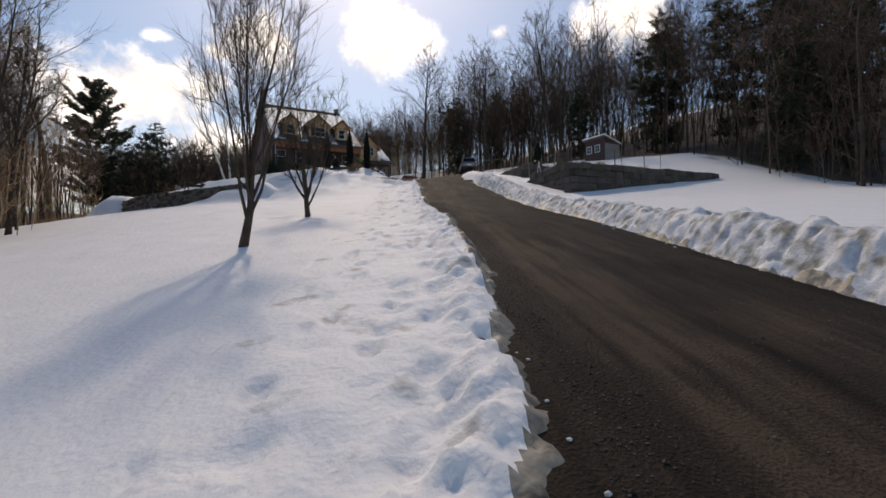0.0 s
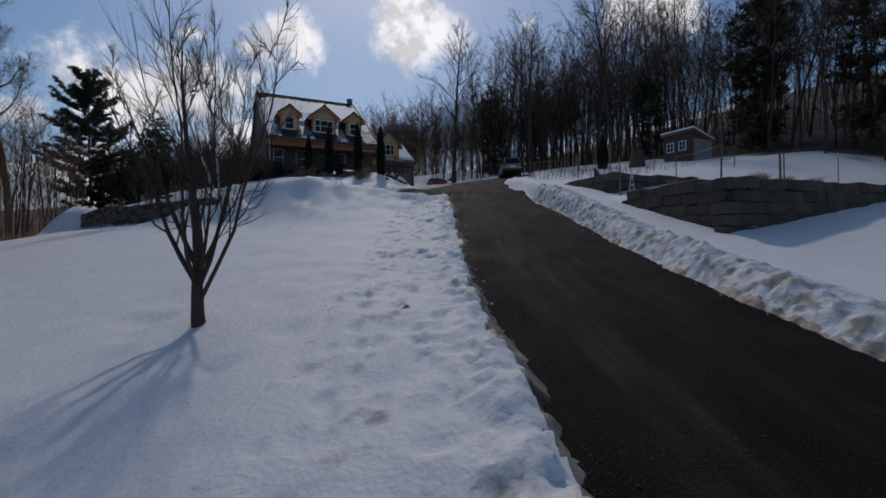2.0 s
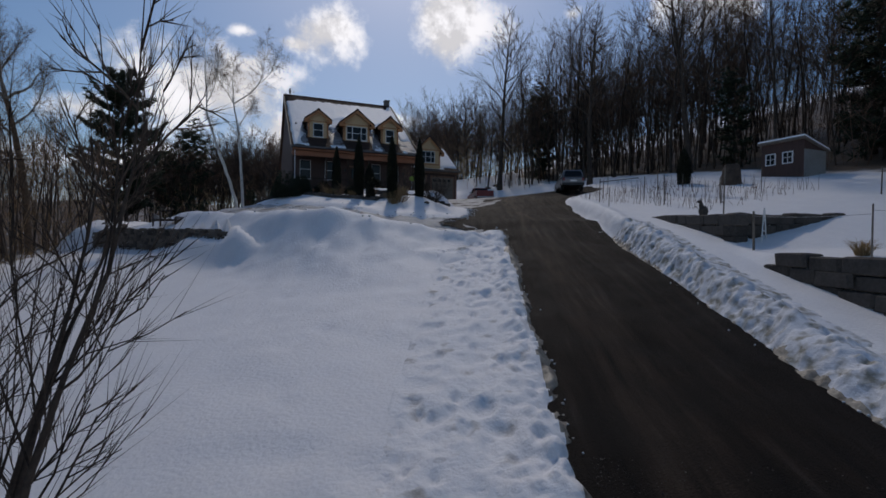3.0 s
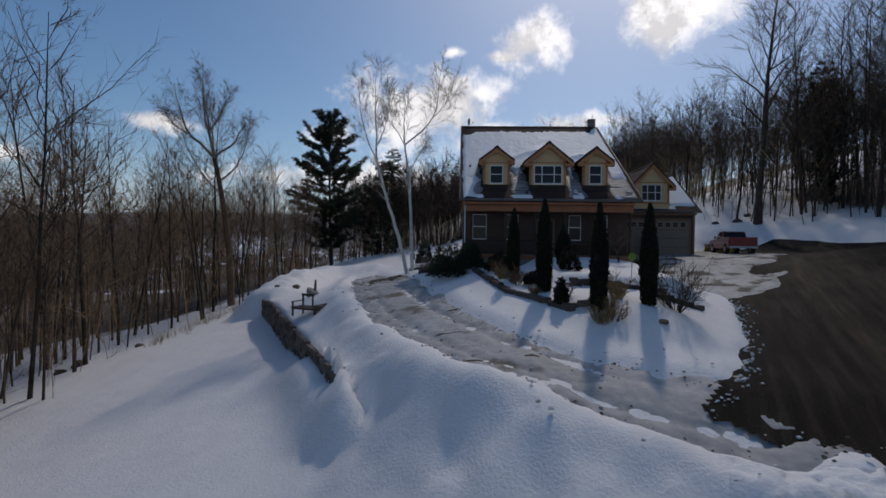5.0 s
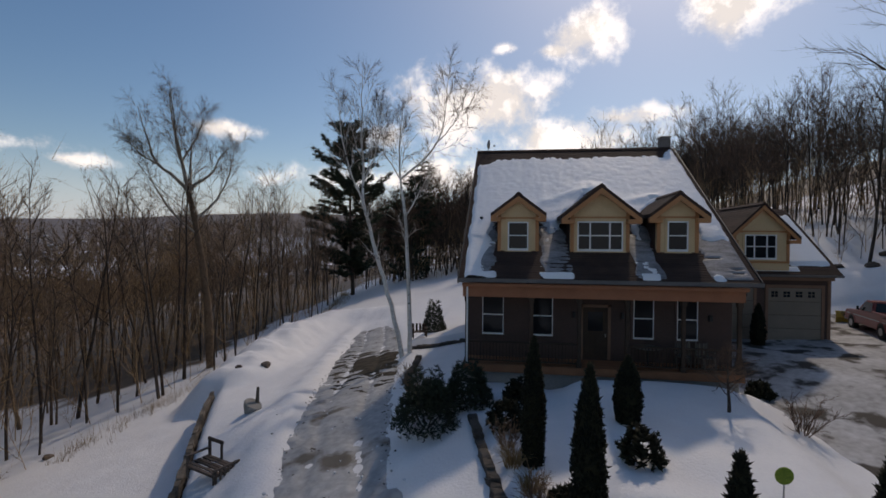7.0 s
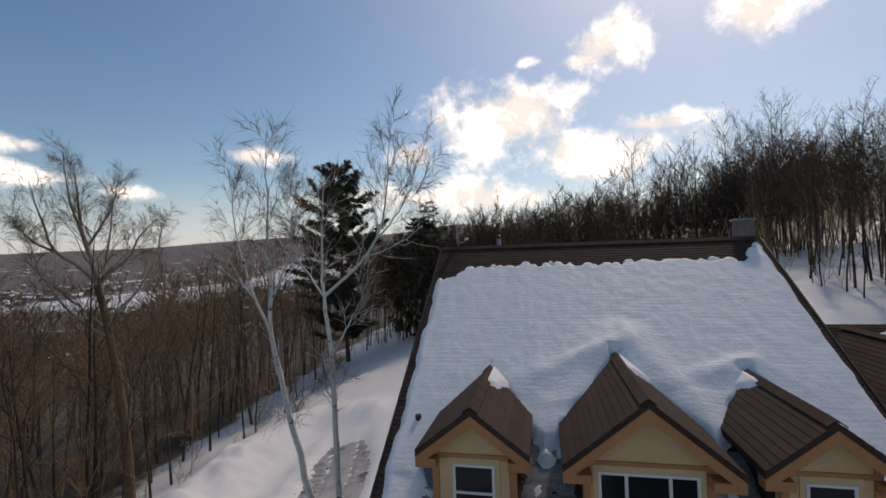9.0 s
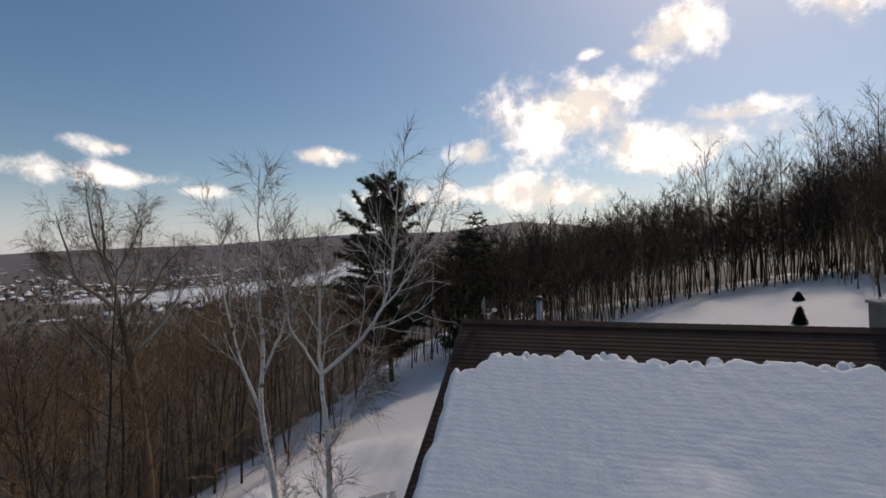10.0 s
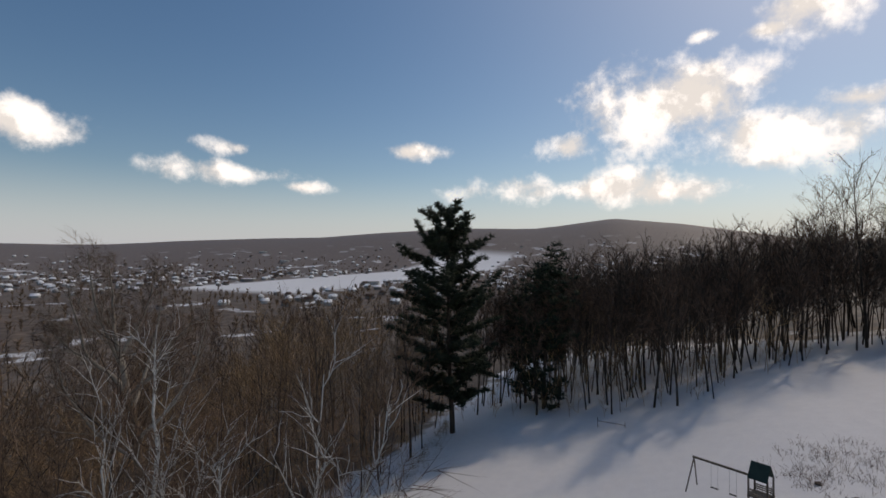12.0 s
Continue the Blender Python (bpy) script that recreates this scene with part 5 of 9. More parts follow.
def wood_tree(seed, height, radius, limbs, subs, twigs, thick, first, reach):
    """A light forest tree, in one piece."""
    rng = np.random.default_rng(seed)
    g = Geo()
    line = bend(rng, (0, 0, -0.3), (rng.normal(0, 0.04), rng.normal(0, 0.04), 1), height, 6, 0.1, 0.05)
    rad = radius * np.linspace(1, 0.12, 7)
    g.tube(line, rad, 4)
    for i in range(limbs):
        f = first + (0.98 - first) * (i + rng.uniform(0, 0.9)) / limbs
        p, d = cut_line(line, min(f, 0.98))
        ln = height * reach * (1.28 - f) * rng.uniform(0.55, 1.35)
        limb = bend(rng, p, side_way(rng, d, rng.uniform(24, 58), i * 2.4 + rng.uniform(-0.6, 0.6)), ln, 3, 0.5, 0.2)
        g.tube(limb, [0.45 * np.interp(f, np.linspace(0, 1, 7), rad), 0.022 * thick, 0.014 * thick, 0.006 * thick], 3)
        for j in range(subs):
            sp, sd = cut_line(limb, min(0.15 + 0.85 * (j + rng.uniform(0, 0.9)) / subs, 0.98))
            sl = ln * rng.uniform(0.25, 0.6)
            sw = side_way(rng, sd, rng.uniform(22, 55), rng.uniform(0, 6.3)) + np.array([0, 0, 0.15])
            end = sp + sw * sl
            blade(g, rng, sp, end, 0.026 * thick)
            for k in range(twigs):
                f2 = rng.uniform(0.1, 1.0)
                tp = sp + sw * sl * f2
                tw = side_way(rng, sw / np.linalg.norm(sw), rng.uniform(15, 60), rng.uniform(0, 6.3)) + np.array([0, 0, 0.12])
                blade(g, rng, tp, tp + tw * (sl * rng.uniform(0.25, 0.6) + 0.15), 0.016 * thick)
    return g.arrays()


KINDS = [wood_tree(100 + i, 13.5 + 1.1 * i, 0.085 + 0.012 * i, 14, 6, 7, 1.6, 0.36 + 0.06 * (i % 3), 0.36) for i in range(8)]
FAR_KINDS = [wood_tree(140 + i, 14 + 1.2 * i, 0.10, 11, 5, 3, 2.8, 0.30, 0.40) for i in range(5)]
TINY_KINDS = [wood_tree(150 + i, 13 + i, 0.2, 9, 4, 2, 5.5, 0.25, 0.36) for i in range(4)]
NORTH_KINDS = [wood_tree(170 + i, 13.5 + 1.1 * i, 0.10 + 0.012 * i, 15, 6, 6, 3.0, 0.26 + 0.05 * (i % 3), 0.40) for i in range(6)]
SAPLINGS = [wood_tree(160 + i, 3.2 + 0.8 * i, 0.022, 7, 4, 5, 0.8, 0.08, 0.42) for i in range(6)]


def plant(name, kinds, spots, rng, mat, label, size=(0.8, 1.2), twig=None):
    vs, qs, ts, n = [], [], [], 0
    for x, y in spots:
        v, q, t = kinds[rng.integers(len(kinds))]
        s, w = rng.uniform(*size), rng.uniform(0, 6.3)
        c, d = math.cos(w), math.sin(w)
        lx, ly = rng.normal(0, 0.055, 2)
        p = v * s
        vs.append(np.stack([p[:, 0] * c - p[:, 1] * d + p[:, 2] * lx + x, p[:, 0] * d + p[:, 1] * c + p[:, 2] * ly + y, p[:, 2] + float(slope(np.array(x), np.array(y))) - 0.1], -1))
        qs.append(q + n)
        ts.append(t + n)
        n += len(v)
    q, t = np.concatenate(qs), np.concatenate(ts)
    me = arrays_mesh(name, np.concatenate(vs), q, t, mat)
    me.materials.append(twig or TWIG)
    me.polygons.foreach_set("material_index", np.concatenate([np.zeros(len(q), np.int32), np.ones(len(t), np.int32)]))
    return tagged(new(name, me), label, "woods", kind="stuff")


def spots(rng, x0, x1, y0, y1, step, test):
    out = []
    for gx in np.arange(x0, x1, step):
        for gy in np.arange(y0, y1, step):
            x, y = gx + rng.uniform(-0.48, 0.48) * step, gy + rng.uniform(-0.48, 0.48) * step
            if test(x, y):
                out.append((x, y))
    return out


rng = np.random.default_rng(11)
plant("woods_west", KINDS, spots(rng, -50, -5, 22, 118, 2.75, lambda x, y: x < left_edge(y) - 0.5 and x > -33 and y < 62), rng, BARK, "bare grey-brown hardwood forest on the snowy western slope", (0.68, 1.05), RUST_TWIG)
plant("young_woods_west", KINDS, spots(rng, -50, -5, 62, 118, 2.85, lambda x, y: left_edge(y) - 0.5 > x > -17), rng, BARK, "dark young hardwoods along the yard's western edge", (0.58, 0.95), RUST_TWIG)
# Farther west the lit copies take over: sun and glare are in their colour
plant("tan_woods_west", KINDS, spots(rng, -50, -5, 62, 118, 2.85, lambda x, y: -33 < x <= -17), rng, WARM_BARK, "tan young hardwoods thick on the western slope, sunlight painted in", (0.55, 0.92), SUNLIT_TWIG)
plant("woods_far_west", FAR_KINDS, spots(rng, -50, -33, 22, 118, 3.0, lambda x, y: True), rng, WARM_BARK, "bare woods falling away down the western slope", (0.65, 1.1), RUST_TWIG)
plant("woods_north", NORTH_KINDS, spots(rng, -14, 60, 110, 158, 3.3, lambda x, y: y > back_edge(x) + 0.5 and x > -12), rng, BARK, "bare hardwood forest behind the snowy back yard", (0.72, 1.0))
plant("tall_woods_north", KINDS, spots(rng, 32, 58, 128, 160, 4.2, lambda x, y: y > back_edge(min(x, 50)) + 2), rng, BARK, "tall bare hardwoods rising behind the back yard", (0.98, 1.22))
plant("woods_east", KINDS, spots(rng, 38, 84, -8, 62, 3.65, lambda x, y: x > right_edge(y) + 0.5), rng, BARK, "bare hardwood forest on the rising eastern slope", (0.8, 1.2))
plant("upper_woods_east", KINDS, spots(rng, 36, 84, 62, 132, 2.95, lambda x, y: x > right_edge(y) + 0.5 and y < back_edge(min(x, 50)) and (y > 80 or x < 46)), rng, BARK, "bare hardwoods on the hillside behind the garage", (0.56, 0.86))
plant("tall_woods_east", KINDS, spots(rng, 46, 84, 62, 80, 2.7, lambda x, y: x > right_edge(y) + 0.5), rng, BARK, "tall bare hardwoods at the head of the drive", (0.85, 1.15))
plant("far_woods", FAR_KINDS, spots(rng, -130, 130, 16, 215, 10.2, lambda x, y: wooded(x, y) and not (-50 < x < 84 and y < 163 and y > -8)), rng, BARK, "more distant bare woods over the hill", (0.75, 1.15))
plant("valley_woods", TINY_KINDS, spots(rng, -430, 160, 60, 520, 22.5, lambda x, y: not (-130 < x < 130 and y < 215) and math.hypot(x - 16, y - 60) < 470), rng, BARK, "brown bare treetops running down into the valley", (0.8, 1.3))
plant("brush", SAPLINGS, spots(rng, -34, 62, 24, 132, 2.6, lambda x, y: wooded(x, y) and (x > left_edge(y) - 18) and (y < back_edge(min(x, 50)) + 12) and (x < 30 or y > 76) and (x < right_edge(y) + 16)), rng, SUNLIT_TWIG, "thin pale saplings and brush at the edge of the woods", (0.6, 1.5), SUNLIT_TWIG)

# the dark thicket under the eastern slope's trees
plant("east_thicket", FAR_KINDS, spots(rng, 40, 104, -12, 74, 4.2, lambda x, y: x > right_edge(y) + 5), rng, BARK, "dense dark understorey of the eastern woods", (0.3, 0.8))
plant("east_brush", SAPLINGS, spots(rng, 40, 80, -10, 76, 2.6, lambda x, y: right_edge(y) + 0.5 < x < right_edge(y) + 17), rng, TWIG, "tangled brush along the eastern edge of the lawn", (0.7, 1.7))
plant("hill_thicket", FAR_KINDS, spots(rng, 42, 84, 62, 104, 2.9, lambda x, y: x > right_edge(y) + 1.5), rng, BARK, "dark undergrowth on the hillside behind the garage", (0.3, 0.8), BARK)
plant("north_thicket", FAR_KINDS, spots(rng, -14, 60, 114, 150, 2.5, lambda x, y: y > back_edge(x) + 5 and x > -12), rng, BARK, "dense crowns of the woods behind the yard", (0.68, 0.98), BARK)
plant("west_thicket", FAR_KINDS, spots(rng, -24, -6, 8, 60, 2.7, lambda x, y: left_edge(y) - 16 < x < left_edge(y) - 1.5), rng, WARM_BARK, "dark tangled growth along the western edge of the lawn", (0.3, 0.7), RUST_TWIG)


def small_tree(seed):
    """A far treetop: a stem and a few blades."""
    r = np.random.default_rng(seed)
    g = Geo()
    g.tube([(0, 0, -1), (0, 0, 9)], [0.35, 0], 3, point=True)
    for k in range(22):
        p = np.array([0, 0, r.uniform(2, 8)])
        q = p + np.array([r.normal(0, 2.2), r.normal(0, 2.2), r.uniform(1, 4.5)])
        blade(g, r, p, q, 0.9)
    v, q, t = g.arrays()
    return v, np.zeros((0, 4), int), t


DOTS = [small_tree(900 + i) for i in range(5)]
town_spots = []
while len(town_spots) < 2600:
    az, r_ = radians(rng.uniform(-74, 4)), rng.uniform(420, 1900)
    tx_, ty_ = 16 + r_ * math.sin(az), 60 + r_ * math.cos(az)
    off = abs((tx_ + 640) * -1190 + (ty_ - 560) * -160) / 1200.7
    if off > 150 or ty_ < 520:
        town_spots.append((tx_, ty_))
plant("valley_treetops", DOTS, town_spots, rng, WARM_BARK, "brown treetops scattered among the valley houses", (0.5, 1.15), RUST_TWIG)
# ---- the house ----
HX0, HX1, HY0, HY1 = 11.95, 22.6, 59.3, 76.0
RX0, RX1 = 11.7, 22.85
EAVE_Y, EAVE_Z, RIDGE_Y, RIDGE_Z = 57.5, 14.7, 67.6, 21.6
FLOOR_Z = 11.25
PITCH = (RIDGE_Z - EAVE_Z) / (RIDGE_Y - EAVE_Y)
house = empty("house", Matrix.Translation((17.3, 67.0, 9.9)), "tan cape house with yellow dormers, front porch and dark brown roof", "house")
HOUSE_AT = Matrix.Translation((-17.3, -67.0, -9.9))


def hpart(name, bm, mat, label="", parent=None, smooth=False):
    """A part of the house, given in world metres."""
    ob = part(name, bm, mat, parent or house, label, smooth)
    if parent is None:
        ob.data.transform(HOUSE_AT)
    else:
        ob.data.transform((house.matrix_basis @ parent.matrix_basis).inverted())
    return ob


def hframe(name, at, label=""):
    """A part of the house that has parts of its own."""
    ob = new(name)
    ob.parent = house
    ob.matrix_basis = HOUSE_AT @ Matrix.Translation(at)
    ob.empty_display_size = 0.2
    return tagged(ob, label)


def roof_z(y):
    return EAVE_Z + PITCH * (y - EAVE_Y)


# body: gable walls, foundation, porch
bm = bmesh.new()
prism(bm, [(HY0, 10.9), (HY1, 10.9), (HY1, 18.35), (70.0, 20.2), (RIDGE_Y, RIDGE_Z - 0.28), (HY0, roof_z(HY0) - 0.28)], "x", HX0, HX1)
hpart("wall", bm, SIDING, "olive-tan lap siding")
hpart("foundation", boxes((HX0 + 0.03, HX1 - 0.03, HY0 + 0.03, HY1 - 0.03, 8.6, 10.9)), CONCRETE, "grey concrete foundation")
hpart("porch_skirt", boxes((11.95, 22.35, 58.05, 59.28, 8.8, 11.02)), CONCRETE, "pale block skirt under the porch")
for i in range(9):
    y0 = 57.85 + i * 0.16
    hpart("deck_board", boxes((11.85, 22.45, y0, y0 + 0.152, 11.16, 11.22), bevel=0.006), DECK)
hpart("deck_fascia", boxes((11.85, 22.45, 57.79, 57.84, 10.93, 11.2)), DECK, "red-brown deck edge board")
# roof slabs
bm = bmesh.new()
prism(bm, [(EAVE_Y, EAVE_Z - 0.17), (EAVE_Y, EAVE_Z - 0.02), (RIDGE_Y, RIDGE_Z - 0.02), (RIDGE_Y, RIDGE_Z - 0.24)], "x", RX0, RX1)
hpart("roof_front", bm, SHINGLE, "dark brown shingle slope")
bm = bmesh.new()
prism(bm, [(RIDGE_Y, RIDGE_Z - 0.24), (RIDGE_Y, RIDGE_Z - 0.02), (HY1 + 0.6, RIDGE_Z - 0.02 - PITCH * (HY1 + 0.6 - RIDGE_Y)), (HY1 + 0.6, RIDGE_Z - 0.24 - PITCH * (HY1 + 0.6 - RIDGE_Y))], "x", RX0, RX1)
hpart("roof_back", bm, SHINGLE, "dark brown shingle slope")
bm = bmesh.new()
prism(bm, [(68.2, 21.02), (68.2, 21.2), (76.5, 18.72), (76.5, 18.54)], "x", 12.85, 22.3)
hpart("rear_dormer_roof", bm, SHINGLE, "low brown shed roof at the back")
bm = bmesh.new()
prism(bm, [(68.6, 20.4), (68.6, 21.0), (76.1, 18.6), (76.1, 15.0)], "x", 13.0, 22.15)
hpart("rear_dormer_wall", bm, SIDING)
# shingle courses, front slope
COURSE = 0.15
run = math.hypot(RIDGE_Y - EAVE_Y, RIDGE_Z - EAVE_Z)
tilt = math.atan(PITCH)
cbm = bmesh.new()
prism(cbm, [(0, -0.004), (0, 0.016), (COURSE * 1.08, 0.002), (COURSE * 1.08, -0.004)], "x", -(RX1 - RX0) / 2 + 0.02, (RX1 - RX0) / 2 - 0.02)
course_me = bpy.data.meshes.new("shingle_course")
cbm.to_mesh(course_me)
cbm.free()
course_me.materials.append(SHINGLE)
for i in range(int(run / COURSE) - 1):
    d = i * COURSE
    ob = new("shingle_course", course_me)
    ob.parent = house
    ob.matrix_basis = HOUSE_AT @ Matrix.Translation(((RX0 + RX1) / 2, EAVE_Y + d * math.cos(tilt), EAVE_Z - 0.02 + d * math.sin(tilt))) @ Matrix.Rotation(tilt, 4, "X")
# ridge caps: bent pieces that overlap
rbm = bmesh.new()
prism(rbm, [(-0.16, -0.115), (0, 0.0), (0.16, -0.115), (0.16, -0.09), (0, 0.03), (-0.16, -0.09)], "x", 0, 0.31)
bmesh.ops.transform(rbm, matrix=Matrix.Rotation(radians(-2.5), 4, "Y"), verts=rbm.verts)
cap_me = bpy.data.meshes.new("ridge_cap")
rbm.to_mesh(cap_me)
rbm.free()
cap_me.materials.append(SHINGLE)


def ridge_caps(parent, base, x0, y0, z0, along_y, length):
    for i in range(int(length / 0.26)):
        ob = new("ridge_cap", cap_me)
        ob.parent = parent
        m = Matrix.Translation((x0 + (0 if along_y else i * 0.26), y0 + (i * 0.26 if along_y else 0), z0))
        ob.matrix_basis = base @ m @ (Matrix.Rotation(radians(90), 4, "Z") if along_y else Matrix.Identity(4))


ridge_caps(house, HOUSE_AT, RX0, RIDGE_Y, RIDGE_Z + 0.02, False, RX1 - RX0)
# rakes, gutter, porch beam and posts
for x in (RX0 - 0.03, RX1 - 0.02):
    bm = bmesh.new()
    prism(bm, [(EAVE_Y - 0.02, EAVE_Z - 0.22), (EAVE_Y - 0.02, EAVE_Z + 0.03), (RIDGE_Y, RIDGE_Z + 0.03), (RIDGE_Y, RIDGE_Z - 0.22)], "x", x, x + 0.05)
    hpart("rake_board", bm, DARKM, "dark metal rake edge")
bm = bmesh.new()
prism(bm, [(57.36, 14.56), (57.40, 14.70), (57.42, 14.70), (57.38, 14.58), (57.49, 14.58), (57.49, 14.70), (57.5, 14.70), (57.5, 14.55)], "x", RX0 - 0.03, RX1 + 0.02)
hpart("gutter", bm, GUTTER, "brown-grey metal gutter")
hpart("downspout", boxes((12.0, 12.07, 57.78, 57.85, 11.22, 14.4), bevel=0.012), WHITE, "white downspout")
hpart("porch_beam", boxes((11.85, 22.45, 57.82, 58.02, 13.93, 14.34), bevel=0.012), BEAM, "orange-tan porch beam")
hpart("porch_soffit", boxes((11.85, 22.45, 58.02, HY0, 14.28, 14.34)), BEAM)
hpart("frieze_board", boxes((11.85, 22.45, 57.55, 57.82, 14.36, 14.5)), BEAM)
POSTS = (12.02, 14.6, 16.45, 18.25, 20.3, 22.28)
for x in POSTS:
    bm = boxes((x - 0.07, x + 0.07, 57.86, 58.0, 11.22, 13.93), (x - 0.1, x + 0.1, 57.83, 58.03, 11.22, 11.42), (x - 0.1, x + 0.1, 57.83, 58.03, 13.75, 13.93), bevel=0.01)
    hpart("porch_post", bm, PORCH, "dark brown porch post")
bal_me = None
for a, b in ((12.02, 14.6), (14.6, 16.45), (18.25, 20.3), (20.3, 22.28)):
    hpart("handrail", boxes((a + 0.08, b - 0.08, 57.89, 57.97, 12.08, 12.15), bevel=0.01), PORCH)
    hpart("bottom_rail", boxes((a + 0.08, b - 0.08, 57.9, 57.96, 11.34, 11.39)), PORCH)
    for k in range(int((b - a - 0.2) / 0.13)):
        x = a + 0.16 + k * 0.13
        ob = hpart("baluster", boxes((x - 0.016, x + 0.016, 57.915, 57.947, 11.39, 12.08)), PORCH) if bal_me is None else new("baluster", bal_me[0])
        if bal_me is None:
            bal_me = (ob.data, x)
        else:
            ob.parent = house
            ob.matrix_basis = Matrix.Translation((x - bal_me[1], 0, 0))


def window(x0, x1, y, z0, z1, cols=(1.0,), label="white double-hung window", trim=ORANGE, parent_name="window", t=0.055):
    """A double-hung window, or a row of them, that faces south."""
    w = hframe(parent_name, ((x0 + x1) / 2, y, z0), label)
    hpart("casing", boxes((x0 - 0.1, x0, y - 0.035, y, z0 - 0.1, z1 + 0.12), (x1, x1 + 0.1, y - 0.035, y, z0 - 0.1, z1 + 0.12), (x0, x1, y - 0.035, y, z1, z1 + 0.12),
                          (x0 - 0.12, x1 + 0.12, y - 0.07, y, z0 - 0.12, z0 - 0.06)), trim, "", w)
    hpart("window_frame", boxes((x0, x0 + t, y - 0.05, y + 0.02, z0 - 0.06, z1), (x1 - t, x1, y - 0.05, y + 0.02, z0 - 0.06, z1), (x0 + t, x1 - t, y - 0.05, y + 0.02, z1 - t, z1),
                                (x0 + t, x1 - t, y - 0.05, y + 0.02, z0 - 0.06, z0 + t - 0.02)), WHITE, "", w)
    total, x = sum(cols), x0 + t
    span = x1 - x0 - 2 * t
    zm = (z0 + z1) / 2
    for i, c in enumerate(cols):
        xa, xb = x, x + span * c / total
        x = xb
        if i < len(cols) - 1:
            hpart("mullion", boxes((xb - 0.03, xb + 0.03, y - 0.045, y + 0.02, z0 + t - 0.02, z1 - t)), WHITE, "", w)
        a, b = xa + (0.03 if i else 0), xb - (0.03 if i < len(cols) - 1 else 0)
        hpart("meeting_rail", boxes((a, b, y - 0.04, y + 0.015, zm - 0.025, zm + 0.025)), WHITE, "", w)
        hpart("pane", boxes((a, b, y - 0.012, y - 0.004, zm + 0.025, z1 - t)), GLASSM, "", w)
        hpart("pane", boxes((a, b, y - 0.026, y - 0.018, z0 + t - 0.02, zm - 0.025)), GLASSM, "", w)
    return w


for a, b in ((12.56, 13.47), (14.66, 15.54), (18.8, 19.6), (20.5, 21.3)):
    window(a, b, HY0, 12.22, 13.82, (1,), trim=SIDING, t=0.034)
door = hframe("front_door", (17.25, HY0, FLOOR_Z), "dark panelled front door with glass above")
hpart("door_frame", boxes((16.66, 16.78, HY0 - 0.06, HY0, FLOOR_Z, 13.55), (17.78, 17.9, HY0 - 0.06, HY0, FLOOR_Z, 13.55), (16.66, 17.9, HY0 - 0.06, HY0, 13.43, 13.55)), TRIM_BROWN, "", door)
hpart("door_leaf", boxes((16.78, 17.78, HY0 - 0.03, HY0, FLOOR_Z, 13.43), (16.9, 17.24, HY0 - 0.045, HY0 - 0.03, FLOOR_Z + 0.2, FLOOR_Z + 0.95), (17.32, 17.66, HY0 - 0.045, HY0 - 0.03, FLOOR_Z + 0.2, FLOOR_Z + 0.95), bevel=0.008), PORCH, "", door)
hpart("pane", boxes((16.98, 17.58, HY0 - 0.042, HY0 - 0.033, 12.45, 13.25)), GLASSM, "", door)
hpart("door_handle", boxes((17.66, 17.7, HY0 - 0.09, HY0 - 0.03, 12.2, 12.34), bevel=0.01), STEEL, "steel handle", door)


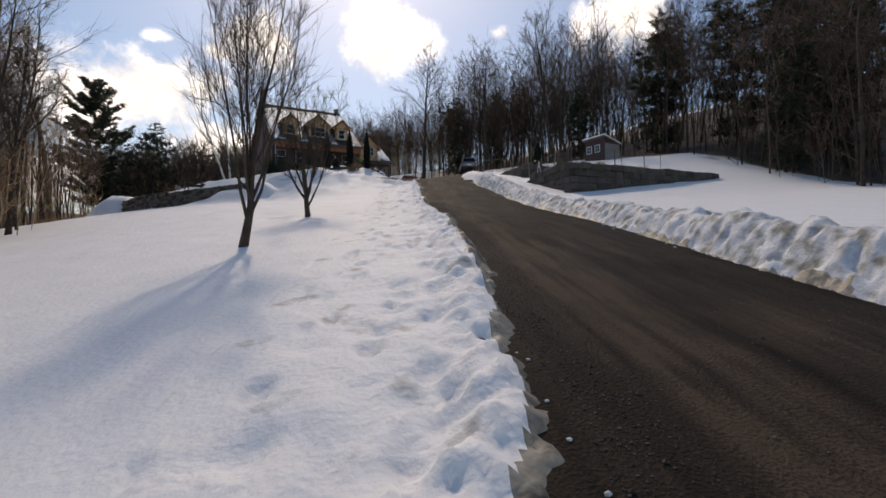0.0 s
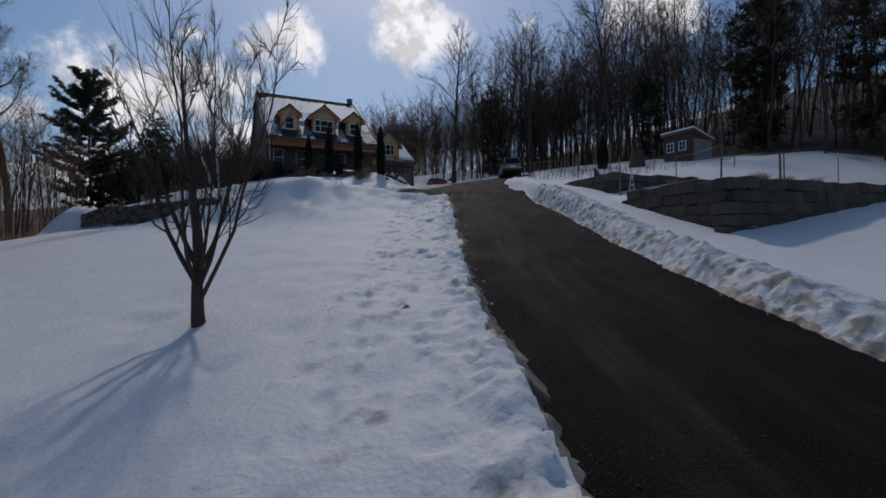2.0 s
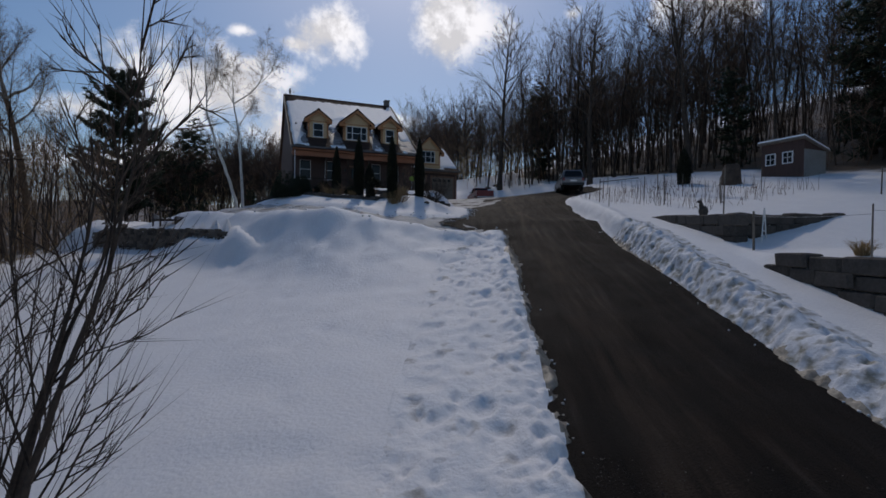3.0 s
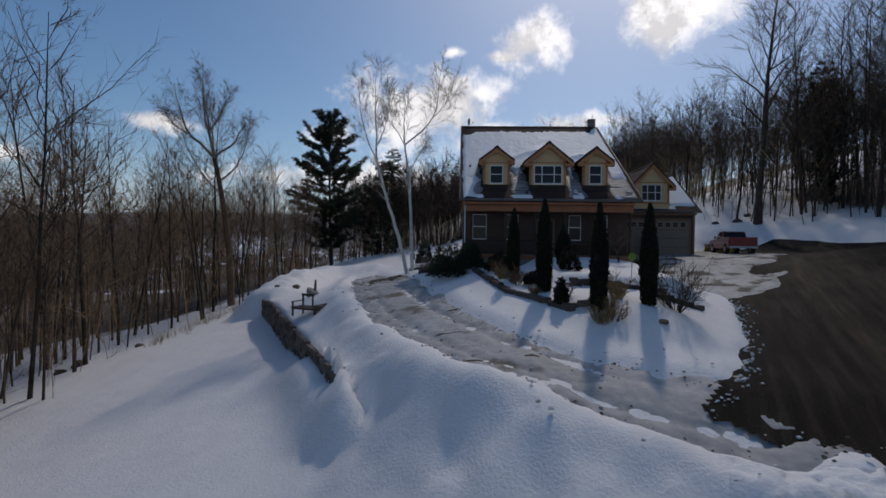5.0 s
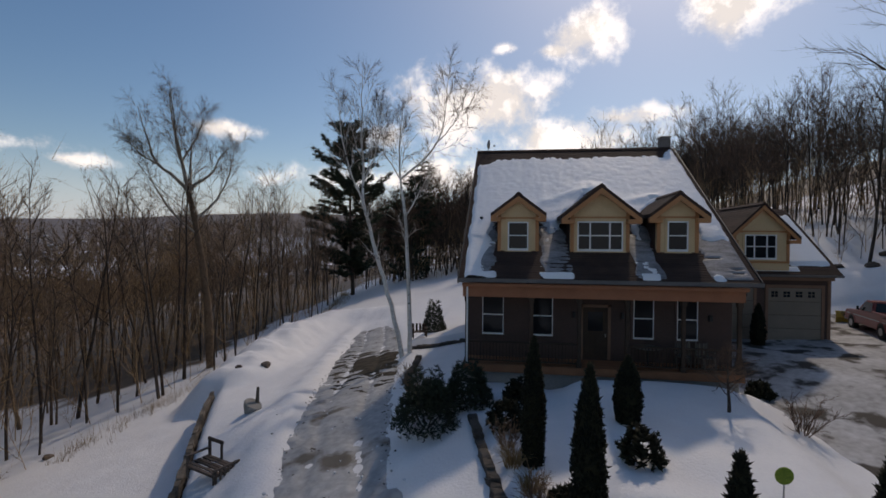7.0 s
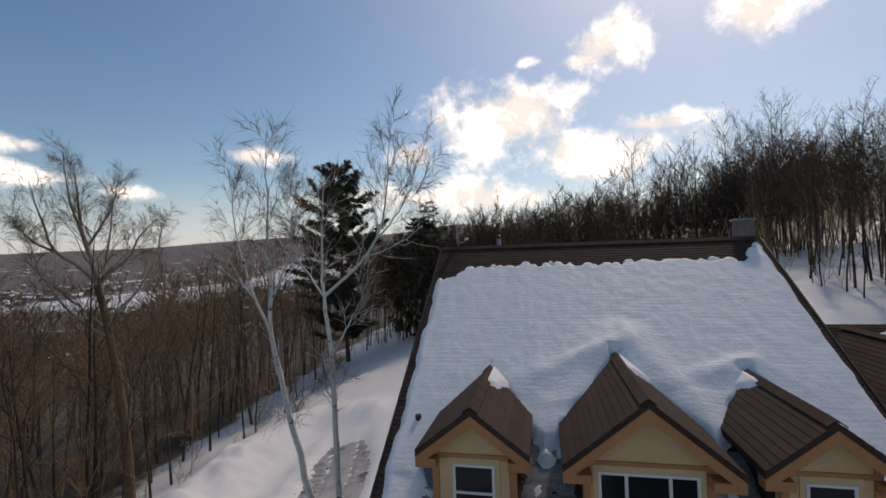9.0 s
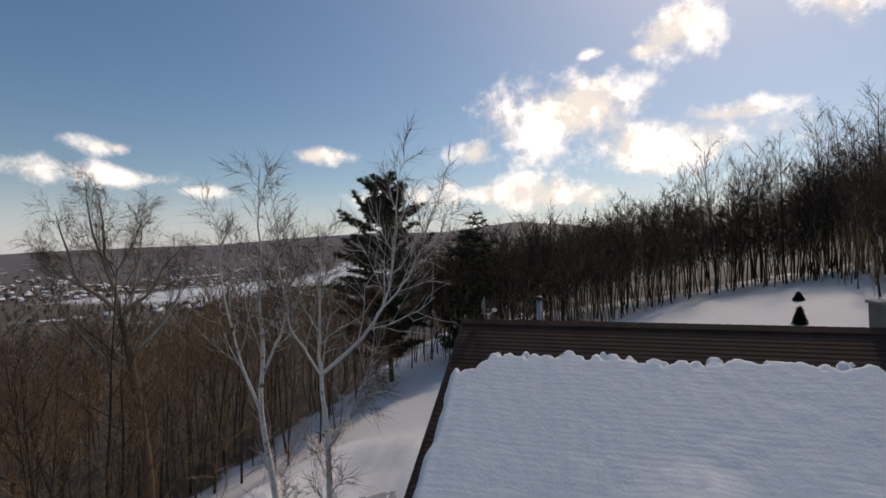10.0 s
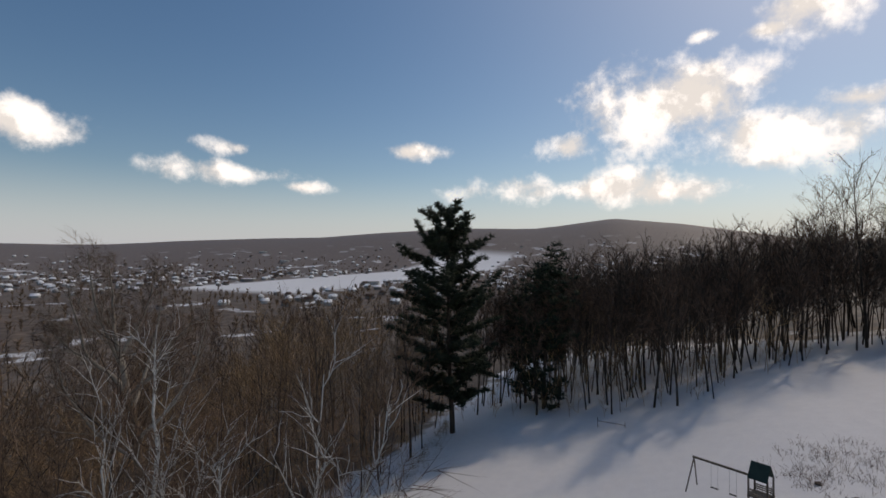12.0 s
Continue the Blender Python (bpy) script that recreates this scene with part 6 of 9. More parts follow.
def gable_dormer(c, w, top, tip, front, wall_front, base, eave, window_box, cols, name="dormer", slope_at=roof_z, pitch_main=PITCH, snow=0.0):
    """A yellow gabled dormer with overhanging brown roof and orange trim. c: its middle; tip: half width of the roof; eave: height of the roof's tips."""
    d = hframe(name, (c, wall_front, base), "ochre gabled dormer with brown roof")
    k = (top - eave) / tip
    zw = top - k * w - 0.12
    back_y = EAVE_Y + (top - EAVE_Z) / PITCH if slope_at is roof_z else wall_front + (top - 15.0) / pitch_main
    bm = bmesh.new()
    prism(bm, [(c - w, base - 0.5), (c + w, base - 0.5), (c + w, zw), (c, top - 0.14), (c - w, zw)], "y", wall_front, wall_front + 0.2)
    hpart("front_wall", bm, YELLOW, "ochre lap siding", d)
    for sgn in (-1, 1):
        x = c + sgn * w
        bm = bmesh.new()
        back_at = wall_front + max(0.3, (zw - slope_at(wall_front)) / pitch_main)
        prism(bm, [(wall_front + 0.2, slope_at(wall_front + 0.2) - 0.3), (back_at + 0.3, slope_at(back_at + 0.3) - 0.3), (back_at + 0.3, zw), (wall_front + 0.2, zw)], "x", x - (0.12 if sgn > 0 else 0), x + (0.12 if sgn < 0 else 0))
        hpart("cheek_wall", bm, SHINGLE, "dark shingled cheek", d)
        # roof slope
        bm = bmesh.new()
        xe = c + sgn * tip
        ye = wall_front + max(0.2, (eave - slope_at(wall_front)) / pitch_main) + 0.3
        th = 0.13
        v = [bm.verts.new(p) for p in ((c, front, top), (xe, front, eave), (xe, ye, eave), (c, back_y + 0.25, top), (c, front, top - th), (xe, front, eave - th), (xe, ye, eave - th), (c, back_y + 0.25, top - th))]
        for f in ((0, 1, 2, 3), (7, 6, 5, 4), (0, 4, 5, 1), (1, 5, 6, 2), (2, 6, 7, 3), (3, 7, 4, 0)):
            bm.faces.new([v[i] for i in f])
        hpart("roof_slope", bm, SHINGLE, "brown shingles", d)
        # courses on the slope
        n_c = max(3, int(math.hypot(tip, top - eave) / 0.16))
        for i in range(n_c):
            f0, f1 = i / n_c, (i + 1.06) / n_c
            xa, za, xb, zb = xe + (c - xe) * f0, eave + (top - eave) * f0, xe + (c - xe) * min(f1, 1), eave + (top - eave) * min(f1, 1)
            ya, yb = ye + (back_y - ye) * f0, ye + (back_y - ye) * min(f1, 1)
            bm = bmesh.new()
            q = [bm.verts.new(p) for p in ((xa, front - 0.01, za + 0.022), (xa, ya, za + 0.022), (xb, yb, zb + 0.006), (xb, front - 0.01, zb + 0.006), (xa, front - 0.01, za), (xa, ya, za), (xb, yb, zb - 0.004), (xb, front - 0.01, zb - 0.004))]
            for f in ((0, 1, 2, 3), (7, 6, 5, 4), (0, 4, 5, 1), (1, 5, 6, 2), (2, 6, 7, 3), (3, 7, 4, 0)):
                bm.faces.new([q[i2] for i2 in f])
            hpart("shingle_course", bm, SHINGLE, "", d)
        # rake trim and corner board
        bm = bmesh.new()
        prism(bm, [(c, top - 0.13), (c, top - 0.36), (xe, eave - 0.34), (xe, eave - 0.11)], "y", front + 0.01, front + 0.06)
        hpart("rake_trim", bm, ORANGE, "orange-tan rake board", d)
        bm = bmesh.new()
        prism(bm, [(c, top - 0.16), (c, top - 0.19), (xe, eave - 0.17), (xe, eave - 0.14)], "y", front + 0.06, wall_front)
        hpart("soffit", bm, ORANGE, "", d)
        x0 = c + sgn * w
        hpart("corner_board", boxes((min(x0, x0 - sgn * 0.14), max(x0, x0 - sgn * 0.14), wall_front - 0.03, wall_front, base - 0.05, zw)), ORANGE, "", d)
        ra, rb = sorted((xe, c + sgn * (w - 0.14)))
        hpart("eave_return", boxes((ra, rb, front + 0.02, wall_front, eave - 0.34, eave - 0.16), bevel=0.01), ORANGE, "", d)
    hpart("head_trim", boxes((c - w + 0.14, c + w - 0.14, wall_front - 0.028, wall_front, window_box[3] + 0.1, window_box[3] + 0.2)), ORANGE, "", d)
    hpart("sill_trim", boxes((c - w, c + w, wall_front - 0.045, wall_front, base - 0.14, base - 0.04)), ORANGE, "", d)
    ridge_caps(d, (house.matrix_basis @ d.matrix_basis).inverted(), c, front + 0.02, top + 0.025, True, back_y - front)
    window(window_box[0], window_box[1], wall_front, window_box[2], window_box[3], cols, trim=YELLOW)
    return d


DORMERS = ((14.05, 0.86, 18.2, 1.15), (17.38, 1.18, 18.5, 1.57), (20.42, 0.80, 18.2, 1.15))
gable_dormer(*DORMERS[0], 58.78, 59.1, 15.8, 17.34, (13.62, 14.48, 15.84, 17.0), (1,))
gable_dormer(*DORMERS[1], 58.68, 59.1, 15.8, 17.25, (16.48, 18.3, 15.84, 17.02), (1, 1.7, 1))
gable_dormer(*DORMERS[2], 58.78, 59.1, 15.8, 17.3, (20.02, 20.82, 15.86, 17.03), (1,))

# garage wing
GEY, GEZ, GRY, GRZ = 64.95, 14.62, 70.2, 18.25
GP = (GRZ - GEZ) / (GRY - GEY)


def garage_z(y):
    return GEZ + GP * (y - GEY)


bm = bmesh.new()
prism(bm, [(65.4, 9.9), (75.2, 9.9), (75.2, 14.6), (GRY, GRZ - 0.25), (65.4, 14.62)], "x", 22.6, 29.8)
hpart("garage_wall", bm, SIDING, "olive-tan garage siding")
bm = bmesh.new()
prism(bm, [(GEY, GEZ - 0.15), (GEY, GEZ), (GRY, GRZ), (75.7, GRZ - GP * (75.7 - GRY)), (75.7, GRZ - 0.18 - GP * (75.7 - GRY)), (GRY, GRZ - 0.2)], "x", 22.62, 30.12)
hpart("garage_roof", bm, SHINGLE, "brown shingle garage roof")
for i in range(int(math.hypot(GRY - GEY, GRZ - GEZ) / COURSE)):
    dd = i * COURSE
    tg = math.atan(GP)
    bm = bmesh.new()
    prism(bm, [(0, -0.004), (0, 0.018), (COURSE * 1.08, 0.003), (COURSE * 1.08, -0.004)], "x", 22.88, 30.1)
    bmesh.ops.transform(bm, matrix=Matrix.Translation((0, GEY + dd * math.cos(tg), GEZ + dd * math.sin(tg))) @ Matrix.Rotation(tg, 4, "X"), verts=bm.verts)
    hpart("shingle_course", bm, SHINGLE)
hpart("garage_gutter", boxes((22.9, 30.14, 64.86, 64.95, 14.48, 14.6), bevel=0.015), GUTTER, "brown-grey metal gutter")
hpart("garage_fascia", boxes((22.6, 29.82, 65.05, 65.39, 14.3, 14.46)), TRIM_BROWN)
hpart("corner_board", boxes((29.68, 29.83, 65.34, 65.4, 10.6, 14.3)), TRIM_BROWN)
for a, b in ((23.75, 26.2), (26.9, 29.4)):
    g = hframe("garage_door", ((a + b) / 2, 65.4, 11.1), "tan panelled garage door with small top panes")
    hpart("door_frame", boxes((a - 0.14, a, 65.33, 65.4, 11.1, 14.05), (b, b + 0.14, 65.33, 65.4, 11.1, 14.05), (a, b, 65.33, 65.4, 13.9, 14.05)), TRIM_BROWN, "", g)
    for k in range(4):
        hpart("door_panel", boxes((a, b, 65.36, 65.4, 11.12 + k * 0.695, 11.8 + k * 0.695), bevel=0.012), GARAGE_TAN, "", g)
    n_p = 4
    for k in range(n_p):
        xa = a + 0.15 + k * (b - a - 0.2) / n_p
        for i in range(2):
            for j in range(2):
                hpart("pane", boxes((xa + i * 0.17, xa + i * 0.17 + 0.14, 65.35, 65.358, 13.42 + j * 0.16, 13.55 + j * 0.16)), GLASSM, "", g)
gable_dormer(26.4, 1.33, 18.22, 1.72, 64.8, 65.1, 15.3, 16.5, (25.62, 27.12, 15.4, 16.62), (1, 1.5, 1), "garage_dormer", garage_z, GP)

# chimney, dish, stove pipe, vents
chim = hframe("chimney", (22.45, 67.9, 21.0), "squat masonry chimney at the ridge")
hpart("chimney_pipe", boxes((22.2, 22.72, 67.6, 68.2, 20.4, 22.2), bevel=0.015), BRICK, "", chim)
hpart("chimney_cap", boxes((22.15, 22.77, 67.55, 68.25, 22.2, 22.28), bevel=0.015), CONCRETE, "", chim)
bm = bmesh.new()
tube(bm, [(12.38, 61.0, 16.8), (12.38, 61.0, 17.32)], [0.075, 0.075], 10)
hpart("roof_vent", bm, DARKM, "black plumbing vent")
pipe = hframe("stove_pipe", (13.7, 70.2, 20.4), "thin metal stove pipe with dark cap")
bm = bmesh.new()
tube(bm, [(13.7, 70.2, 20.2), (13.7, 70.2, 22.0)], [0.085, 0.085], 12)
hpart("flue", bm, STEEL, "", pipe, True)
bm = bmesh.new()
tube(bm, [(13.7, 70.2, 22.0), (13.7, 70.2, 22.04), (13.7, 70.2, 22.12), (13.7, 70.2, 22.16)], [0.11, 0.12, 0.12, 0.05], 12)
hpart("pipe_cap", bm, DARKM, "", pipe)
dish = tagged(empty("satellite_dish", Matrix.Translation((12.25, 67.75, 21.62)) @ Matrix.Rotation(radians(-90), 4, "Z"), "grey satellite dish on a short mast at the ridge", "satellite dish"))
bm = bmesh.new()
tube(bm, [(0, 0.1, -0.15), (0, 0.08, 0.25), (0, 0.02, 0.38)], [0.025, 0.025, 0.025], 8)
part("mast", bm, STEEL, dish, smooth=True)
bm = bmesh.new()
rings = []
for i in range(6):
    r = 0.30 * i / 5
    rings.append([bm.verts.new((r * 0.9 * math.cos(a), -0.02 - 0.10 * (r / 0.3) ** 2 + 0.02, 0.42 + r * math.sin(a))) for a in (2 * math.pi * k / 20 for k in range(20))] if i else [bm.verts.new((0, 0, 0.42))])
for a, b in zip(rings, rings[1:]):
    for k in range(20):
        if len(a) == 1:
            bm.faces.new((a[0], b[k], b[(k + 1) % 20]))
        else:
            bm.faces.new((a[k], b[k], b[(k + 1) % 20], a[(k + 1) % 20]))
bmesh.ops.solidify(bm, geom=bm.faces[:], thickness=0.015)
bmesh.ops.transform(bm, matrix=Matrix.Rotation(radians(200), 4, "Z"), verts=bm.verts)
part("reflector", bm, STEEL, dish, "grey oval reflector", True)
bm = bmesh.new()
tube(bm, [(0, 0.0, 0.2), (0.12, 0.3, 0.18), (0.15, 0.42, 0.3)], [0.012, 0.012, 0.012], 6)
box(bm, 0.1, 0.2, 0.38, 0.5, 0.27, 0.36)
part("feed_arm", bm, WHITE, dish)


# snow on the roofs: a blanket that thins out to nothing at its ragged edges
def roof_blanket(name, x0, x1, y0, y1, surface_z, pitch, thick, label, step=0.08, two=False):
    xs, ys = np.arange(x0, x1, step), np.arange(y0, y1, min(step, 0.05))

    def height(x, y):
        return (surface_z(x, y) if two else surface_z(y)) + (thick(x, y) - 0.05) * math.sqrt(1 + pitch * pitch)
    ob = grid_mesh(name, xs, ys, height, ROOF_SNOW, lambda x, y: thick(x, y) > 0.035)
    return tagged(ob, label, "snow", kind="stuff")


def main_thick(x, y):
    top = 1 - smooth(66.2, 66.42, y + 0.3 * (lumps(x, y, 0.9, 2, 51) - 0.5) - 0.30 * domes(x, y, 0.27, 151) - 0.7 * smooth(21.9, 22.5, x) + 0.6 * (1 - smooth(12.1, 13.2, x)))
    side = smooth(11.78, 12.05, x + 0.2 * (lumps(x, y, 0.6, 2, 53) - 0.5)) * (1 - smooth(22.55, 22.78, x + 0.15 * (lumps(x, y, 0.5, 2, 54) - 0.5)))
    body = 0.17 * np.ones_like(x)
    keep = np.ones_like(x)
    for c, w, t, tip in DORMERS:
        yb = EAVE_Y + (t - EAVE_Z) / PITCH
        # bare wedge over the dormer, open to the eaves below it
        half = np.clip((yb - 0.25 - y) / (yb - 60.9), 0, 1) * (tip + 0.05)
        half = half + (w + 0.04 - half) * (1 - smooth(59.2, 60.2, y))
        inside = np.abs(x - c) - half + 0.5 * (lumps(x, y, 0.5, 3, 57) - 0.5)
        keep = keep * smooth(-0.06, 0.14, np.where(y < yb, inside, 1.0))
    low = smooth(59.4, 60.4, y + 1.6 * (lumps(x, y, 0.8, 3, 59) - 0.5))
    under = np.ones_like(x)
    for c, w, t_, tip_ in DORMERS:
        under = under * np.where(y < 59.3, smooth(w - 0.1, w + 0.1, np.abs(x - c)), 1.0)
    bald = np.exp(-(((x - 12.95) / 0.42) ** 2 + ((y - 58.35) / 0.8) ** 2)) + 0.8 * smooth(21.2, 21.7, x) * (1 - smooth(58.4, 59.6, y))
    thin = smooth(0.55, 0.72, lumps(x * 0.8, y * 1.3, 0.45, 4, 66) - 0.25 * bald + 0.20 * (1 - smooth(57.9, 58.6, y)))
    low = np.maximum(low, 0.5 * thin * under * smooth(57.6, 57.9, y))
    strip = np.exp(-((y - 57.72) / 0.16) ** 2) * smooth(0.35, 0.55, lumps(x, y, 1.1, 2, 61))
    left = (1 - smooth(12.7, 13.05, x)) + 0 * y
    heap = 0.10 * np.exp(-((np.abs(x - 17.5) - 1.9 + 0.55 * (y - 60.6)) / 0.5) ** 2) * smooth(60, 61, y) * (1 - smooth(63.4, 64.2, y))
    t = (body * np.maximum(np.maximum(low, 0.85 * strip), 0.8 * left * (1 - np.minimum(bald, 1))) * keep + heap * keep)
    drift = 0.085 * np.exp(-((y - 63.0 - 0.38 * (x - 17.2)) / 0.28) ** 2) * smooth(14.2, 16.2, x) * (1 - smooth(17.6, 18.1, x)) + 0.065 * np.exp(-((y - 62.6 - 0.28 * (x - 20.4)) / 0.25) ** 2) * smooth(18.4, 19.6, x) * (1 - smooth(20.6, 21.2, x))
    rows = 0.006 * np.sin(2 * math.pi * y / 0.125 + 5 * lumps(x, y, 1.2, 2, 64)) * lumps(x, y, 0.5, 2, 65) * 2 + 0.03 * (lumps(x, y * 0.15, 0.45, 2, 67) - 0.5)
    return (t + drift * keep) * top * side + (0.03 * (lumps(x, y, 0.25, 2, 63) - 0.5) + rows) * top * side * smooth(0.03, 0.12, t)


roof_blanket("roof_snow", RX0 + 0.02, RX1 - 0.02, EAVE_Y + 0.02, 67.2, roof_z, PITCH, main_thick, "melting snow blanket on the front roof slope", 0.06)


def sleet_thick(x, y):
    """Thin wet snow that clings between the courses of the lower roof."""
    out = smooth(11.85, 12.1, x) * (1 - smooth(22.5, 22.75, x)) * (1 - smooth(60.2, 61.2, y)) * smooth(57.58, 57.7, y)
    for c, w, t_, tip_ in DORMERS:
        out = out * smooth(w - 0.05, w + 0.22, np.abs(x - c) + 0.35 * (lumps(x, y, 0.5, 2, 71) - 0.5))
    return 0.064 * out * smooth(0.24, 0.36, lumps(x, y, 0.7, 3, 73) + 0.1 * np.sin(2 * math.pi * y / 0.2))


sleet = grid_mesh("thin_roof_snow", np.arange(RX0 + 0.02, RX1 - 0.02, 0.06), np.arange(EAVE_Y + 0.02, 61.4, 0.05), lambda x, y: roof_z(y) + (sleet_thick(x, y) - 0.035) * math.sqrt(1 + PITCH * PITCH), SLEET, lambda x, y: sleet_thick(x, y) > 0.03)
tagged(sleet, "thin grey wet snow over the lower shingles", "snow", kind="stuff")


def dormer_patch(k, side, y0, y1, reach, seed):
    """Snow left lying on one slope of a dormer's roof."""
    c, w, top_z, tip = DORMERS[k]
    eave = (17.34, 17.25, 17.3)[k]
    fall = (top_z - eave) / tip

    def under(x, y):
        return top_z + 0.03 - fall * np.abs(x - c)

    def thick(x, y):
        a = np.abs(x - c) - reach * smooth(y0, y1, y) + 0.5 * (lumps(x, y, 0.45, 3, seed) - 0.5)
        return 0.12 * (1 - smooth(-0.15, 0.1, a)) * smooth(y0 - 0.1, y0 + 0.3, y) * smooth(0.03, 0.12, (x - c) * side)
    x0, x1 = sorted((c + side * 0.02, c + side * (tip - 0.03)))
    roof_blanket("dormer_snow", x0, x1, y0 - 0.2, y1 + 0.5, under, fall, thick, "rounded snow patch left on the dormer roof", 0.05, True)


dormer_patch(0, 1, 60.6, 62.3, 0.75, 161)
dormer_patch(1, 1, 60.9, 62.7, 0.9, 163)
dormer_patch(2, -1, 61.3, 62.3, 0.5, 167)


def garage_thick(x, y):
    d = np.abs(x - 26.4) - np.clip((70.0 - y) / 4.9, 0, 1) * 1.8 + 0.5 * (lumps(x, y, 0.5, 3, 71) - 0.5)
    side = (1 - smooth(29.82, 30.04, x)) * smooth(22.95, 23.2, x + 0.4 * (lumps(x, y, 0.6, 2, 72) - 0.5))
    top = 1 - smooth(69.5, 69.9, y + 0.6 * (lumps(x, y, 0.7, 2, 73) - 0.5))
    right = smooth(27.2, 27.6, x)
    west = (1 - smooth(23.6, 24.0, x)) * smooth(66.0, 67.0, y)
    low = smooth(65.35, 65.8, y + 0.5 * (lumps(x, y, 0.7, 3, 74) - 0.5))
    front = np.exp(-((y - 65.3) / 0.22) ** 2) * (np.abs(x - 26.4) < 1.9)
    return 0.16 * np.maximum(np.maximum(right * low, west * 0.8) * smooth(-0.1, 0.15, d), 0.7 * front) * side * top


roof_blanket("garage_roof_snow", 22.9, 30.08, GEY + 0.02, 70.1, garage_z, GP, garage_thick, "snow left on the garage roof")


def rear_z(y):
    return 21.2 - (y - 68.2) * (21.2 - 18.72) / (76.5 - 68.2)


def rear_thick(x, y):
    edge = smooth(13.0, 13.4, x) * (1 - smooth(21.9, 22.2, x)) * smooth(69.6, 70.3, y + 0.8 * (lumps(x, y, 1.0, 2, 81) - 0.5)) * (1 - smooth(75.9, 76.3, y))
    gaps = smooth(0.34, 0.46, lumps(x, y * 0.25, 0.9, 3, 83))
    return 0.15 * edge * gaps


roof_blanket("rear_roof_snow", 12.9, 22.25, 69.2, 76.45, rear_z, -0.3, rear_thick, "patches of snow on the rear shed roof", 0.12)


# porch things
def porch_table(x, y):
    ob = empty("porch_table", Matrix.Translation((x, y, 11.22)), "small round grey table on the porch deck", "table")
    bm = bmesh.new()
    tube(bm, [(0, 0, 0.70), (0, 0, 0.715), (0, 0, 0.74)], [0.5, 0.52, 0.52], 24)
    part("tabletop", bm, WOOD, ob)
    bm = bmesh.new()
    tube(bm, [(0, 0, 0.03), (0, 0, 0.70)], [0.045, 0.045], 8)
    part("pedestal", bm, DARKM, ob)
    for k in range(3):
        a = k * 2.1
        bm = bmesh.new()
        tube(bm, [(0, 0, 0.06), (0.32 * math.cos(a), 0.32 * math.sin(a), 0.02)], [0.03, 0.02], 6)
        part("foot", bm, DARKM, ob)


porch_table(19.25, 58.75)


def porch_chair(x, y, turn):
    ob = empty("porch_chair", Matrix.Translation((x, y, 11.22)) @ Matrix.Rotation(turn, 4, "Z"), "pale slatted wooden chair on the porch deck", "chair", "porch chairs")
    for sx in (-0.25, 0.25):
        for sy in (-0.24, 0.24):
            part("leg", boxes((sx - 0.025, sx + 0.025, sy - 0.025, sy + 0.025, 0, 0.42 if sy < 0 else 0.95), bevel=0.006), WOOD, ob)
        part("armrest", boxes((sx - 0.04, sx + 0.04, -0.28, 0.26, 0.62, 0.65), bevel=0.006), WOOD, ob)
    part("seat", boxes((-0.27, 0.27, -0.26, 0.26, 0.40, 0.44), bevel=0.008), WOOD, ob)
    for k in range(5):
        part("back_slat", boxes((-0.2 + k * 0.09, -0.14 + k * 0.09, 0.23, 0.25, 0.45, 0.93), bevel=0.004), WOOD, ob)


porch_chair(21.4, 58.7, 0.3)
porch_chair(20.6, 58.8, -0.2)
for x in (18.35, 16.4, 21.75):
    ob = empty("wall_lantern", Matrix.Translation((x, HY0 - 0.14, 13.0)), "small black wall lantern beside the porch windows", "lamp", "porch lanterns")
    part("housing", boxes((-0.06, 0.06, -0.06, 0.06, 0, 0.22), bevel=0.015), DARKM, ob)
    part("backplate", boxes((-0.05, 0.05, 0.07, 0.14, 0.02, 0.24), (-0.015, 0.015, 0.05, 0.08, 0.15, 0.18)), DARKM, ob)
# ---- walls of stone ----
def rough_block(seed, lx, ly, lz, rough=0.12):
    """A hewn or field stone: a box with knocked-off corners and uneven faces."""
    rr = random.Random(seed)
    bm = bmesh.new()
    bmesh.ops.create_cube(bm, size=1.0)
    bmesh.ops.bevel(bm, geom=bm.edges[:], offset=0.10, segments=1, affect="EDGES")
    for v in bm.verts:
        v.co += Vector([rr.uniform(-rough, rough) for _ in range(3)])
        v.co.x *= lx
        v.co.y *= ly
        v.co.z *= lz
    me = bpy.data.meshes.new("stone")
    bm.to_mesh(me)
    bm.free()
    return me


FIELD = [rough_block(200 + i, 1.0, 1.0, 1.0, 0.12) for i in range(10)]
for me in FIELD:
    me.materials.append(STONE)
BEDSTONE = [rough_block(240 + i, 1.0, 1.0, 1.0, 0.14) for i in range(8)]
for me in BEDSTONE:
    me.materials.append(BLOCK)
BLOCKS = [rough_block(220 + i, 1.0, 1.0, 1.0, 0.035) for i in range(6)]
for me in BLOCKS:
    me.materials.append(BLOCK)


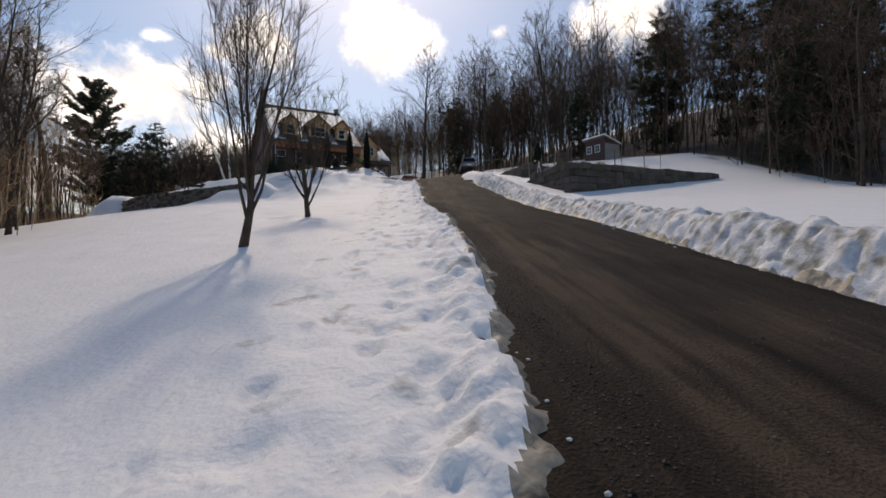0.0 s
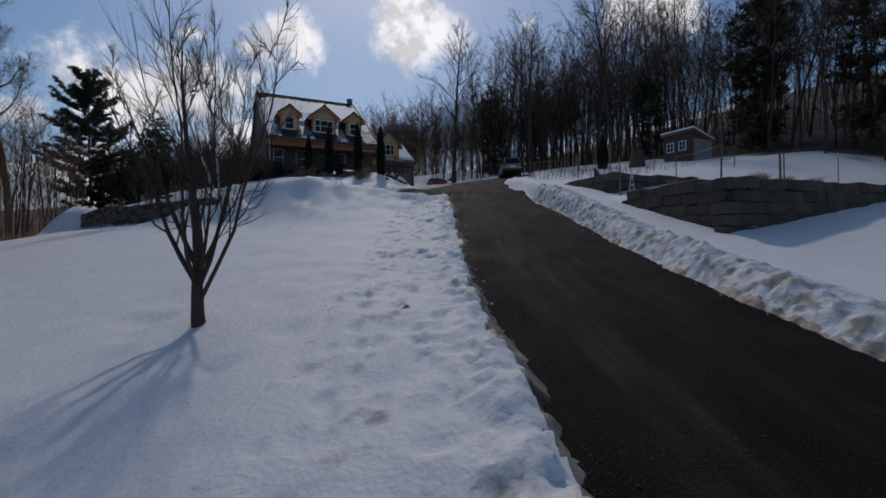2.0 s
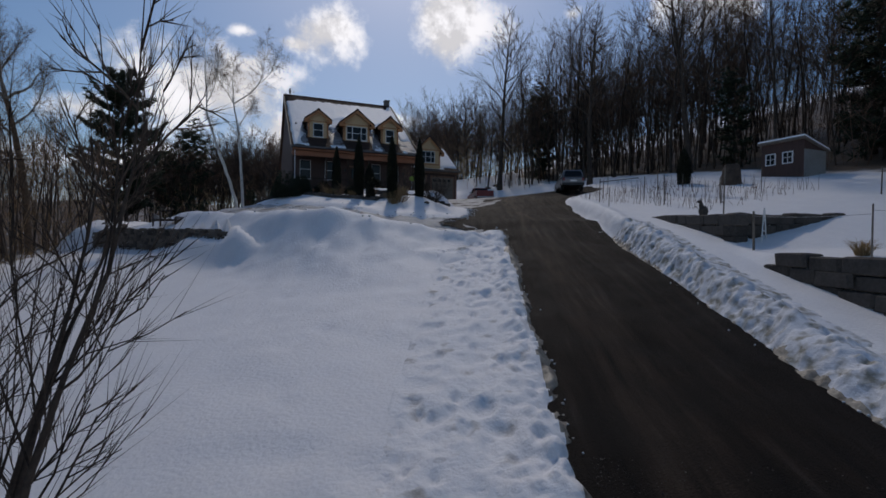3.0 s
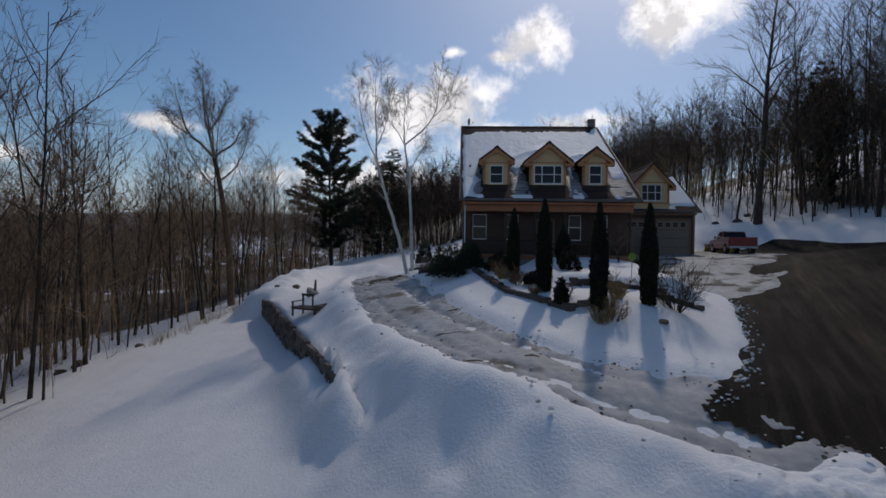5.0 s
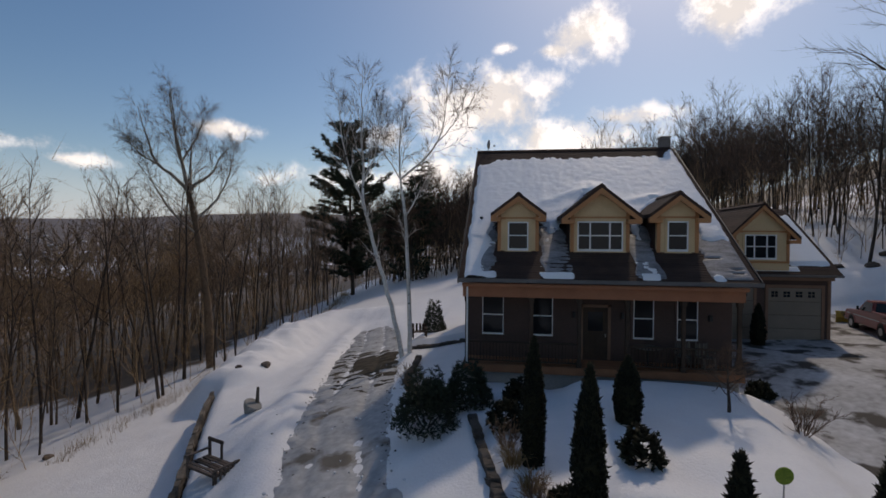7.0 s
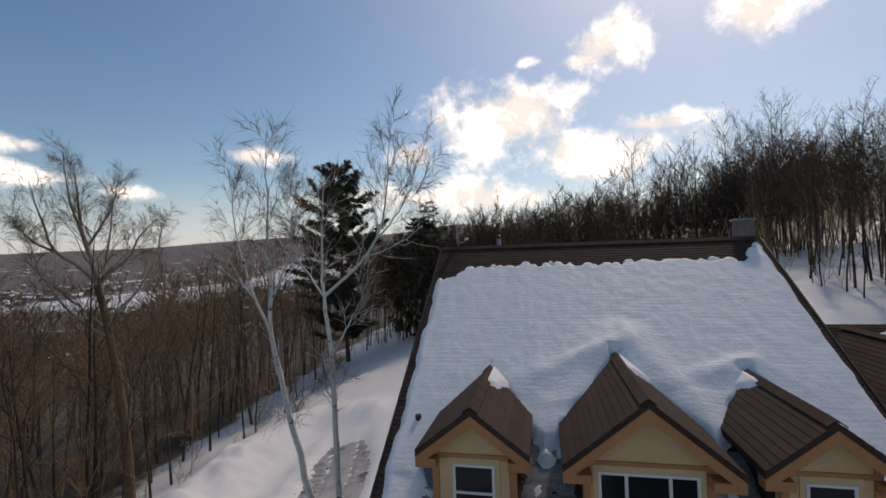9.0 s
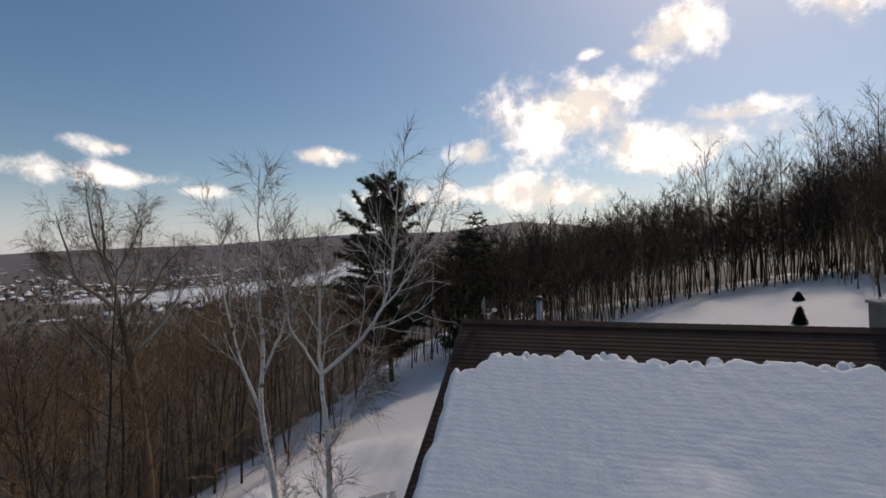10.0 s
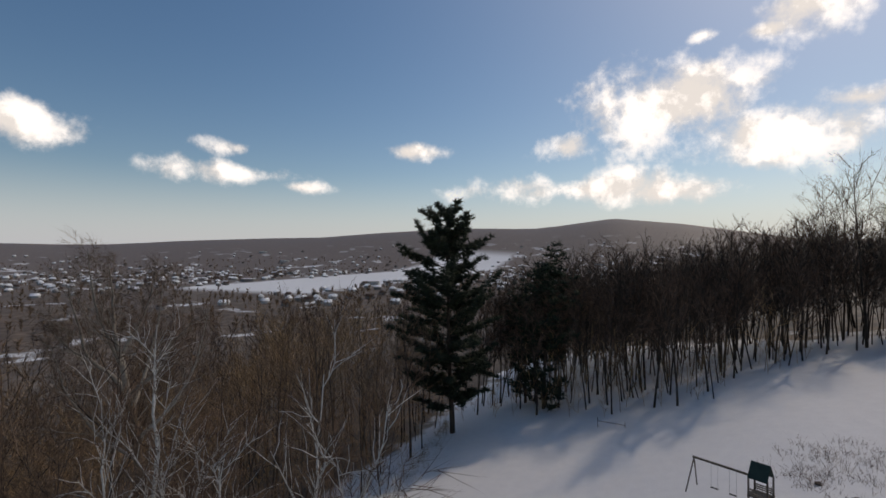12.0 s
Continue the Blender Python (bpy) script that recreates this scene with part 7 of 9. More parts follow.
def lay_wall(parent, a, b, top_at, foot_at, meshes, length, height, depth, rnd, name):
    """Courses of stones from a to b; top_at and foot_at give heights along the run."""
    ax, ay = a
    bx, by = b
    run = math.hypot(bx - ax, by - ay)
    turn = math.atan2(by - ay, bx - ax)
    for row in range(12):
        w = -rnd.uniform(0, length[0])
        while w < run:
            ln, ht = rnd.uniform(*length), height * rnd.uniform(0.88, 1.1)
            mid = min(max(w + ln / 2, 0.02), run - 0.02)
            t = mid / run
            x, y = ax + (bx - ax) * t, ay + (by - ay) * t
            top, foot = top_at(t), foot_at(t)
            z = top - (row + 0.5) * height
            if z + height * 0.6 > foot and w + ln * 0.6 > 0 and w + ln * 0.4 < run:
                ob = new(name, rnd.choice(meshes))
                ob.parent = parent
                dz = rnd.uniform(-0.05, 0.05) if row == 0 else 0
                ob.matrix_basis = parent.matrix_basis.inverted() @ Matrix.Translation((x, y, z + dz)) @ Matrix.Rotation(turn + rnd.uniform(-0.04, 0.04), 4, "Z") @ Matrix.Rotation(rnd.choice((0, math.pi)), 4, "X") @ Matrix.Diagonal((ln * 1.04, depth * rnd.uniform(0.9, 1.15), ht * 1.04, 1))
            w += ln


rnd = random.Random(5)
stone_wall = empty("stone_wall", Matrix.Translation((WALL_A.x, WALL_A.y, 7.0)), "dry-laid grey fieldstone terrace wall with bare top", "stone wall", kind="structure")
wn_x, wn_y = WALL_DIR.y, -WALL_DIR.x          # towards the terrace


def wall_top(t):
    x, y = WALL_A.x + (WALL_B.x - WALL_A.x) * t, WALL_A.y + (WALL_B.y - WALL_A.y) * t
    return float(land(np.array(x + wn_x * 0.5), np.array(y + wn_y * 0.5))) - 0.02


def wall_foot(t):
    x, y = WALL_A.x + (WALL_B.x - WALL_A.x) * t, WALL_A.y + (WALL_B.y - WALL_A.y) * t
    return float(land(np.array(x - wn_x * 0.8), np.array(y - wn_y * 0.8))) - 0.1


lay_wall(stone_wall, (WALL_A.x + WALL_DIR.x * 1.3 - wn_x * 0.12, WALL_A.y + WALL_DIR.y * 1.3 - wn_y * 0.12), (WALL_B.x - wn_x * 0.12, WALL_B.y - wn_y * 0.12), wall_top, wall_foot, FIELD, (0.3, 0.8), 0.21, 0.2, rnd, "stone")
for i, ((tx, ty), (cx, cy), (ex, ey), top) in enumerate((RET_1, RET_2)):
    rw = empty("retaining_wall", Matrix.Translation((cx, cy, top - 1.0)), "weathered brown block retaining wall with snow on top", "retaining wall", kind="structure")
    for (ax, ay), (bx, by) in (((tx, ty), (cx, cy)), ((cx, cy), (ex, ey))):
        def top_at(t, ax=ax, ay=ay, bx=bx, by=by):
            x, y = ax + (bx - ax) * t, ay + (by - ay) * t
            return top + 0.035 * (x - cx) + 0.03 * (y - cy) + 0.04

        def foot_at(t, ax=ax, ay=ay, bx=bx, by=by):
            x, y = ax + (bx - ax) * t, ay + (by - ay) * t
            return float(slope(np.array(x), np.array(y))) - 0.35
        lay_wall(rw, (ax, ay), (bx, by), top_at, foot_at, BLOCKS, (0.7, 1.25), 0.42, 0.55, rnd, "block")
# low stone edging round the garden bed
edging = empty("bed_edging", Matrix.Translation((14.16, 48.74, 9.2)), "low curved stone edging round the snowy flower bed", "stone edging", kind="structure")
for a, b in (((12.58, 54.09), (13.12, 51.78)), ((13.12, 51.78), (13.88, 48.81)), ((13.88, 48.81), (15.75, 45.89)), ((15.75, 45.89), (16.84, 45.85)), ((16.61, 49.01), (18.58, 48.86)), ((18.58, 48.86), (20.36, 47.9)), ((19.5, 46.9), (21.2, 47.2)), ((8.9, 63.6), (9.2, 59.2)), ((9.2, 59.2), (10.4, 56.4)), ((7.75, 66.72), (11.9, 66.68))):
    def top_at(t, a=a, b=b):
        return gz(a[0] + (b[0] - a[0]) * t, a[1] + (b[1] - a[1]) * t) + 0.17

    def foot_at(t, a=a, b=b):
        return gz(a[0] + (b[0] - a[0]) * t, a[1] + (b[1] - a[1]) * t) - 0.1
    lay_wall(edging, a, b, top_at, foot_at, BEDSTONE, (0.22, 0.65), 0.21, 0.27, rnd, "stone")


# ---- planting round the house ----
def arborvitae(seed, h, r):
    """A narrow column of upright sprays round a dark heart."""
    rng = np.random.default_rng(seed)
    trunk, leaf = Geo(), Geo()
    trunk.tube([(0, 0, -0.2), (0, 0, h * 0.3), (0, 0, h * 0.9)], [0.07, 0.06, 0.02], 6)
    prof = lambda f: r * (0.82 + 0.6 * f if f < 0.3 else 1.0 * (1 - ((f - 0.3) / 0.7) ** 2.3) + 0.02)
    zs = np.linspace(0.02, 0.97, 9)
    leaf.tube([(0, 0, z * h) for z in zs], [0.8 * prof(z) for z in zs], 10)
    for i in range(int(1700 * h / 4)):
        f = rng.uniform(0.0, 1.0)
        a = rng.uniform(0, 6.3)
        rad = prof(f) * rng.uniform(0.78, 1.02)
        spikes(leaf, rng, (rad * math.cos(a), rad * math.sin(a), f * h * 0.97), 3, 0.12, 0.03, 1.8, 1.0)
    return trunk, leaf


def evergreen_shrub(seed, r, h, flat=0.6, count=260, length=0.22, width=0.035, cone=0.0):
    rng = np.random.default_rng(seed)
    trunk, leaf = Geo(), Geo()
    for k in range(6):
        w = k * 1.05
        trunk.tube(bend(rng, (0, 0, -0.1), (math.cos(w) * 0.7, math.sin(w) * 0.7, 0.8), r * 0.9, 3, 0.2, 0.1), [0.035, 0.025, 0.015, 0.008], 4)
    for i in range(count):
        d = rng.normal(0, 1, 3)
        d /= np.linalg.norm(d)
        d[2] = abs(d[2])
        q = d * np.array([r, r, h]) * rng.uniform(0.45, 1.0) ** 0.5 * rng.uniform(0.85, 1.1)
        if cone:
            q[2] = h * (1 - math.sqrt(rng.uniform(0, 1)))
            q[:2] = d[:2] / np.hypot(d[0], d[1]) * r * rng.uniform(0.6, 1.05) * (1 - cone * q[2] / h)
        spikes(leaf, rng, q + np.array([0, 0, 0.06]), 6, length, width, 0.5, 0.8)
    return trunk, leaf


def twig_shrub(seed, r, h, stems=9):
    rng = np.random.default_rng(seed)
    trunk, crown = Geo(), Geo()
    for k in range(stems):
        w = 2 * math.pi * k / stems + rng.uniform(-0.3, 0.3)
        out = rng.uniform(0.25, 1.0)
        stem = bend(rng, (0.08 * math.cos(w), 0.08 * math.sin(w), -0.1), (math.cos(w) * out * r / h, math.sin(w) * out * r / h, 1.0), h * rng.uniform(0.7, 1.1), 4, 0.3, 0.14)
        trunk.tube(stem, [0.022, 0.017, 0.012, 0.008, 0.004], 4)
        for j in range(9):
            sp, sd = cut_line(stem, rng.uniform(0.2, 0.98))
            sub = bend(rng, sp, side_way(rng, sd, rng.uniform(25, 60), rng.uniform(0, 6.3)), h * rng.uniform(0.2, 0.4), 2, 0.3, 0.15)
            crown.tube(sub, [0.008, 0.006, 0.004], 3)
            for m in range(5):
                tp, td = cut_line(sub, rng.uniform(0.1, 1.0))
                crown.tube([tp, tp + side_way(rng, td, rng.uniform(14.87, 48.83), rng.uniform(0, 6.3)) * h * rng.uniform(0.07, 0.16)], [0.005, 0], 3, point=True)
    return trunk, crown


def grass_clump(seed, r, h, count=150):
    rng = np.random.default_rng(seed)
    g = Geo()
    for i in range(count):
        a, q = rng.uniform(0, 6.3), rng.uniform(0, 0.35) * r
        lean = rng.uniform(0.2, 1.1) * r
        ln = h * rng.uniform(0.6, 1.1)
        p0 = np.array([q * math.cos(a), q * math.sin(a), -0.05])
        g.tube([p0, p0 + np.array([lean * 0.4 * math.cos(a), lean * 0.4 * math.sin(a), ln * 0.7]), p0 + np.array([lean * math.cos(a), lean * math.sin(a), ln * rng.uniform(0.75, 1.0)])], [0.008, 0.006, 0], 3, point=True)
    return g


for i, (x, y, h, r) in enumerate(((14.4, 51.5, 3.5, 0.31), (15.3, 48.1, 4.0, 0.34), (16.8, 45.4, 3.95, 0.32), (18.62, 45.5, 3.75, 0.31), (17.2, 53.2, 2.0, 0.4))):
    tree_thing("arborvitae", (x, y), arborvitae(300 + i, h, r), BARK, ARBOR, "narrow dark green arborvitae column in the snowy bed" if i < 4 else "short dark green arborvitae cone before the porch", "arborvitae", "arborvitae in the bed", sink=0.05)
tree_thing("arborvitae", (25.9, 64.2), arborvitae(307, 2.3, 0.32), BARK, ARBOR, "thin dark evergreen between the garage doors", "arborvitae", sink=0.05)
tree_thing("arborvitae", (41.0, 45.2), arborvitae(308, 3.0, 0.55), BARK, ARBOR, "lone dark arborvitae beside the garden shed", "arborvitae", sink=0.05)
for i, (x, y, r, h) in enumerate(((11.08, 53.92, 1.15, 1.75), (12.31, 55.3, 0.95, 1.35), (8.6, 70.6, 0.85, 1.9), (10.98, 55.58, 0.7, 0.8))):
    tree_thing("spruce_shrub", (x, y), evergreen_shrub(320 + i, r, h * 1.15, count=1500, length=0.13, width=0.013, cone=0.62), BARK, NEEDLES, "shaggy dark evergreen shrub beside the porch", "shrub", "shrubs by the porch", sink=0.05)
for i, (x, y, r, h) in enumerate(((13.67, 53.39, 0.6, 0.85), (14.04, 55.42, 0.5, 0.8), (17.03, 51.08, 0.55, 0.9), (15.64, 46.29, 0.28, 0.95), (15.03, 49.59, 0.4, 0.5), (23.12, 58.17, 0.5, 0.6))):
    tree_thing("rhododendron", (x, y), evergreen_shrub(330 + i, r, h, count=220, length=0.15, width=0.035), BARK, ARBOR, "small drooping dark-leaved shrub in the bed", "shrub", "small bed shrubs", sink=0.03)
tree_thing("bare_bush", (19.75, 45.75), twig_shrub(341, 2.2, 1.9, 26), BARK, BARK, "spreading bare brown bush in the snow", "bush", sink=0.03)
tree_thing("bare_bush", (22.87, 54.94), twig_shrub(343, 1.0, 1.3, 12), TWIG, TWIG, "twiggy bare bush by the porch steps", "bush", sink=0.03)
tree_thing("dwarf_tree", (20.43, 54.31), bare_tree(350, 2.3, 0.06, 0.35, 16, 7, 6, 0.02, 1, (45, 85), 6, 0.7, 0.62, 0.05), BARK, TWIG, "small round-headed bare ornamental tree", sink=0.03)
for i, (x, y, r, h) in enumerate(((16.73, 44.67, 0.75, 0.8), (17.13, 45.27, 0.55, 0.7), (13.86, 51.45, 0.6, 0.7), (14.31, 50.35, 0.5, 0.6), (17.69, 46.17, 0.5, 0.7), (18.11, 48.08, 0.5, 0.6), (14.89, 48.01, 0.4, 0.5), (25.0, 25.0, 0.4, 0.6), (25.6, 24.2, 0.4, 0.5), (26.2, 22.2, 0.5, 0.6), (28.4, 22.4, 0.4, 0.5), (31.0, 22.6, 0.4, 0.5))):
    ob = empty("grass_clump", Matrix.Translation((x, y, gz(x, y) - 0.03)), "dry tan ornamental grass poking through snow", "grass", "dry grass clumps")
    new("tuft", grass_clump(360 + i, r, h).mesh("tuft", BRUSH)).parent = ob
for i, (x, y, r, h) in enumerate(((14.45, 49.75, 0.6, 0.85), (13.7, 52.2, 0.55, 0.9), (15.95, 46.9, 0.45, 0.7), (17.55, 47.2, 0.7, 1.0), (18.0, 46.75, 0.55, 0.8), (17.2, 44.6, 0.5, 0.75), (9.5, 58.6, 0.6, 1.0), (9.9, 57.3, 0.6, 0.9))):
    tree_thing("twig_bush", (x, y), twig_shrub(390 + i, r, h, 11), TWIG, RUST_TWIG, "small bare red-brown bush at the bed's stone edge", "bush", "bare bushes in the bed", sink=0.03)
# dead brush along the lawn's western edge and the yard
rng = np.random.default_rng(77)
gg = Geo()
for i in range(420):
    y = rng.uniform(60, 112)
    x = float(left_edge(y)) + rng.uniform(0.0, 2.2) * rng.uniform(0, 1)
    z = gz(x, y)
    for k in range(5):
        p0 = np.array([x + rng.normal(0, 0.2), y + rng.normal(0, 0.2), z - 0.05])
        gg.tube([p0, p0 + np.array([rng.normal(0, 0.18), rng.normal(0, 0.18), rng.uniform(0.4, 1.1)])], [0.01, 0], 3, point=True)
tagged(new("edge_grass", gg.mesh("edge_grass", BRUSH)), "dry tan weeds along the edge of the woods", "weeds", kind="stuff")
gg = Geo()
for i in range(330):
    cx_, cy_, cr_ = ((22.4, 101.0, 1.6), (25.5, 100.2, 1.8), (21.6, 98.0, 1.2), (28.2, 98.5, 1.4), (25.6, 91.2, 0.6))[i % 5]
    x, y = cx_ + rng.normal(0, cr_), cy_ + rng.normal(0, cr_)
    z = gz(x, y)
    for k in range(5):
        p0 = np.array([x + rng.normal(0, 0.25), y + rng.normal(0, 0.25), z - 0.05])
        gg.tube([p0, p0 + np.array([rng.normal(0, 0.25), rng.normal(0, 0.25), rng.uniform(0.2, 0.7)])], [0.012, 0], 3, point=True)
tagged(new("yard_weeds", gg.mesh("yard_weeds", TWIG)), "dead brown weeds among rocks in the back yard", "weeds", kind="stuff")


def boulder(x, y, lx, ly, lz, seed, label="grey boulder half buried in snow", category="boulder", group="boulders", turn=0.0, lift=0.0):
    rr = random.Random(seed)
    bm = bmesh.new()
    bmesh.ops.create_icosphere(bm, subdivisions=2, radius=0.5)
    for v in bm.verts:
        n = noise.noise(v.co * 2.6 + Vector((seed, 0, 0))) * 0.5 + rr.uniform(-0.05, 0.05)
        v.co *= 1 + n
        v.co.x *= lx
        v.co.y *= ly
        v.co.z *= lz
    ob = from_bm("boulder", bm, ROCK)
    ob.matrix_basis = Matrix.Translation((x, y, gz(x, y) + 0.12 * lz + lift)) @ Matrix.Rotation(turn, 4, "Z")
    return tagged(ob, label, category, group)


for i, (x, y, a, b, c) in enumerate(((-12.6, 57.6, 1.1, 0.9, 0.8), (-12.9, 56.5, 0.8, 0.8, 0.6), (-11.0, 61.0, 0.7, 0.6, 0.5), (28.4, 95.1, 1.9, 1.1, 1.0), (30.0, 94.6, 1.8, 1.1, 1.1), (31.6, 94.4, 1.6, 1.1, 1.2), (24.9, 91.9, 1.1, 0.8, 0.8), (25.9, 92.0, 1.3, 0.6, 0.5), (27.5, 99.0, 1.3, 1.0, 1.1), (27.6, 91.5, 0.7, 0.5, 0.4), (24.1, 94.7, 1.0, 0.6, 0.5), (24.0, 89.3, 0.8, 0.6, 0.7),
                                      (23.0, 95.8, 0.7, 0.5, 0.4), (21.5, 97.5, 0.6, 0.5, 0.4), (-2.0, 67.6, 0.8, 0.7, 0.6), (-3.1, 66.3, 0.5, 0.4, 0.35), (18.69, 44.35, 0.45, 0.35, 0.25), (40.5, 78.5, 1.2, 1.0, 0.8), (43.0, 81.0, 0.9, 0.8, 0.7), (38.8, 79.5, 0.8, 0.7, 0.6))):
    boulder(x, y, 0.85 * a, 0.85 * b, 0.75 * c, i + 1, "brown rock half buried in snow", turn=i * 1.3)
for i, (x, y) in enumerate(((32.4, 104.4), (36.0, 115.7))):
    tree_thing("dwarf_spruce", (x, y), evergreen_shrub(380 + i, 0.55 if i == 0 else 0.5, 1.6 if i == 0 else 0.95, count=700, length=0.24, width=0.02, cone=0.85), BARK, ARBOR, "small dark spruce alone in the snowy yard", "spruce", "small spruces", sink=0.05)


# ---- the bench and things on the terrace ----
def garden_bench(x, y, turn):
    """Broken bench: slatted seat, one end of the back still standing, an end frame with upright slats."""
    ob = empty("garden_bench", Matrix.Translation((x, y, gz(x, y) - 0.05)) @ Matrix.Rotation(turn, 4, "Z"), "weathered broken grey wooden garden bench in snow", "bench")
    for sx in (-0.75, 0.75):
        for sy in (-0.42, 0.42):
            part("leg", boxes((sx - 0.045, sx + 0.045, sy - 0.045, sy + 0.045, 0, 0.66 if sx > 0 else (0.78 if sy < 0 else 1.12)), bevel=0.01), BENCHWOOD, ob)
        part("side_rail", boxes((sx - 0.03, sx + 0.03, -0.38, 0.38, 0.36, 0.46), bevel=0.006), BENCHWOOD, ob)
    part("armrest", boxes((-0.81, -0.69, -0.5, 0.46, 0.76, 0.81), bevel=0.01), BENCHWOOD, ob)
    for sy in (-0.44, 0.44):
        part("seat_rail", boxes((-0.72, 0.72, sy - 0.025, sy + 0.025, 0.38, 0.46), bevel=0.006), BENCHWOOD, ob)
    for k in range(6):
        gap = 0.165 * k + (0.02 if k in (2, 4) else 0.0)
        part("seat_slat", boxes((-0.86, 0.84 - 0.05 * (k % 2), -0.5 + gap, -0.38 + gap, 0.46, 0.50), bevel=0.006), BENCHWOOD, ob)
    part("back_post", boxes((-0.12, -0.04, 0.40, 0.47, 0.46, 1.1), bevel=0.01), BENCHWOOD, ob)
    part("top_rail", boxes((-0.84, 0.02, 0.39, 0.46, 1.04, 1.16), bevel=0.01), BENCHWOOD, ob)
    part("end_rail", boxes((0.80, 0.86, -0.5, 0.5, 0.62, 0.69), bevel=0.008), BENCHWOOD, ob)
    part("end_foot", boxes((0.80, 0.86, -0.5, 0.5, 0.05, 0.11), bevel=0.008), BENCHWOOD, ob)
    for k in range(6):
        part("end_slat", boxes((0.81, 0.85, -0.44 + k * 0.165, -0.38 + k * 0.165, 0.11, 0.62)), BENCHWOOD, ob)
    return ob


garden_bench(3.45, 53.95, radians(-22))
ob = empty("planter_urn", Matrix.Translation((1.9, 58.9, gz(1.9, 58.9) - 0.05)), "dark round planter tipped in the snow", "planter")
bm = bmesh.new()
tube(bm, [(0, 0, 0), (0, 0, 0.08), (0, 0, 0.34), (0, 0, 0.5), (0, 0, 0.54)], [0.2, 0.24, 0.38, 0.42, 0.40], 14)
bmesh.ops.rotate(bm, cent=(0, 0, 0), matrix=Matrix.Rotation(0.5, 3, "Y"), verts=bm.verts)
part("bowl", bm, CONCRETE, ob)
bm = bmesh.new()
tube(bm, [(0.28, 0.25, -0.1), (0.30, 0.26, 0.5), (0.33, 0.27, 1.15)], [0.10, 0.09, 0.06], 7)
part("stake", bm, WOOD, ob, "thick weathered stake")
ob = empty("garden_chair", Matrix.Translation((8.1, 67.9, gz(8.1, 67.9) - 0.03)) @ Matrix.Rotation(0.35, 4, "Z"), "dark low slatted garden chair on the raised bed", "chair")
for sx in (-0.42, 0.42):
    for sy in (-0.3, 0.3):
        part("leg", boxes((sx - 0.04, sx + 0.04, sy - 0.04, sy + 0.04, 0, 0.6 if sy < 0 else 0.85), bevel=0.008), PORCH, ob)
    part("armrest", boxes((sx - 0.06, sx + 0.06, -0.38, 0.36, 0.6, 0.65), bevel=0.008), PORCH, ob)
for k in range(4):
    part("seat_slat", boxes((-0.42, 0.42, -0.32 + k * 0.16, -0.2 + k * 0.16, 0.38, 0.42), bevel=0.006), PORCH, ob)
    part("back_slat", boxes((-0.40 + k * 0.22, -0.28 + k * 0.22, 0.28, 0.32, 0.42, 0.86), bevel=0.006), PORCH, ob)


# round reflector on a stick
ob = empty("garden_marker", Matrix.Translation((19.35, 49.3, gz(19.35, 49.3) - 0.05)), "round yellow-green marker disc on a thin stick", "marker")
bm = bmesh.new()
tube(bm, [(0, 0, 0), (0.02, 0, 0.75)], [0.018, 0.016], 6)
part("stick", bm, STEEL, ob)
bm = bmesh.new()
tube(bm, [(0.02, -0.02, 0.92), (0.02, 0.0, 0.92), (0.02, 0.02, 0.92)], [0.17, 0.185, 0.17], 20)
MARKER = surface("yellow_green_marker", (0.12, 0.20, 0.02), (0.34, 0.42, 0.05), 9.0, (0.4, 0.6), 4, 0.1, 0.01)
part("disc", bm, MARKER, ob)


# ---- the kitchen garden east of the drive ----
def post(x, y, h, thick=0.05, lean=0.0, label="thin weathered wooden fence post"):
    bm = bmesh.new()
    tube(bm, [(0, 0, -0.3), (lean * 0.5, 0, h * 0.5), (lean, 0, h)], [thick, thick * 0.95, thick * 0.85], 6)
    ob = from_bm("fence_post", bm, WOOD)
    ob.matrix_basis = Matrix.Translation((x, y, gz(x, y)))
    return tagged(ob, label, "post", "garden fence posts")


POSTS_AT = ((34.4, 46.4, 2.2), (32.5, 40.8, 1.7), (31.4, 38.1, 1.9), (35.0, 40.0, 1.6), (27.9, 31.6, 2.3), (25.3, 28.4, 1.5), (24.2, 24.4, 1.6), (23.0, 21.7, 1.6), (27.6, 22.2, 1.4), (33.0, 22.6, 1.5), (30.4, 42.6, 1.7), (33.4, 36.0, 1.6), (37.5, 36.5, 1.7), (39.5, 31.5, 1.6), (37.0, 27.0, 1.6), (29.3, 40.4, 1.3), (31.9, 44.0, 1.4), (36.5, 43.5, 1.5))
for i, (x, y, h) in enumerate(POSTS_AT):
    post(x, y, h * 0.92, 0.024 + 0.01 * (i % 3), 0.06 * math.sin(i * 2.1))
for (a, b, h) in (((30.4, 42.6), (33.4, 42.2), 1.35), ((25.3, 28.4), (24.2, 24.4), 1.2), ((24.2, 24.4), (23.0, 21.7), 1.3)):
    bm = bmesh.new()
    za, zb = gz(*a) + h, gz(*b) + h
    n_seg = 6
    pts = [(a[0] + (b[0] - a[0]) * k / n_seg, a[1] + (b[1] - a[1]) * k / n_seg, za + (zb - za) * k / n_seg - (0.06 if h < 1.34 else 0.0) * math.sin(math.pi * k / n_seg)) for k in range(n_seg + 1)]
    tube(bm, pts, [0.03 if h > 1.34 else 0.006] * (n_seg + 1), 5)
    tagged(from_bm("fence_rail" if h > 1.34 else "fence_wire", bm, WOOD if h > 1.34 else STEEL), "thin rail between garden posts" if h > 1.34 else "slack wire strung between garden posts", "fence", "garden fence rails")

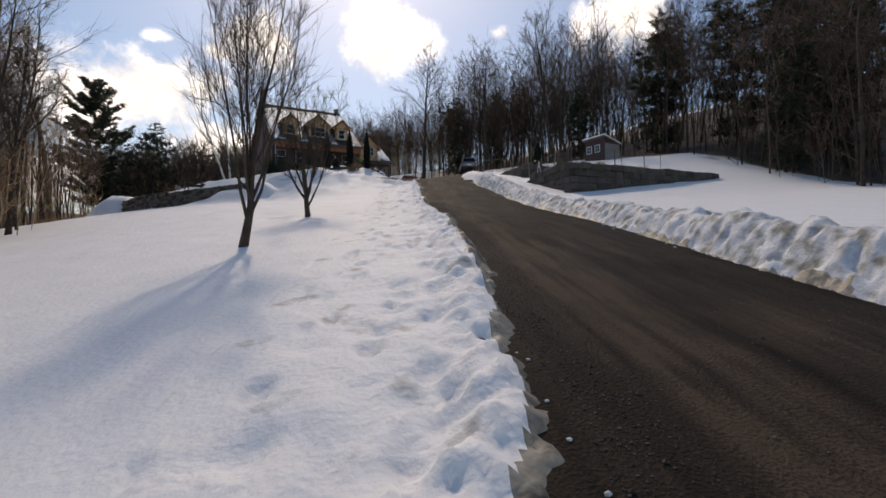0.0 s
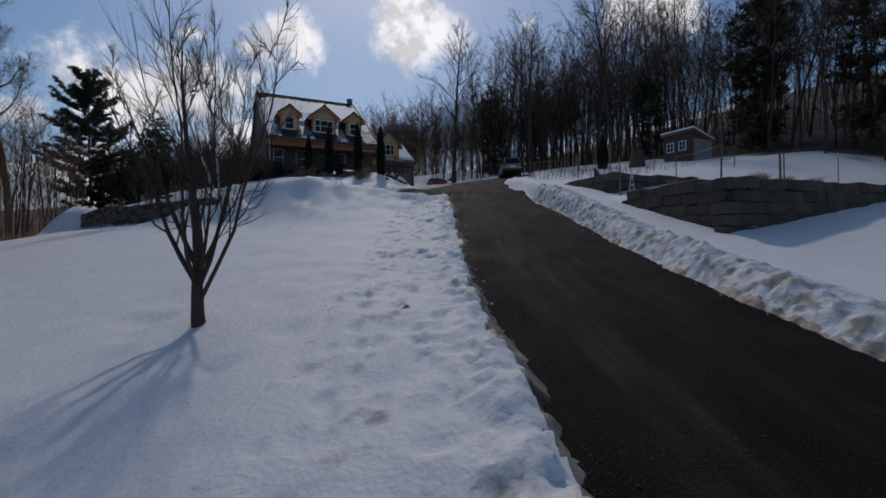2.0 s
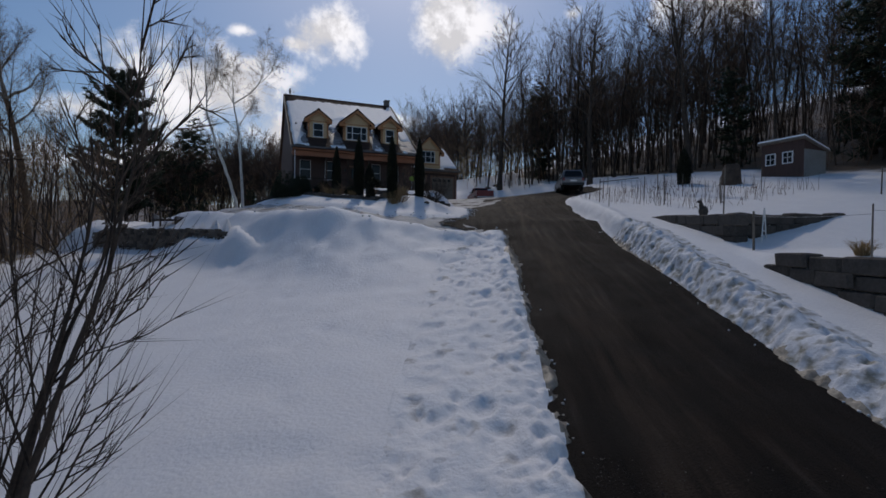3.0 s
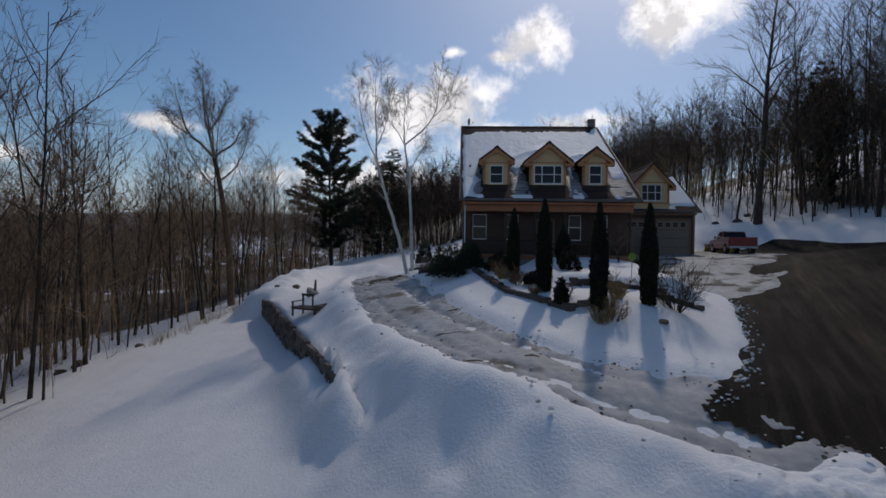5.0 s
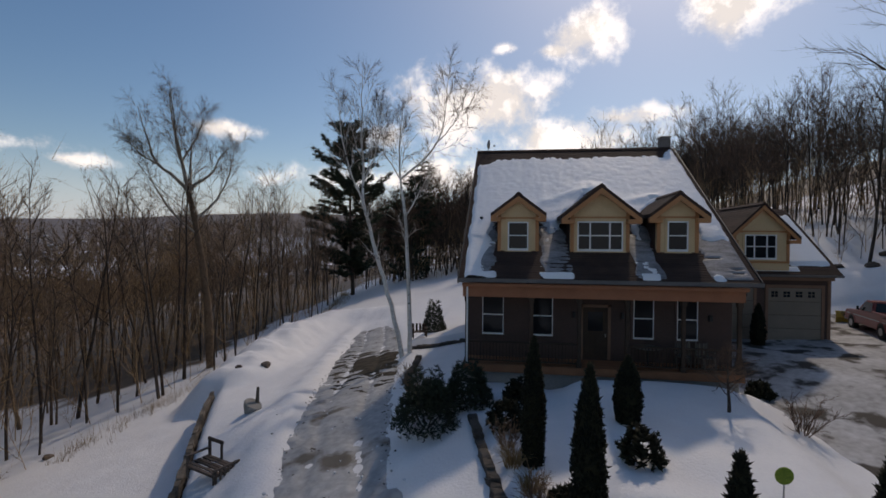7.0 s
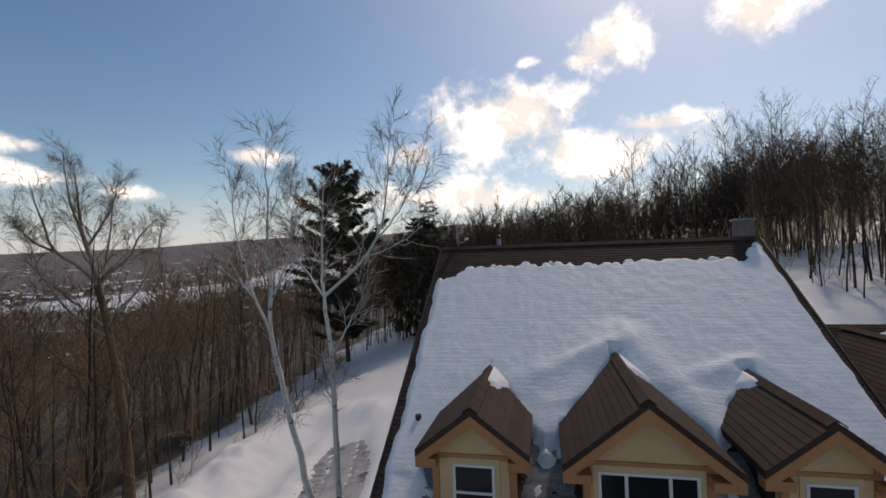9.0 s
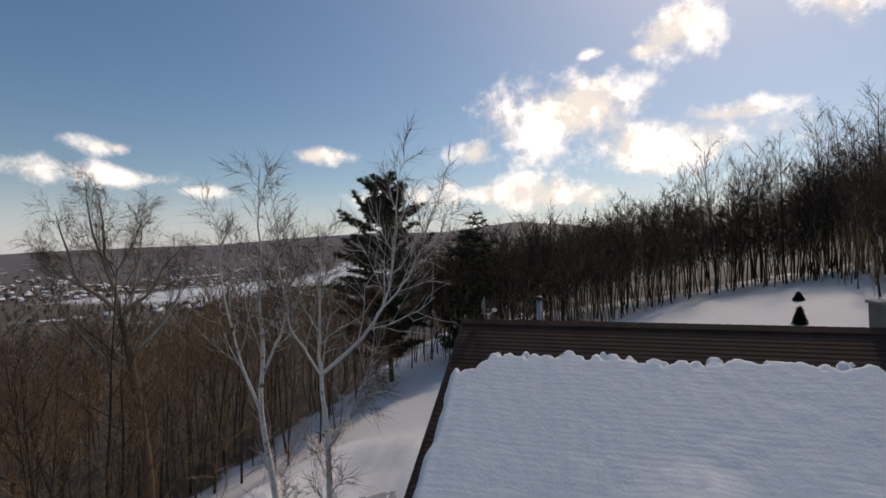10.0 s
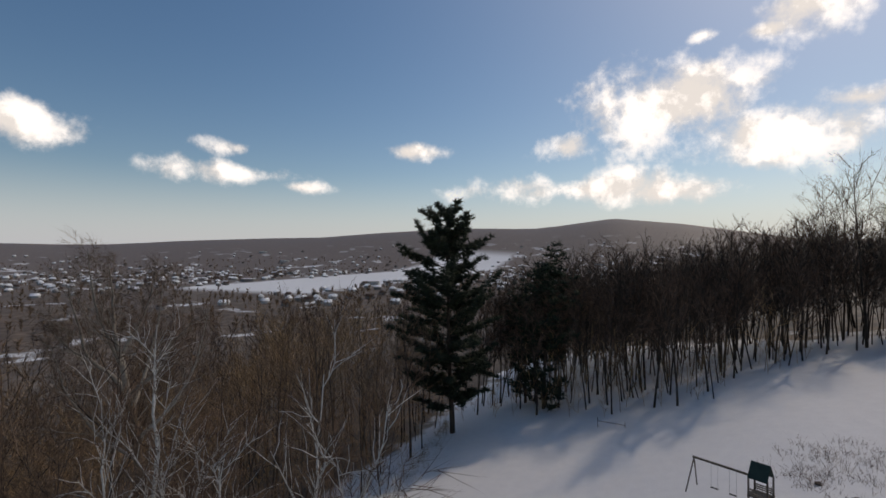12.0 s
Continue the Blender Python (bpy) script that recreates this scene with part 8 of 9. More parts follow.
# dead stalks left standing in the garden rows
gg = Geo()
rng = np.random.default_rng(83)
for k in range(420):
    row = rng.integers(0, 5)
    x, y = 31.0 + 2.1 * row + rng.normal(0, 0.25), rng.uniform(34.5, 46.5)
    z = gz(x, y)
    p0 = np.array([x, y, z - 0.05])
    top = p0 + np.array([rng.normal(0, 0.12), rng.normal(0, 0.12), rng.uniform(0.25, 1.15)])
    gg.tube([p0, (p0 + top) / 2 + rng.normal(0, 0.03, 3), top], [0.012, 0.009, 0.004], 3)
tagged(new("garden_stalks", gg.mesh("garden_stalks", TWIG)), "dead brown stalks standing in the snowy garden", "stalks", kind="stuff")

# shed
sx, sy = 47.6, 41.0
shed = empty("garden_shed", Matrix.Translation((sx, sy, gz(sx, sy) - 0.6)) @ Matrix.Rotation(radians(-90), 4, "Z") @ Matrix.Scale(0.98, 4), "small dark brown garden shed with white windows and snowy roof", "shed")
bm = bmesh.new()
prism(bm, [(-1.3, 0), (1.3, 0), (1.3, 2.35), (-1.3, 3.1)], "x", -1.6, 1.6)
SHED_RED = surface("dark_brown_shed_boards", (0.06, 0.034, 0.028), (0.11, 0.062, 0.05), 2.0, (0.7, 0.85), 10, 0.3, 0.01, stretch=(3, 3, 0.3))
part("wall", bm, SHED_RED, shed)
part("end_wall", boxes((1.6, 1.63, -1.28, 1.28, 0.0, 2.3)), CONCRETE, shed, "pale grey end wall")
bm = bmesh.new()
prism(bm, [(-1.6, 3.12), (-1.6, 3.22), (1.6, 2.34), (1.6, 2.24)], "x", -1.8, 1.8)
part("roof", bm, WOOD, shed)
bm = bmesh.new()
prism(bm, [(-1.58, 3.22), (-1.5, 3.36), (1.45, 2.52), (1.58, 2.36)], "x", -1.76, 1.76)
part("snow_cap", bm, ROOF_SNOW, shed, "snow lying on the shed roof")
for wx in (-0.85, 0.45):
    fr = part("window_frame", boxes((wx - 0.4, wx + 0.4, -1.36, -1.3, 1.35, 1.43), (wx - 0.4, wx + 0.4, -1.36, -1.3, 2.2, 2.28), (wx - 0.4, wx - 0.32, -1.36, -1.3, 1.43, 2.2), (wx + 0.32, wx + 0.4, -1.36, -1.3, 1.43, 2.2), (wx - 0.02, wx + 0.02, -1.35, -1.3, 1.43, 2.2), (wx - 0.32, wx + 0.32, -1.35, -1.3, 1.8, 1.84)), WHITE, shed, "white window frame")
    part("pane", boxes((wx - 0.32, wx + 0.32, -1.325, -1.31, 1.43, 2.2)), GLASSM, shed)
# trellis, statue, stump
ob = empty("garden_trellis", Matrix.Translation((27.0, 29.2, gz(27.0, 29.2))) @ Matrix.Rotation(0.4, 4, "Z"), "pale wooden A-frame trellis leaning at the wall", "trellis")
for s in (-1, 1):
    bm = bmesh.new()
    tube(bm, [(s * 0.38, 0, -0.05), (s * 0.03, 0, 1.25)], [0.025, 0.022], 5)
    part("leg", bm, WHITE, ob)
for k in (0.35, 0.75):
    part("rung", boxes((-0.38 + 0.28 * k, 0.38 - 0.28 * k, -0.015, 0.015, k, k + 0.04)), WHITE, ob)
bm = bmesh.new()
for (cx, cy, cz), (rx, ry, rz) in (((0, 0, 0.32), (0.26, 0.2, 0.34)), ((0.12, 0, 0.66), (0.12, 0.1, 0.24)), ((0.2, 0, 0.88), (0.14, 0.08, 0.09)), ((0.12, 0.05, 1.0), (0.03, 0.03, 0.09)), ((0.12, -0.05, 1.0), (0.03, 0.03, 0.09))):
    bmesh.ops.create_icosphere(bm, subdivisions=2, radius=1.0, matrix=Matrix.Translation((cx, cy, cz)) @ Matrix.Diagonal((rx, ry, rz, 1)))
ob = from_bm("garden_statue", bm, BLOCK, smooth=True)
ob.matrix_basis = Matrix.Translation((27.9, 32.6, gz(27.9, 32.6) - 0.03)) @ Matrix.Rotation(2.4, 4, "Z") @ Matrix.Scale(0.8, 4)
tagged(ob, "dark stone animal statue sitting on the garden terrace", "statue")
bm = bmesh.new()
tube(bm, [(0, 0, -0.2), (0, 0, 0.2), (0.05, 0, 1.0), (0.06, 0.02, 1.35)], [0.8, 0.68, 0.6, 0.5], 11)
for v in bm.verts:
    v.co *= 1 + 0.12 * noise.noise(v.co * 2)
ob = from_bm("tree_stump", bm, BARK)
ob.matrix_basis = Matrix.Translation((41.5, 41.5, gz(41.5, 41.5)))
tagged(ob, "broad grey-brown tree stump beside the garden", "stump")
# a rock showing in a melt hollow by the drive
boulder(9.85, 18.9, 0.26, 0.2, 0.16, 31, "small dark rock showing through a melt hollow", turn=0.4, lift=-0.06)


# ---- pickup truck ----
TRUCK_X, TRUCK_Y = 33.5, 66.9
truck = empty("pickup_truck", Matrix.Translation((TRUCK_X, TRUCK_Y, gz(TRUCK_X, TRUCK_Y) + 0.14)) @ Matrix.Rotation(radians(-13), 4, "Z"), "old dark red pickup truck with a yellow snow plough", "truck")
# length along y, front at +y
bm = bmesh.new()
prof = [(-2.65, 0.52), (-2.65, 1.12), (-0.62, 1.14), (-0.62, 1.16), (0.95, 1.16), (1.2, 1.14), (2.45, 1.06), (2.55, 0.9), (2.55, 0.5), (1.9, 0.45), (-2.2, 0.45)]
prism(bm, prof, "x", -0.96, 0.96)
bmesh.ops.bevel(bm, geom=[e for e in bm.edges if abs(e.verts[0].co.x - e.verts[1].co.x) < 0.01], offset=0.05, segments=2, affect="EDGES")
part("body", bm, REDPAINT, truck, "dark red body panels")
bm = bmesh.new()
v = [bm.verts.new(p) for p in ((-0.92, -0.62, 1.14), (0.92, -0.62, 1.14), (0.92, 1.1, 1.14), (-0.92, 1.1, 1.14), (-0.78, -0.5, 1.78), (0.78, -0.5, 1.78), (0.78, 0.45, 1.78), (-0.78, 0.45, 1.78))]
for f in ((0, 3, 2, 1), (4, 5, 6, 7), (0, 1, 5, 4), (1, 2, 6, 5), (2, 3, 7, 6), (3, 0, 4, 7)):
    bm.faces.new([v[i] for i in f])
bmesh.ops.bevel(bm, geom=bm.edges[:], offset=0.05, segments=2, affect="EDGES")
part("cab", bm, REDPAINT, truck, "dark red cab")


def quad_plate(pts, th, mat, name, parent, label=""):
    bm = bmesh.new()
    a = [bm.verts.new(p) for p in pts]
    bm.faces.new(a)
    bmesh.ops.recalc_face_normals(bm, faces=bm.faces)
    bmesh.ops.solidify(bm, geom=bm.faces[:], thickness=th)
    return part(name, bm, mat, parent, label)


for s in (-1, 1):
    quad_plate([(s * 0.905, -0.48, 1.22), (s * 0.905, 0.78, 1.22), (s * 0.80, 0.42, 1.70), (s * 0.80, -0.42, 1.70)], 0.012, GLASSM, "side_window", truck)
quad_plate([(-0.78, -0.632, 1.24), (0.78, -0.632, 1.24), (0.68, -0.535, 1.70), (-0.68, -0.535, 1.70)], 0.012, GLASSM, "rear_window", truck)
quad_plate([(-0.8, 1.06, 1.2), (0.8, 1.06, 1.2), (0.7, 0.53, 1.72), (-0.7, 0.53, 1.72)], 0.012, GLASSM, "windscreen", truck)
part("bed_floor", boxes((-0.82, 0.82, -2.55, -0.72, 1.142, 1.15)), DARKM, truck, "dark load bed")
for s in (-1, 1):
    part("bed_rail", boxes((s * 0.9 - 0.06, s * 0.9 + 0.06, -2.64, -0.66, 1.13, 1.3), bevel=0.02), REDPAINT, truck)
    part("tail_light", boxes((s * 0.86 - 0.07, s * 0.86 + 0.07, -2.67, -2.64, 0.82, 1.06)), surface("red_lens", (0.25, 0.01, 0.01), (0.3, 0.015, 0.012), 2, (0.2, 0.3), 4, 0.0), truck)
    part("mirror", boxes((s * 1.02 - 0.05, s * 1.02 + 0.05, 0.72, 0.78, 1.2, 1.42), bevel=0.015), DARKM, truck)
    part("side_trim", boxes((s * 0.965 - 0.006, s * 0.965 + 0.006, -2.5, 2.3, 0.86, 0.9)), STEEL, truck, "chrome side strip")
part("tailgate", boxes((-0.9, 0.9, -2.68, -2.6, 0.62, 1.28), bevel=0.02), REDPAINT, truck)
part("rear_bumper", boxes((-0.95, 0.95, -2.82, -2.66, 0.46, 0.62), bevel=0.025), STEEL, truck, "chrome bumper")
part("front_bumper", boxes((-0.95, 0.95, 2.52, 2.66, 0.44, 0.62), bevel=0.025), STEEL, truck)
part("grille", boxes((-0.7, 0.7, 2.53, 2.57, 0.68, 0.95)), DARKM, truck)
wheel_tyre, wheel_rim = None, None
for s in (-1, 1):
    for y in (-1.75, 1.65):
        wheel = new("wheel")
        wheel.parent = truck
        wheel.matrix_basis = Matrix.Translation((s * 0.86, y, 0.39)) @ Matrix.Rotation(radians(90), 4, "Y")
        bm = bmesh.new()
        tube(bm, [(0, 0, -0.13), (0, 0, -0.11), (0, 0, 0.11), (0, 0, 0.13)], [0.35, 0.39, 0.39, 0.35], 22)
        part("tyre", bm, RUBBER, wheel)
        bm = bmesh.new()
        tube(bm, [(0, 0, -0.135), (0, 0, -0.1), (0, 0, 0.1), (0, 0, 0.135)], [0.2, 0.22, 0.22, 0.2], 14)
        part("rim", bm, STEEL, wheel)
        arch = [(y + q * math.cos(a), 0.42 + q * math.sin(a)) for q, run in ((0.5, range(9)), (0.44, range(8, -1, -1))) for a in (math.pi * k / 8 for k in run)]
        bm = bmesh.new()
        prism(bm, arch, "x", s * 0.955 - 0.025, s * 0.955 + 0.025)
        part("wheel_arch", bm, REDPAINT, truck)
        well = [(y + 0.43 * math.cos(a), 0.42 + 0.43 * math.sin(a)) for a in (math.pi * k / 8 for k in range(9))]
        bm = bmesh.new()
        prism(bm, well, "x", s * 0.955 - 0.012, s * 0.955 + 0.012)
        part("wheel_well", bm, DARKM, truck, "dark wheel opening")
plough = new("snow_plough")
plough.parent = truck
plough.matrix_basis = Matrix.Translation((0, 3.25, 0.0))
tagged(plough, "yellow snow plough blade")
bm = bmesh.new()
prism(bm, [(0.10, 0.02), (0.0, 0.2), (-0.05, 0.42), (0.0, 0.66), (0.10, 0.8), (0.14, 0.79), (0.05, 0.65), (0.0, 0.42), (0.05, 0.2), (0.14, 0.04)], "x", -1.15, 1.15)
part("blade", bm, PLOW, plough)
part("push_frame", boxes((-0.4, -0.3, -0.75, -0.05, 0.25, 0.35), (0.3, 0.4, -0.75, -0.05, 0.25, 0.35), (-0.5, 0.5, -0.72, -0.6, 0.3, 0.95), bevel=0.01), DARKM, plough)

# ---- sport utility car at the end of the drive ----
def hull(points, faces, bevel, segments=2):
    bm = bmesh.new()
    vs = [bm.verts.new(p) for p in points]
    for f in faces:
        bm.faces.new([vs[k] for k in f])
    bmesh.ops.recalc_face_normals(bm, faces=bm.faces)
    bmesh.ops.bevel(bm, geom=bm.edges[:], offset=bevel, segments=segments, affect="EDGES")
    return bm


CUBE_FACES = ((0, 3, 2, 1), (4, 5, 6, 7), (0, 1, 5, 4), (1, 2, 6, 5), (2, 3, 7, 6), (3, 0, 4, 7))
car = empty("suv", Matrix.Translation((34.9, 52.0, gz(34.9, 52.0) + 0.13)) @ Matrix.Rotation(radians(-27), 4, "Z"), "dusty silver-grey sport utility car parked on the court", "car")
bm = bmesh.new()
prism(bm, [(-2.25, 0.42), (-2.3, 0.95), (-2.22, 1.08), (1.05, 1.08), (2.1, 0.98), (2.3, 0.75), (2.28, 0.4)], "x", -0.92, 0.92)
bmesh.ops.bevel(bm, geom=[e for e in bm.edges if abs(e.verts[0].co.x - e.verts[1].co.x) < 0.01], offset=0.07, segments=2, affect="EDGES")
part("body", bm, SILVER, car)
part("cabin", hull([(-0.88, -2.2, 1.06), (0.88, -2.2, 1.06), (0.88, 1.2, 1.06), (-0.88, 1.2, 1.06), (-0.74, -1.98, 1.74), (0.74, -1.98, 1.74), (0.74, 0.35, 1.74), (-0.74, 0.35, 1.74)], CUBE_FACES, 0.07), SILVER, car)
quad_plate([(-0.74, -2.215, 1.14), (0.74, -2.215, 1.14), (0.64, -2.055, 1.62), (-0.64, -2.055, 1.62)], 0.015, GLASSM, "rear_window", car)
quad_plate([(-0.76, 1.16, 1.12), (0.76, 1.16, 1.12), (0.66, 0.46, 1.66), (-0.66, 0.46, 1.66)], 0.015, GLASSM, "windscreen", car)
for s_ in (-1, 1):
    for ya, yb, yc, yd in ((-1.95, -1.2, -1.2, -1.85), (-1.12, -0.2, -0.2, -1.12), (-0.12, 0.92, 0.3, -0.12)):
        quad_plate([(s_ * 0.885, ya, 1.14), (s_ * 0.885, yb, 1.14), (s_ * 0.775, yc, 1.63), (s_ * 0.775, yd, 1.63)], 0.015, GLASSM, "side_window", car)
    part("tail_light", boxes((s_ * 0.8 - 0.09, s_ * 0.8 + 0.09, -2.33, -2.26, 0.78, 1.04), bevel=0.02), REDPAINT, car, "red tail light")
    part("headlight", boxes((s_ * 0.72 - 0.16, s_ * 0.72 + 0.16, 2.2, 2.3, 0.68, 0.84), bevel=0.02), STEEL, car)
    part("mirror", boxes((s_ * 1.0 - 0.09, s_ * 1.0 + 0.09, 0.72, 0.84, 1.1, 1.26), bevel=0.03), DARKM, car)
    part("roof_rail", boxes((s_ * 0.62 - 0.02, s_ * 0.62 + 0.02, -1.8, 0.2, 1.77, 1.8), bevel=0.008), DARKM, car)
    part("sill", boxes((s_ * 0.9 - 0.04, s_ * 0.9 + 0.04, -1.0, 1.0, 0.34, 0.44), bevel=0.01), DARKM, car)
    for y in (-1.4, 1.4):
        wheel = new("wheel")
        wheel.parent = car
        wheel.matrix_basis = Matrix.Translation((s_ * 0.82, y, 0.35)) @ Matrix.Rotation(radians(90), 4, "Y")
        bm = bmesh.new()
        tube(bm, [(0, 0, -0.12), (0, 0, -0.1), (0, 0, 0.1), (0, 0, 0.12)], [0.31, 0.35, 0.35, 0.31], 22)
        part("tyre", bm, RUBBER, wheel)
        bm = bmesh.new()
        tube(bm, [(0, 0, -0.125), (0, 0, -0.09), (0, 0, 0.09), (0, 0, 0.125)], [0.18, 0.21, 0.21, 0.18], 14)
        part("rim", bm, STEEL, wheel)
part("rear_bumper", boxes((-0.9, 0.9, -2.4, -2.22, 0.38, 0.62), bevel=0.04), DARKM, car)
part("front_bumper", boxes((-0.9, 0.9, 2.2, 2.36, 0.36, 0.6), bevel=0.04), DARKM, car)
part("number_plate", boxes((-0.26, 0.26, -2.32, -2.3, 0.72, 0.85)), WHITE, car, "pale blank plate")
part("grille", boxes((-0.5, 0.5, 2.27, 2.31, 0.62, 0.8), bevel=0.01), DARKM, car)

# ---- swing set in the back yard ----
swx, swy = 18.3, 94.0
swing = empty("swing_set", Matrix.Translation((swx, swy, gz(swx, swy) - 0.05)) @ Matrix.Rotation(math.atan2(1.5, -3.7), 4, "Z") @ Matrix.Scale(0.88, 4), "wooden play tower with peaked green roof and swing beam", "swing set")
for ax in (-0.55, 0.55):
    for ay in (-0.55, 0.55):
        part("tower_post", boxes((ax - 0.05, ax + 0.05, ay - 0.05, ay + 0.05, 0, 2.55), bevel=0.008), WOOD, swing)
part("platform", boxes((-0.62, 0.62, -0.62, 0.62, 1.2, 1.28)), WOOD, swing)
for s in (-1, 1):
    part("side_panel", boxes(*((-0.5, 0.5, s * 0.58 - 0.015, s * 0.58 + 0.015, q, q + 0.09) for q in (1.36, 1.5, 1.64))), WOOD, swing)
    bm = bmesh.new()
    prism(bm, [(s * 0.66, 2.42), (s * 0.66, 2.47), (0, 3.4), (0, 3.33)], "x", -0.58, 0.58)
    part("roof_panel", bm, GREEN, swing, "dark green roof panel")
part("swing_beam", boxes((0.5, 4.4, -0.06, 0.06, 2.3, 2.44), bevel=0.01), WOOD, swing)
for s in (-1, 1):
    bm = bmesh.new()
    tube(bm, [(4.5, s * 0.9, 0), (4.3, 0, 2.36)], [0.05, 0.05], 6)
    part("a_leg", bm, WOOD, swing)
for xx in (1.7, 2.9):
    sw = new("swing")
    sw.parent = swing
    for dx in (-0.22, 0.22):
        bm = bmesh.new()
        tube(bm, [(xx + dx, 0, 2.3), (xx + dx, 0, 0.62)], [0.009, 0.009], 5)
        part("chain", bm, STEEL, sw)
    part("swing_seat", boxes((xx - 0.25, xx + 0.25, -0.09, 0.09, 0.59, 0.62), bevel=0.008), RUBBER, sw)
# small goal frame at the edge of the woods
ob = empty("goal_frame", Matrix.Translation((7.0, 110.0, gz(7.0, 110.0))), "low thin metal goal frame at the woods", "goal")
for xx in (-1.3, 1.3):
    bm = bmesh.new()
    tube(bm, [(xx, 0, -0.1), (xx, 0, 0.9)], [0.03, 0.03], 6)
    part("upright", bm, TWIG, ob)
bm = bmesh.new()
tube(bm, [(-1.35, 0, 0.55), (1.35, 0, 0.55)], [0.03, 0.03], 6)
part("crossbar", bm, TWIG, ob)

# ---- the town in the valley ----
rng = np.random.default_rng(91)
town, roofs, sheds = Geo(), Geo(), Geo()
for i in range(1000):
    az, r = radians(rng.uniform(-74, -6)), rng.uniform(560, 2100)
    x, y = 16 + r * math.sin(az), 60 + r * math.cos(az)
    if rng.uniform() > 0.3 + 0.7 * math.exp(-((r - 1250) / 480) ** 2) or abs((x + 640) * -1190 + (y - 560) * -160) / 1200.7 < 110:
        continue
    z = float(slope(np.array(x), np.array(y)))
    w, d, h = rng.uniform(6, 9), rng.uniform(7, 12), rng.uniform(2.6, 4.6)
    if rng.uniform() < 0.025:
        w, d, h = w * 3.5, d * 2.5, 6
    a = rng.uniform(0, 3.14)
    c, s = math.cos(a), math.sin(a)
    def put(px, py, pz):
        return (x + px * c - py * s, y + px * s + py * c, z + pz)
    town.tris([put(*q) for q in ((-w / 2, -d / 2, -2), (w / 2, -d / 2, -2), (w / 2, d / 2, -2), (-w / 2, d / 2, -2), (-w / 2, -d / 2, h), (w / 2, -d / 2, h), (w / 2, d / 2, h), (-w / 2, d / 2, h))],
              [(0, 1, 5), (0, 5, 4), (1, 2, 6), (1, 6, 5), (2, 3, 7), (2, 7, 6), (3, 0, 4), (3, 4, 7)])
    g = roofs if rng.uniform() < 0.68 else sheds
    rise = 3.2 if w < 20 else 0.6
    g.tris([put(*q) for q in ((-w / 2 - 0.4, -d / 2, h - 0.2), (w / 2 + 0.4, -d / 2, h - 0.2), (w / 2 + 0.4, d / 2, h - 0.2), (-w / 2 - 0.4, d / 2, h - 0.2), (0, -d / 2, h + rise), (0, d / 2, h + rise))],
           [(0, 4, 5), (0, 5, 3), (1, 2, 5), (1, 5, 4), (0, 1, 4), (3, 5, 2)])
HOUSES = surface("distant_house_fronts", (0.20, 0.18, 0.16), (0.5, 0.48, 0.45), 0.05, (0.8, 0.9), 6, 0.0, island=0.6)
tagged(new("town_houses", town.mesh("town_houses", HOUSES)), "small distant houses of a valley town", "town", kind="stuff")
tagged(new("town_roofs", roofs.mesh("town_roofs", ROOF_SNOW)), "snowy roofs of the valley town", "town", kind="stuff")
tagged(new("town_bare_roofs", sheds.mesh("town_bare_roofs", SHINGLE)), "dark bare roofs of the valley town", "town", kind="stuff")

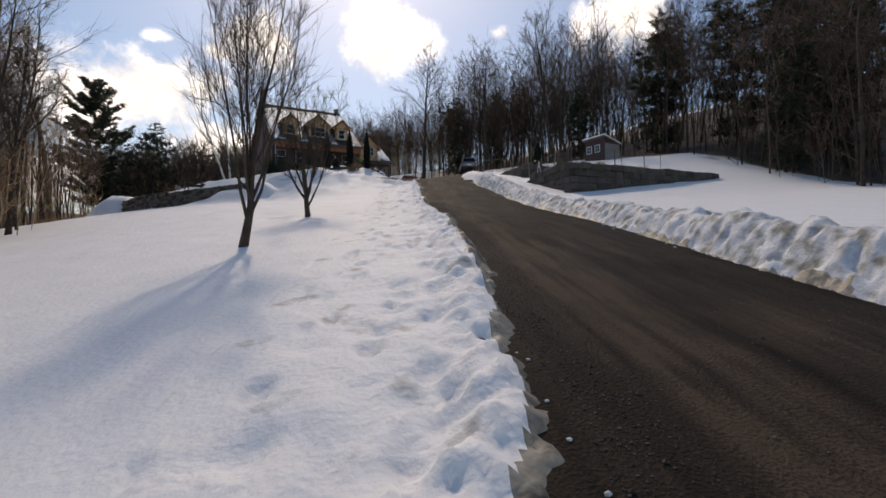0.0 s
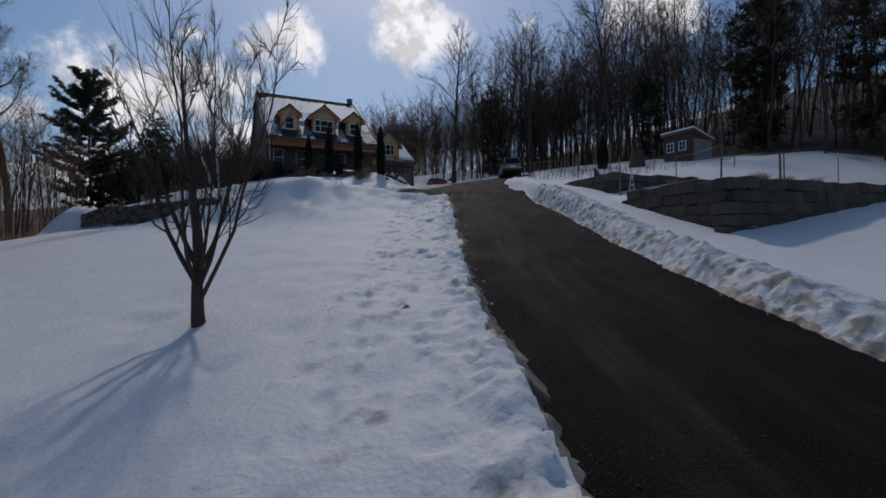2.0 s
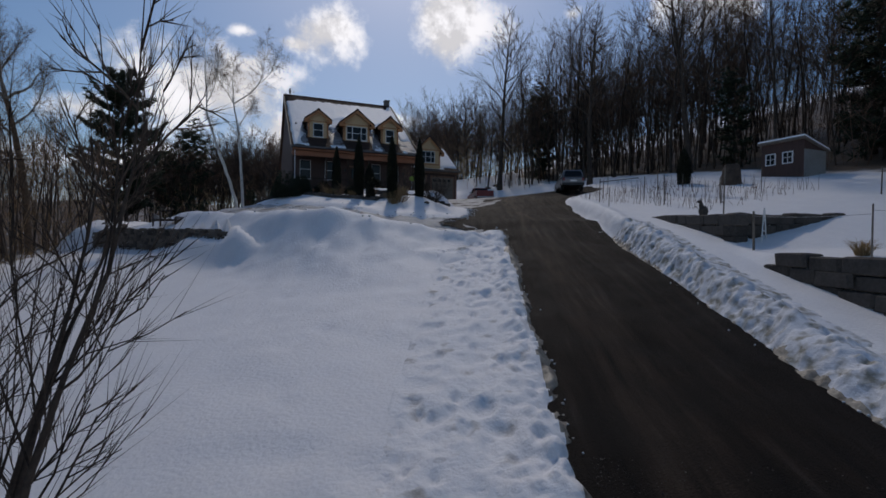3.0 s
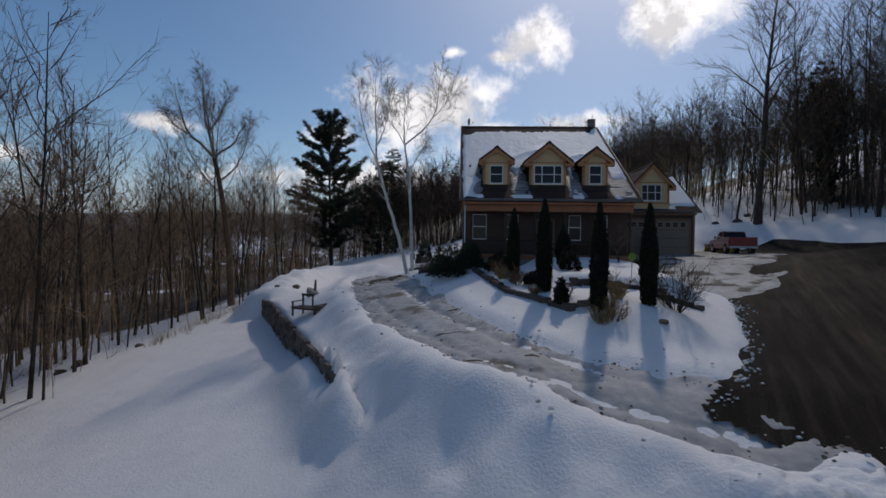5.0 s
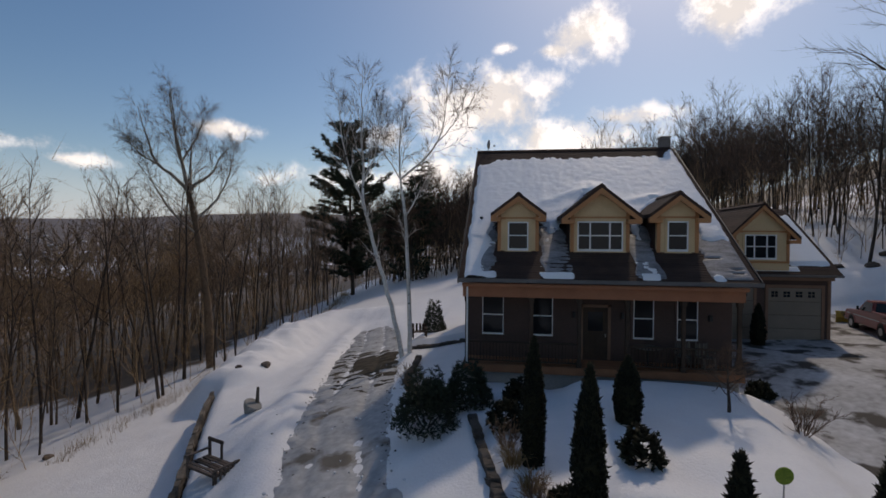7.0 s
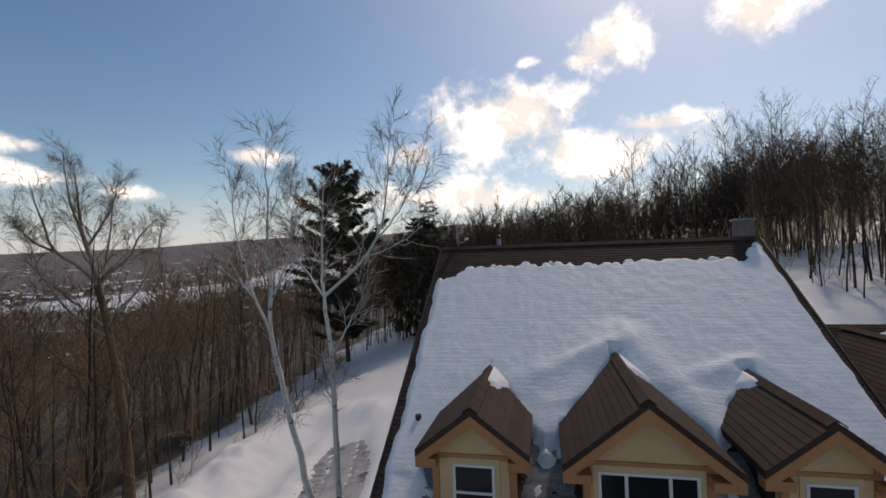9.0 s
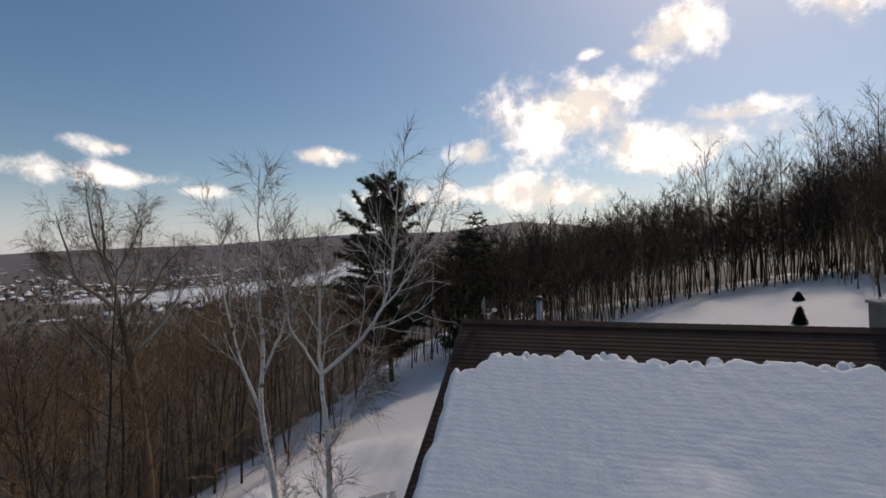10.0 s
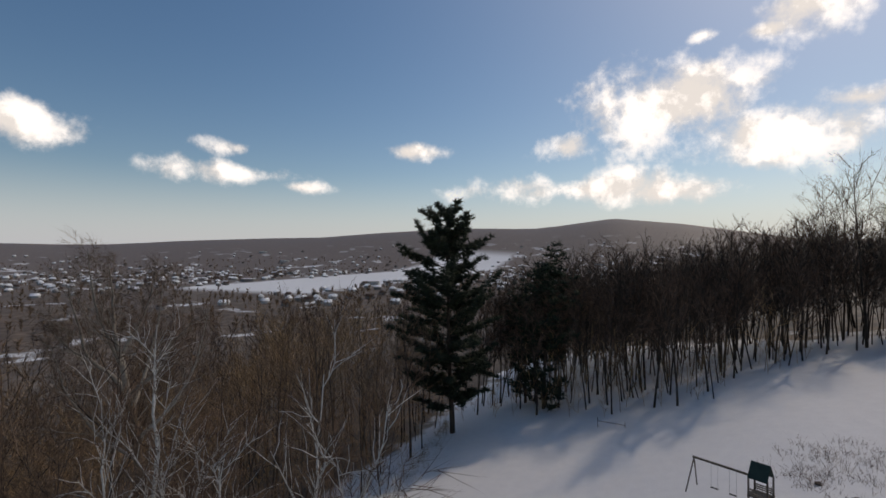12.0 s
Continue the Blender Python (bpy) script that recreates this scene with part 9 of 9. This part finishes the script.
# ---- dark lumps added in place of shaded melt pits along the packed lane ----
rng = np.random.default_rng(63)
crumbs = Geo()
for k in range(430):
    u = rng.uniform(0.02, 0.93) * (len(LOOP) - 1)
    i0 = int(u)
    (xa, ya, wa), (xb, yb, wb) = LOOP[i0], LOOP[i0 + 1]
    f = u - i0
    hw, side = wa + (wb - wa) * f, rng.choice((-1, 1))
    off = side * (hw * 0.92 + rng.normal(0, 0.10)) if rng.uniform() < 0.72 else rng.uniform(-hw, hw)
    ln = math.hypot(xb - xa, yb - ya)
    x, y = xa + (xb - xa) * f - (yb - ya) / ln * off, ya + (yb - ya) * f + (xb - xa) / ln * off
    r = rng.uniform(0.02, 0.055) * (1.8 if rng.uniform() < 0.06 else 1.0)
    z = float(lane_height(np.array(x), np.array(y))) if abs(off) < hw * 0.8 else max(gz(x, y), float(lane_height(np.array(x), np.array(y))))
    a = rng.uniform(0, 6.3) + np.arange(5) * 1.257
    v = [(x + 1.3 * r * math.cos(q), y + r * math.sin(q), z - 0.01) for q in a] + [(x, y, z + 0.7 * r)]
    crumbs.tris(v, [(j, (j + 1) % 5, 5) for j in range(5)])
tagged(new("earth_crumbs", crumbs.mesh("earth_crumbs", GRAVEL)), "dark lumps standing in for melt pits along the icy lane", "dirt", kind="stuff")

# ---- loose clods of snow along the ploughed edges ----
rng = np.random.default_rng(57)
clods = Geo()
ball = bmesh.new()
bmesh.ops.create_icosphere(ball, subdivisions=1, radius=1.0)
bv = np.array([v.co[:] for v in ball.verts])
bf = np.array([[v.index for v in f.verts] for f in ball.faces])
ball.free()


def clod(x, y, z, r):
    k = bv * rng.uniform(0.65, 1.25, (len(bv), 1)) * r * np.array([1.1, 1.0, 0.75])
    clods.tris(k + np.array([x, y, z + 0.25 * r]), bf)


for k in range(160):
    y = rng.uniform(39.5, 50)
    x = float(court_left(y)) + abs(rng.normal(0, 0.32)) - 0.25
    clod(x, y, float(court_height(np.array(x), np.array(y))), rng.uniform(0.02, 0.07) * rng.uniform(0.6, 1.3))
for k in range(200):
    s_ = rng.uniform(-1, 44)
    right = rng.uniform() < 0.5
    n_ = float(drive_left(s_)) + (DRIVE_WIDTH + 0.1 - abs(rng.normal(0, 0.14)) if right else abs(rng.normal(0, 0.10)) - 0.08)
    x, y = at_drive(s_, n_)
    clod(x, y, float(road_height(np.array(x), np.array(y))), rng.uniform(0.010, 0.035) * rng.uniform(0.6, 1.4))
for k in range(260):
    i_ = rng.integers(0, len(LOOP) - 3)
    t_ = rng.uniform()
    x, y = LOOP[i_][0] + (LOOP[i_ + 1][0] - LOOP[i_][0]) * t_ + rng.normal(0, 1.2), LOOP[i_][1] + (LOOP[i_ + 1][1] - LOOP[i_][1]) * t_ + rng.normal(0, 1.2)
    clod(x, y, gz(x, y) + 0.06, rng.uniform(0.02, 0.07))
tagged(new("snow_clods", clods.mesh("snow_clods", BANK_SNOW)), "loose grimy snow clods along the ploughed edges", "snow", kind="stuff")
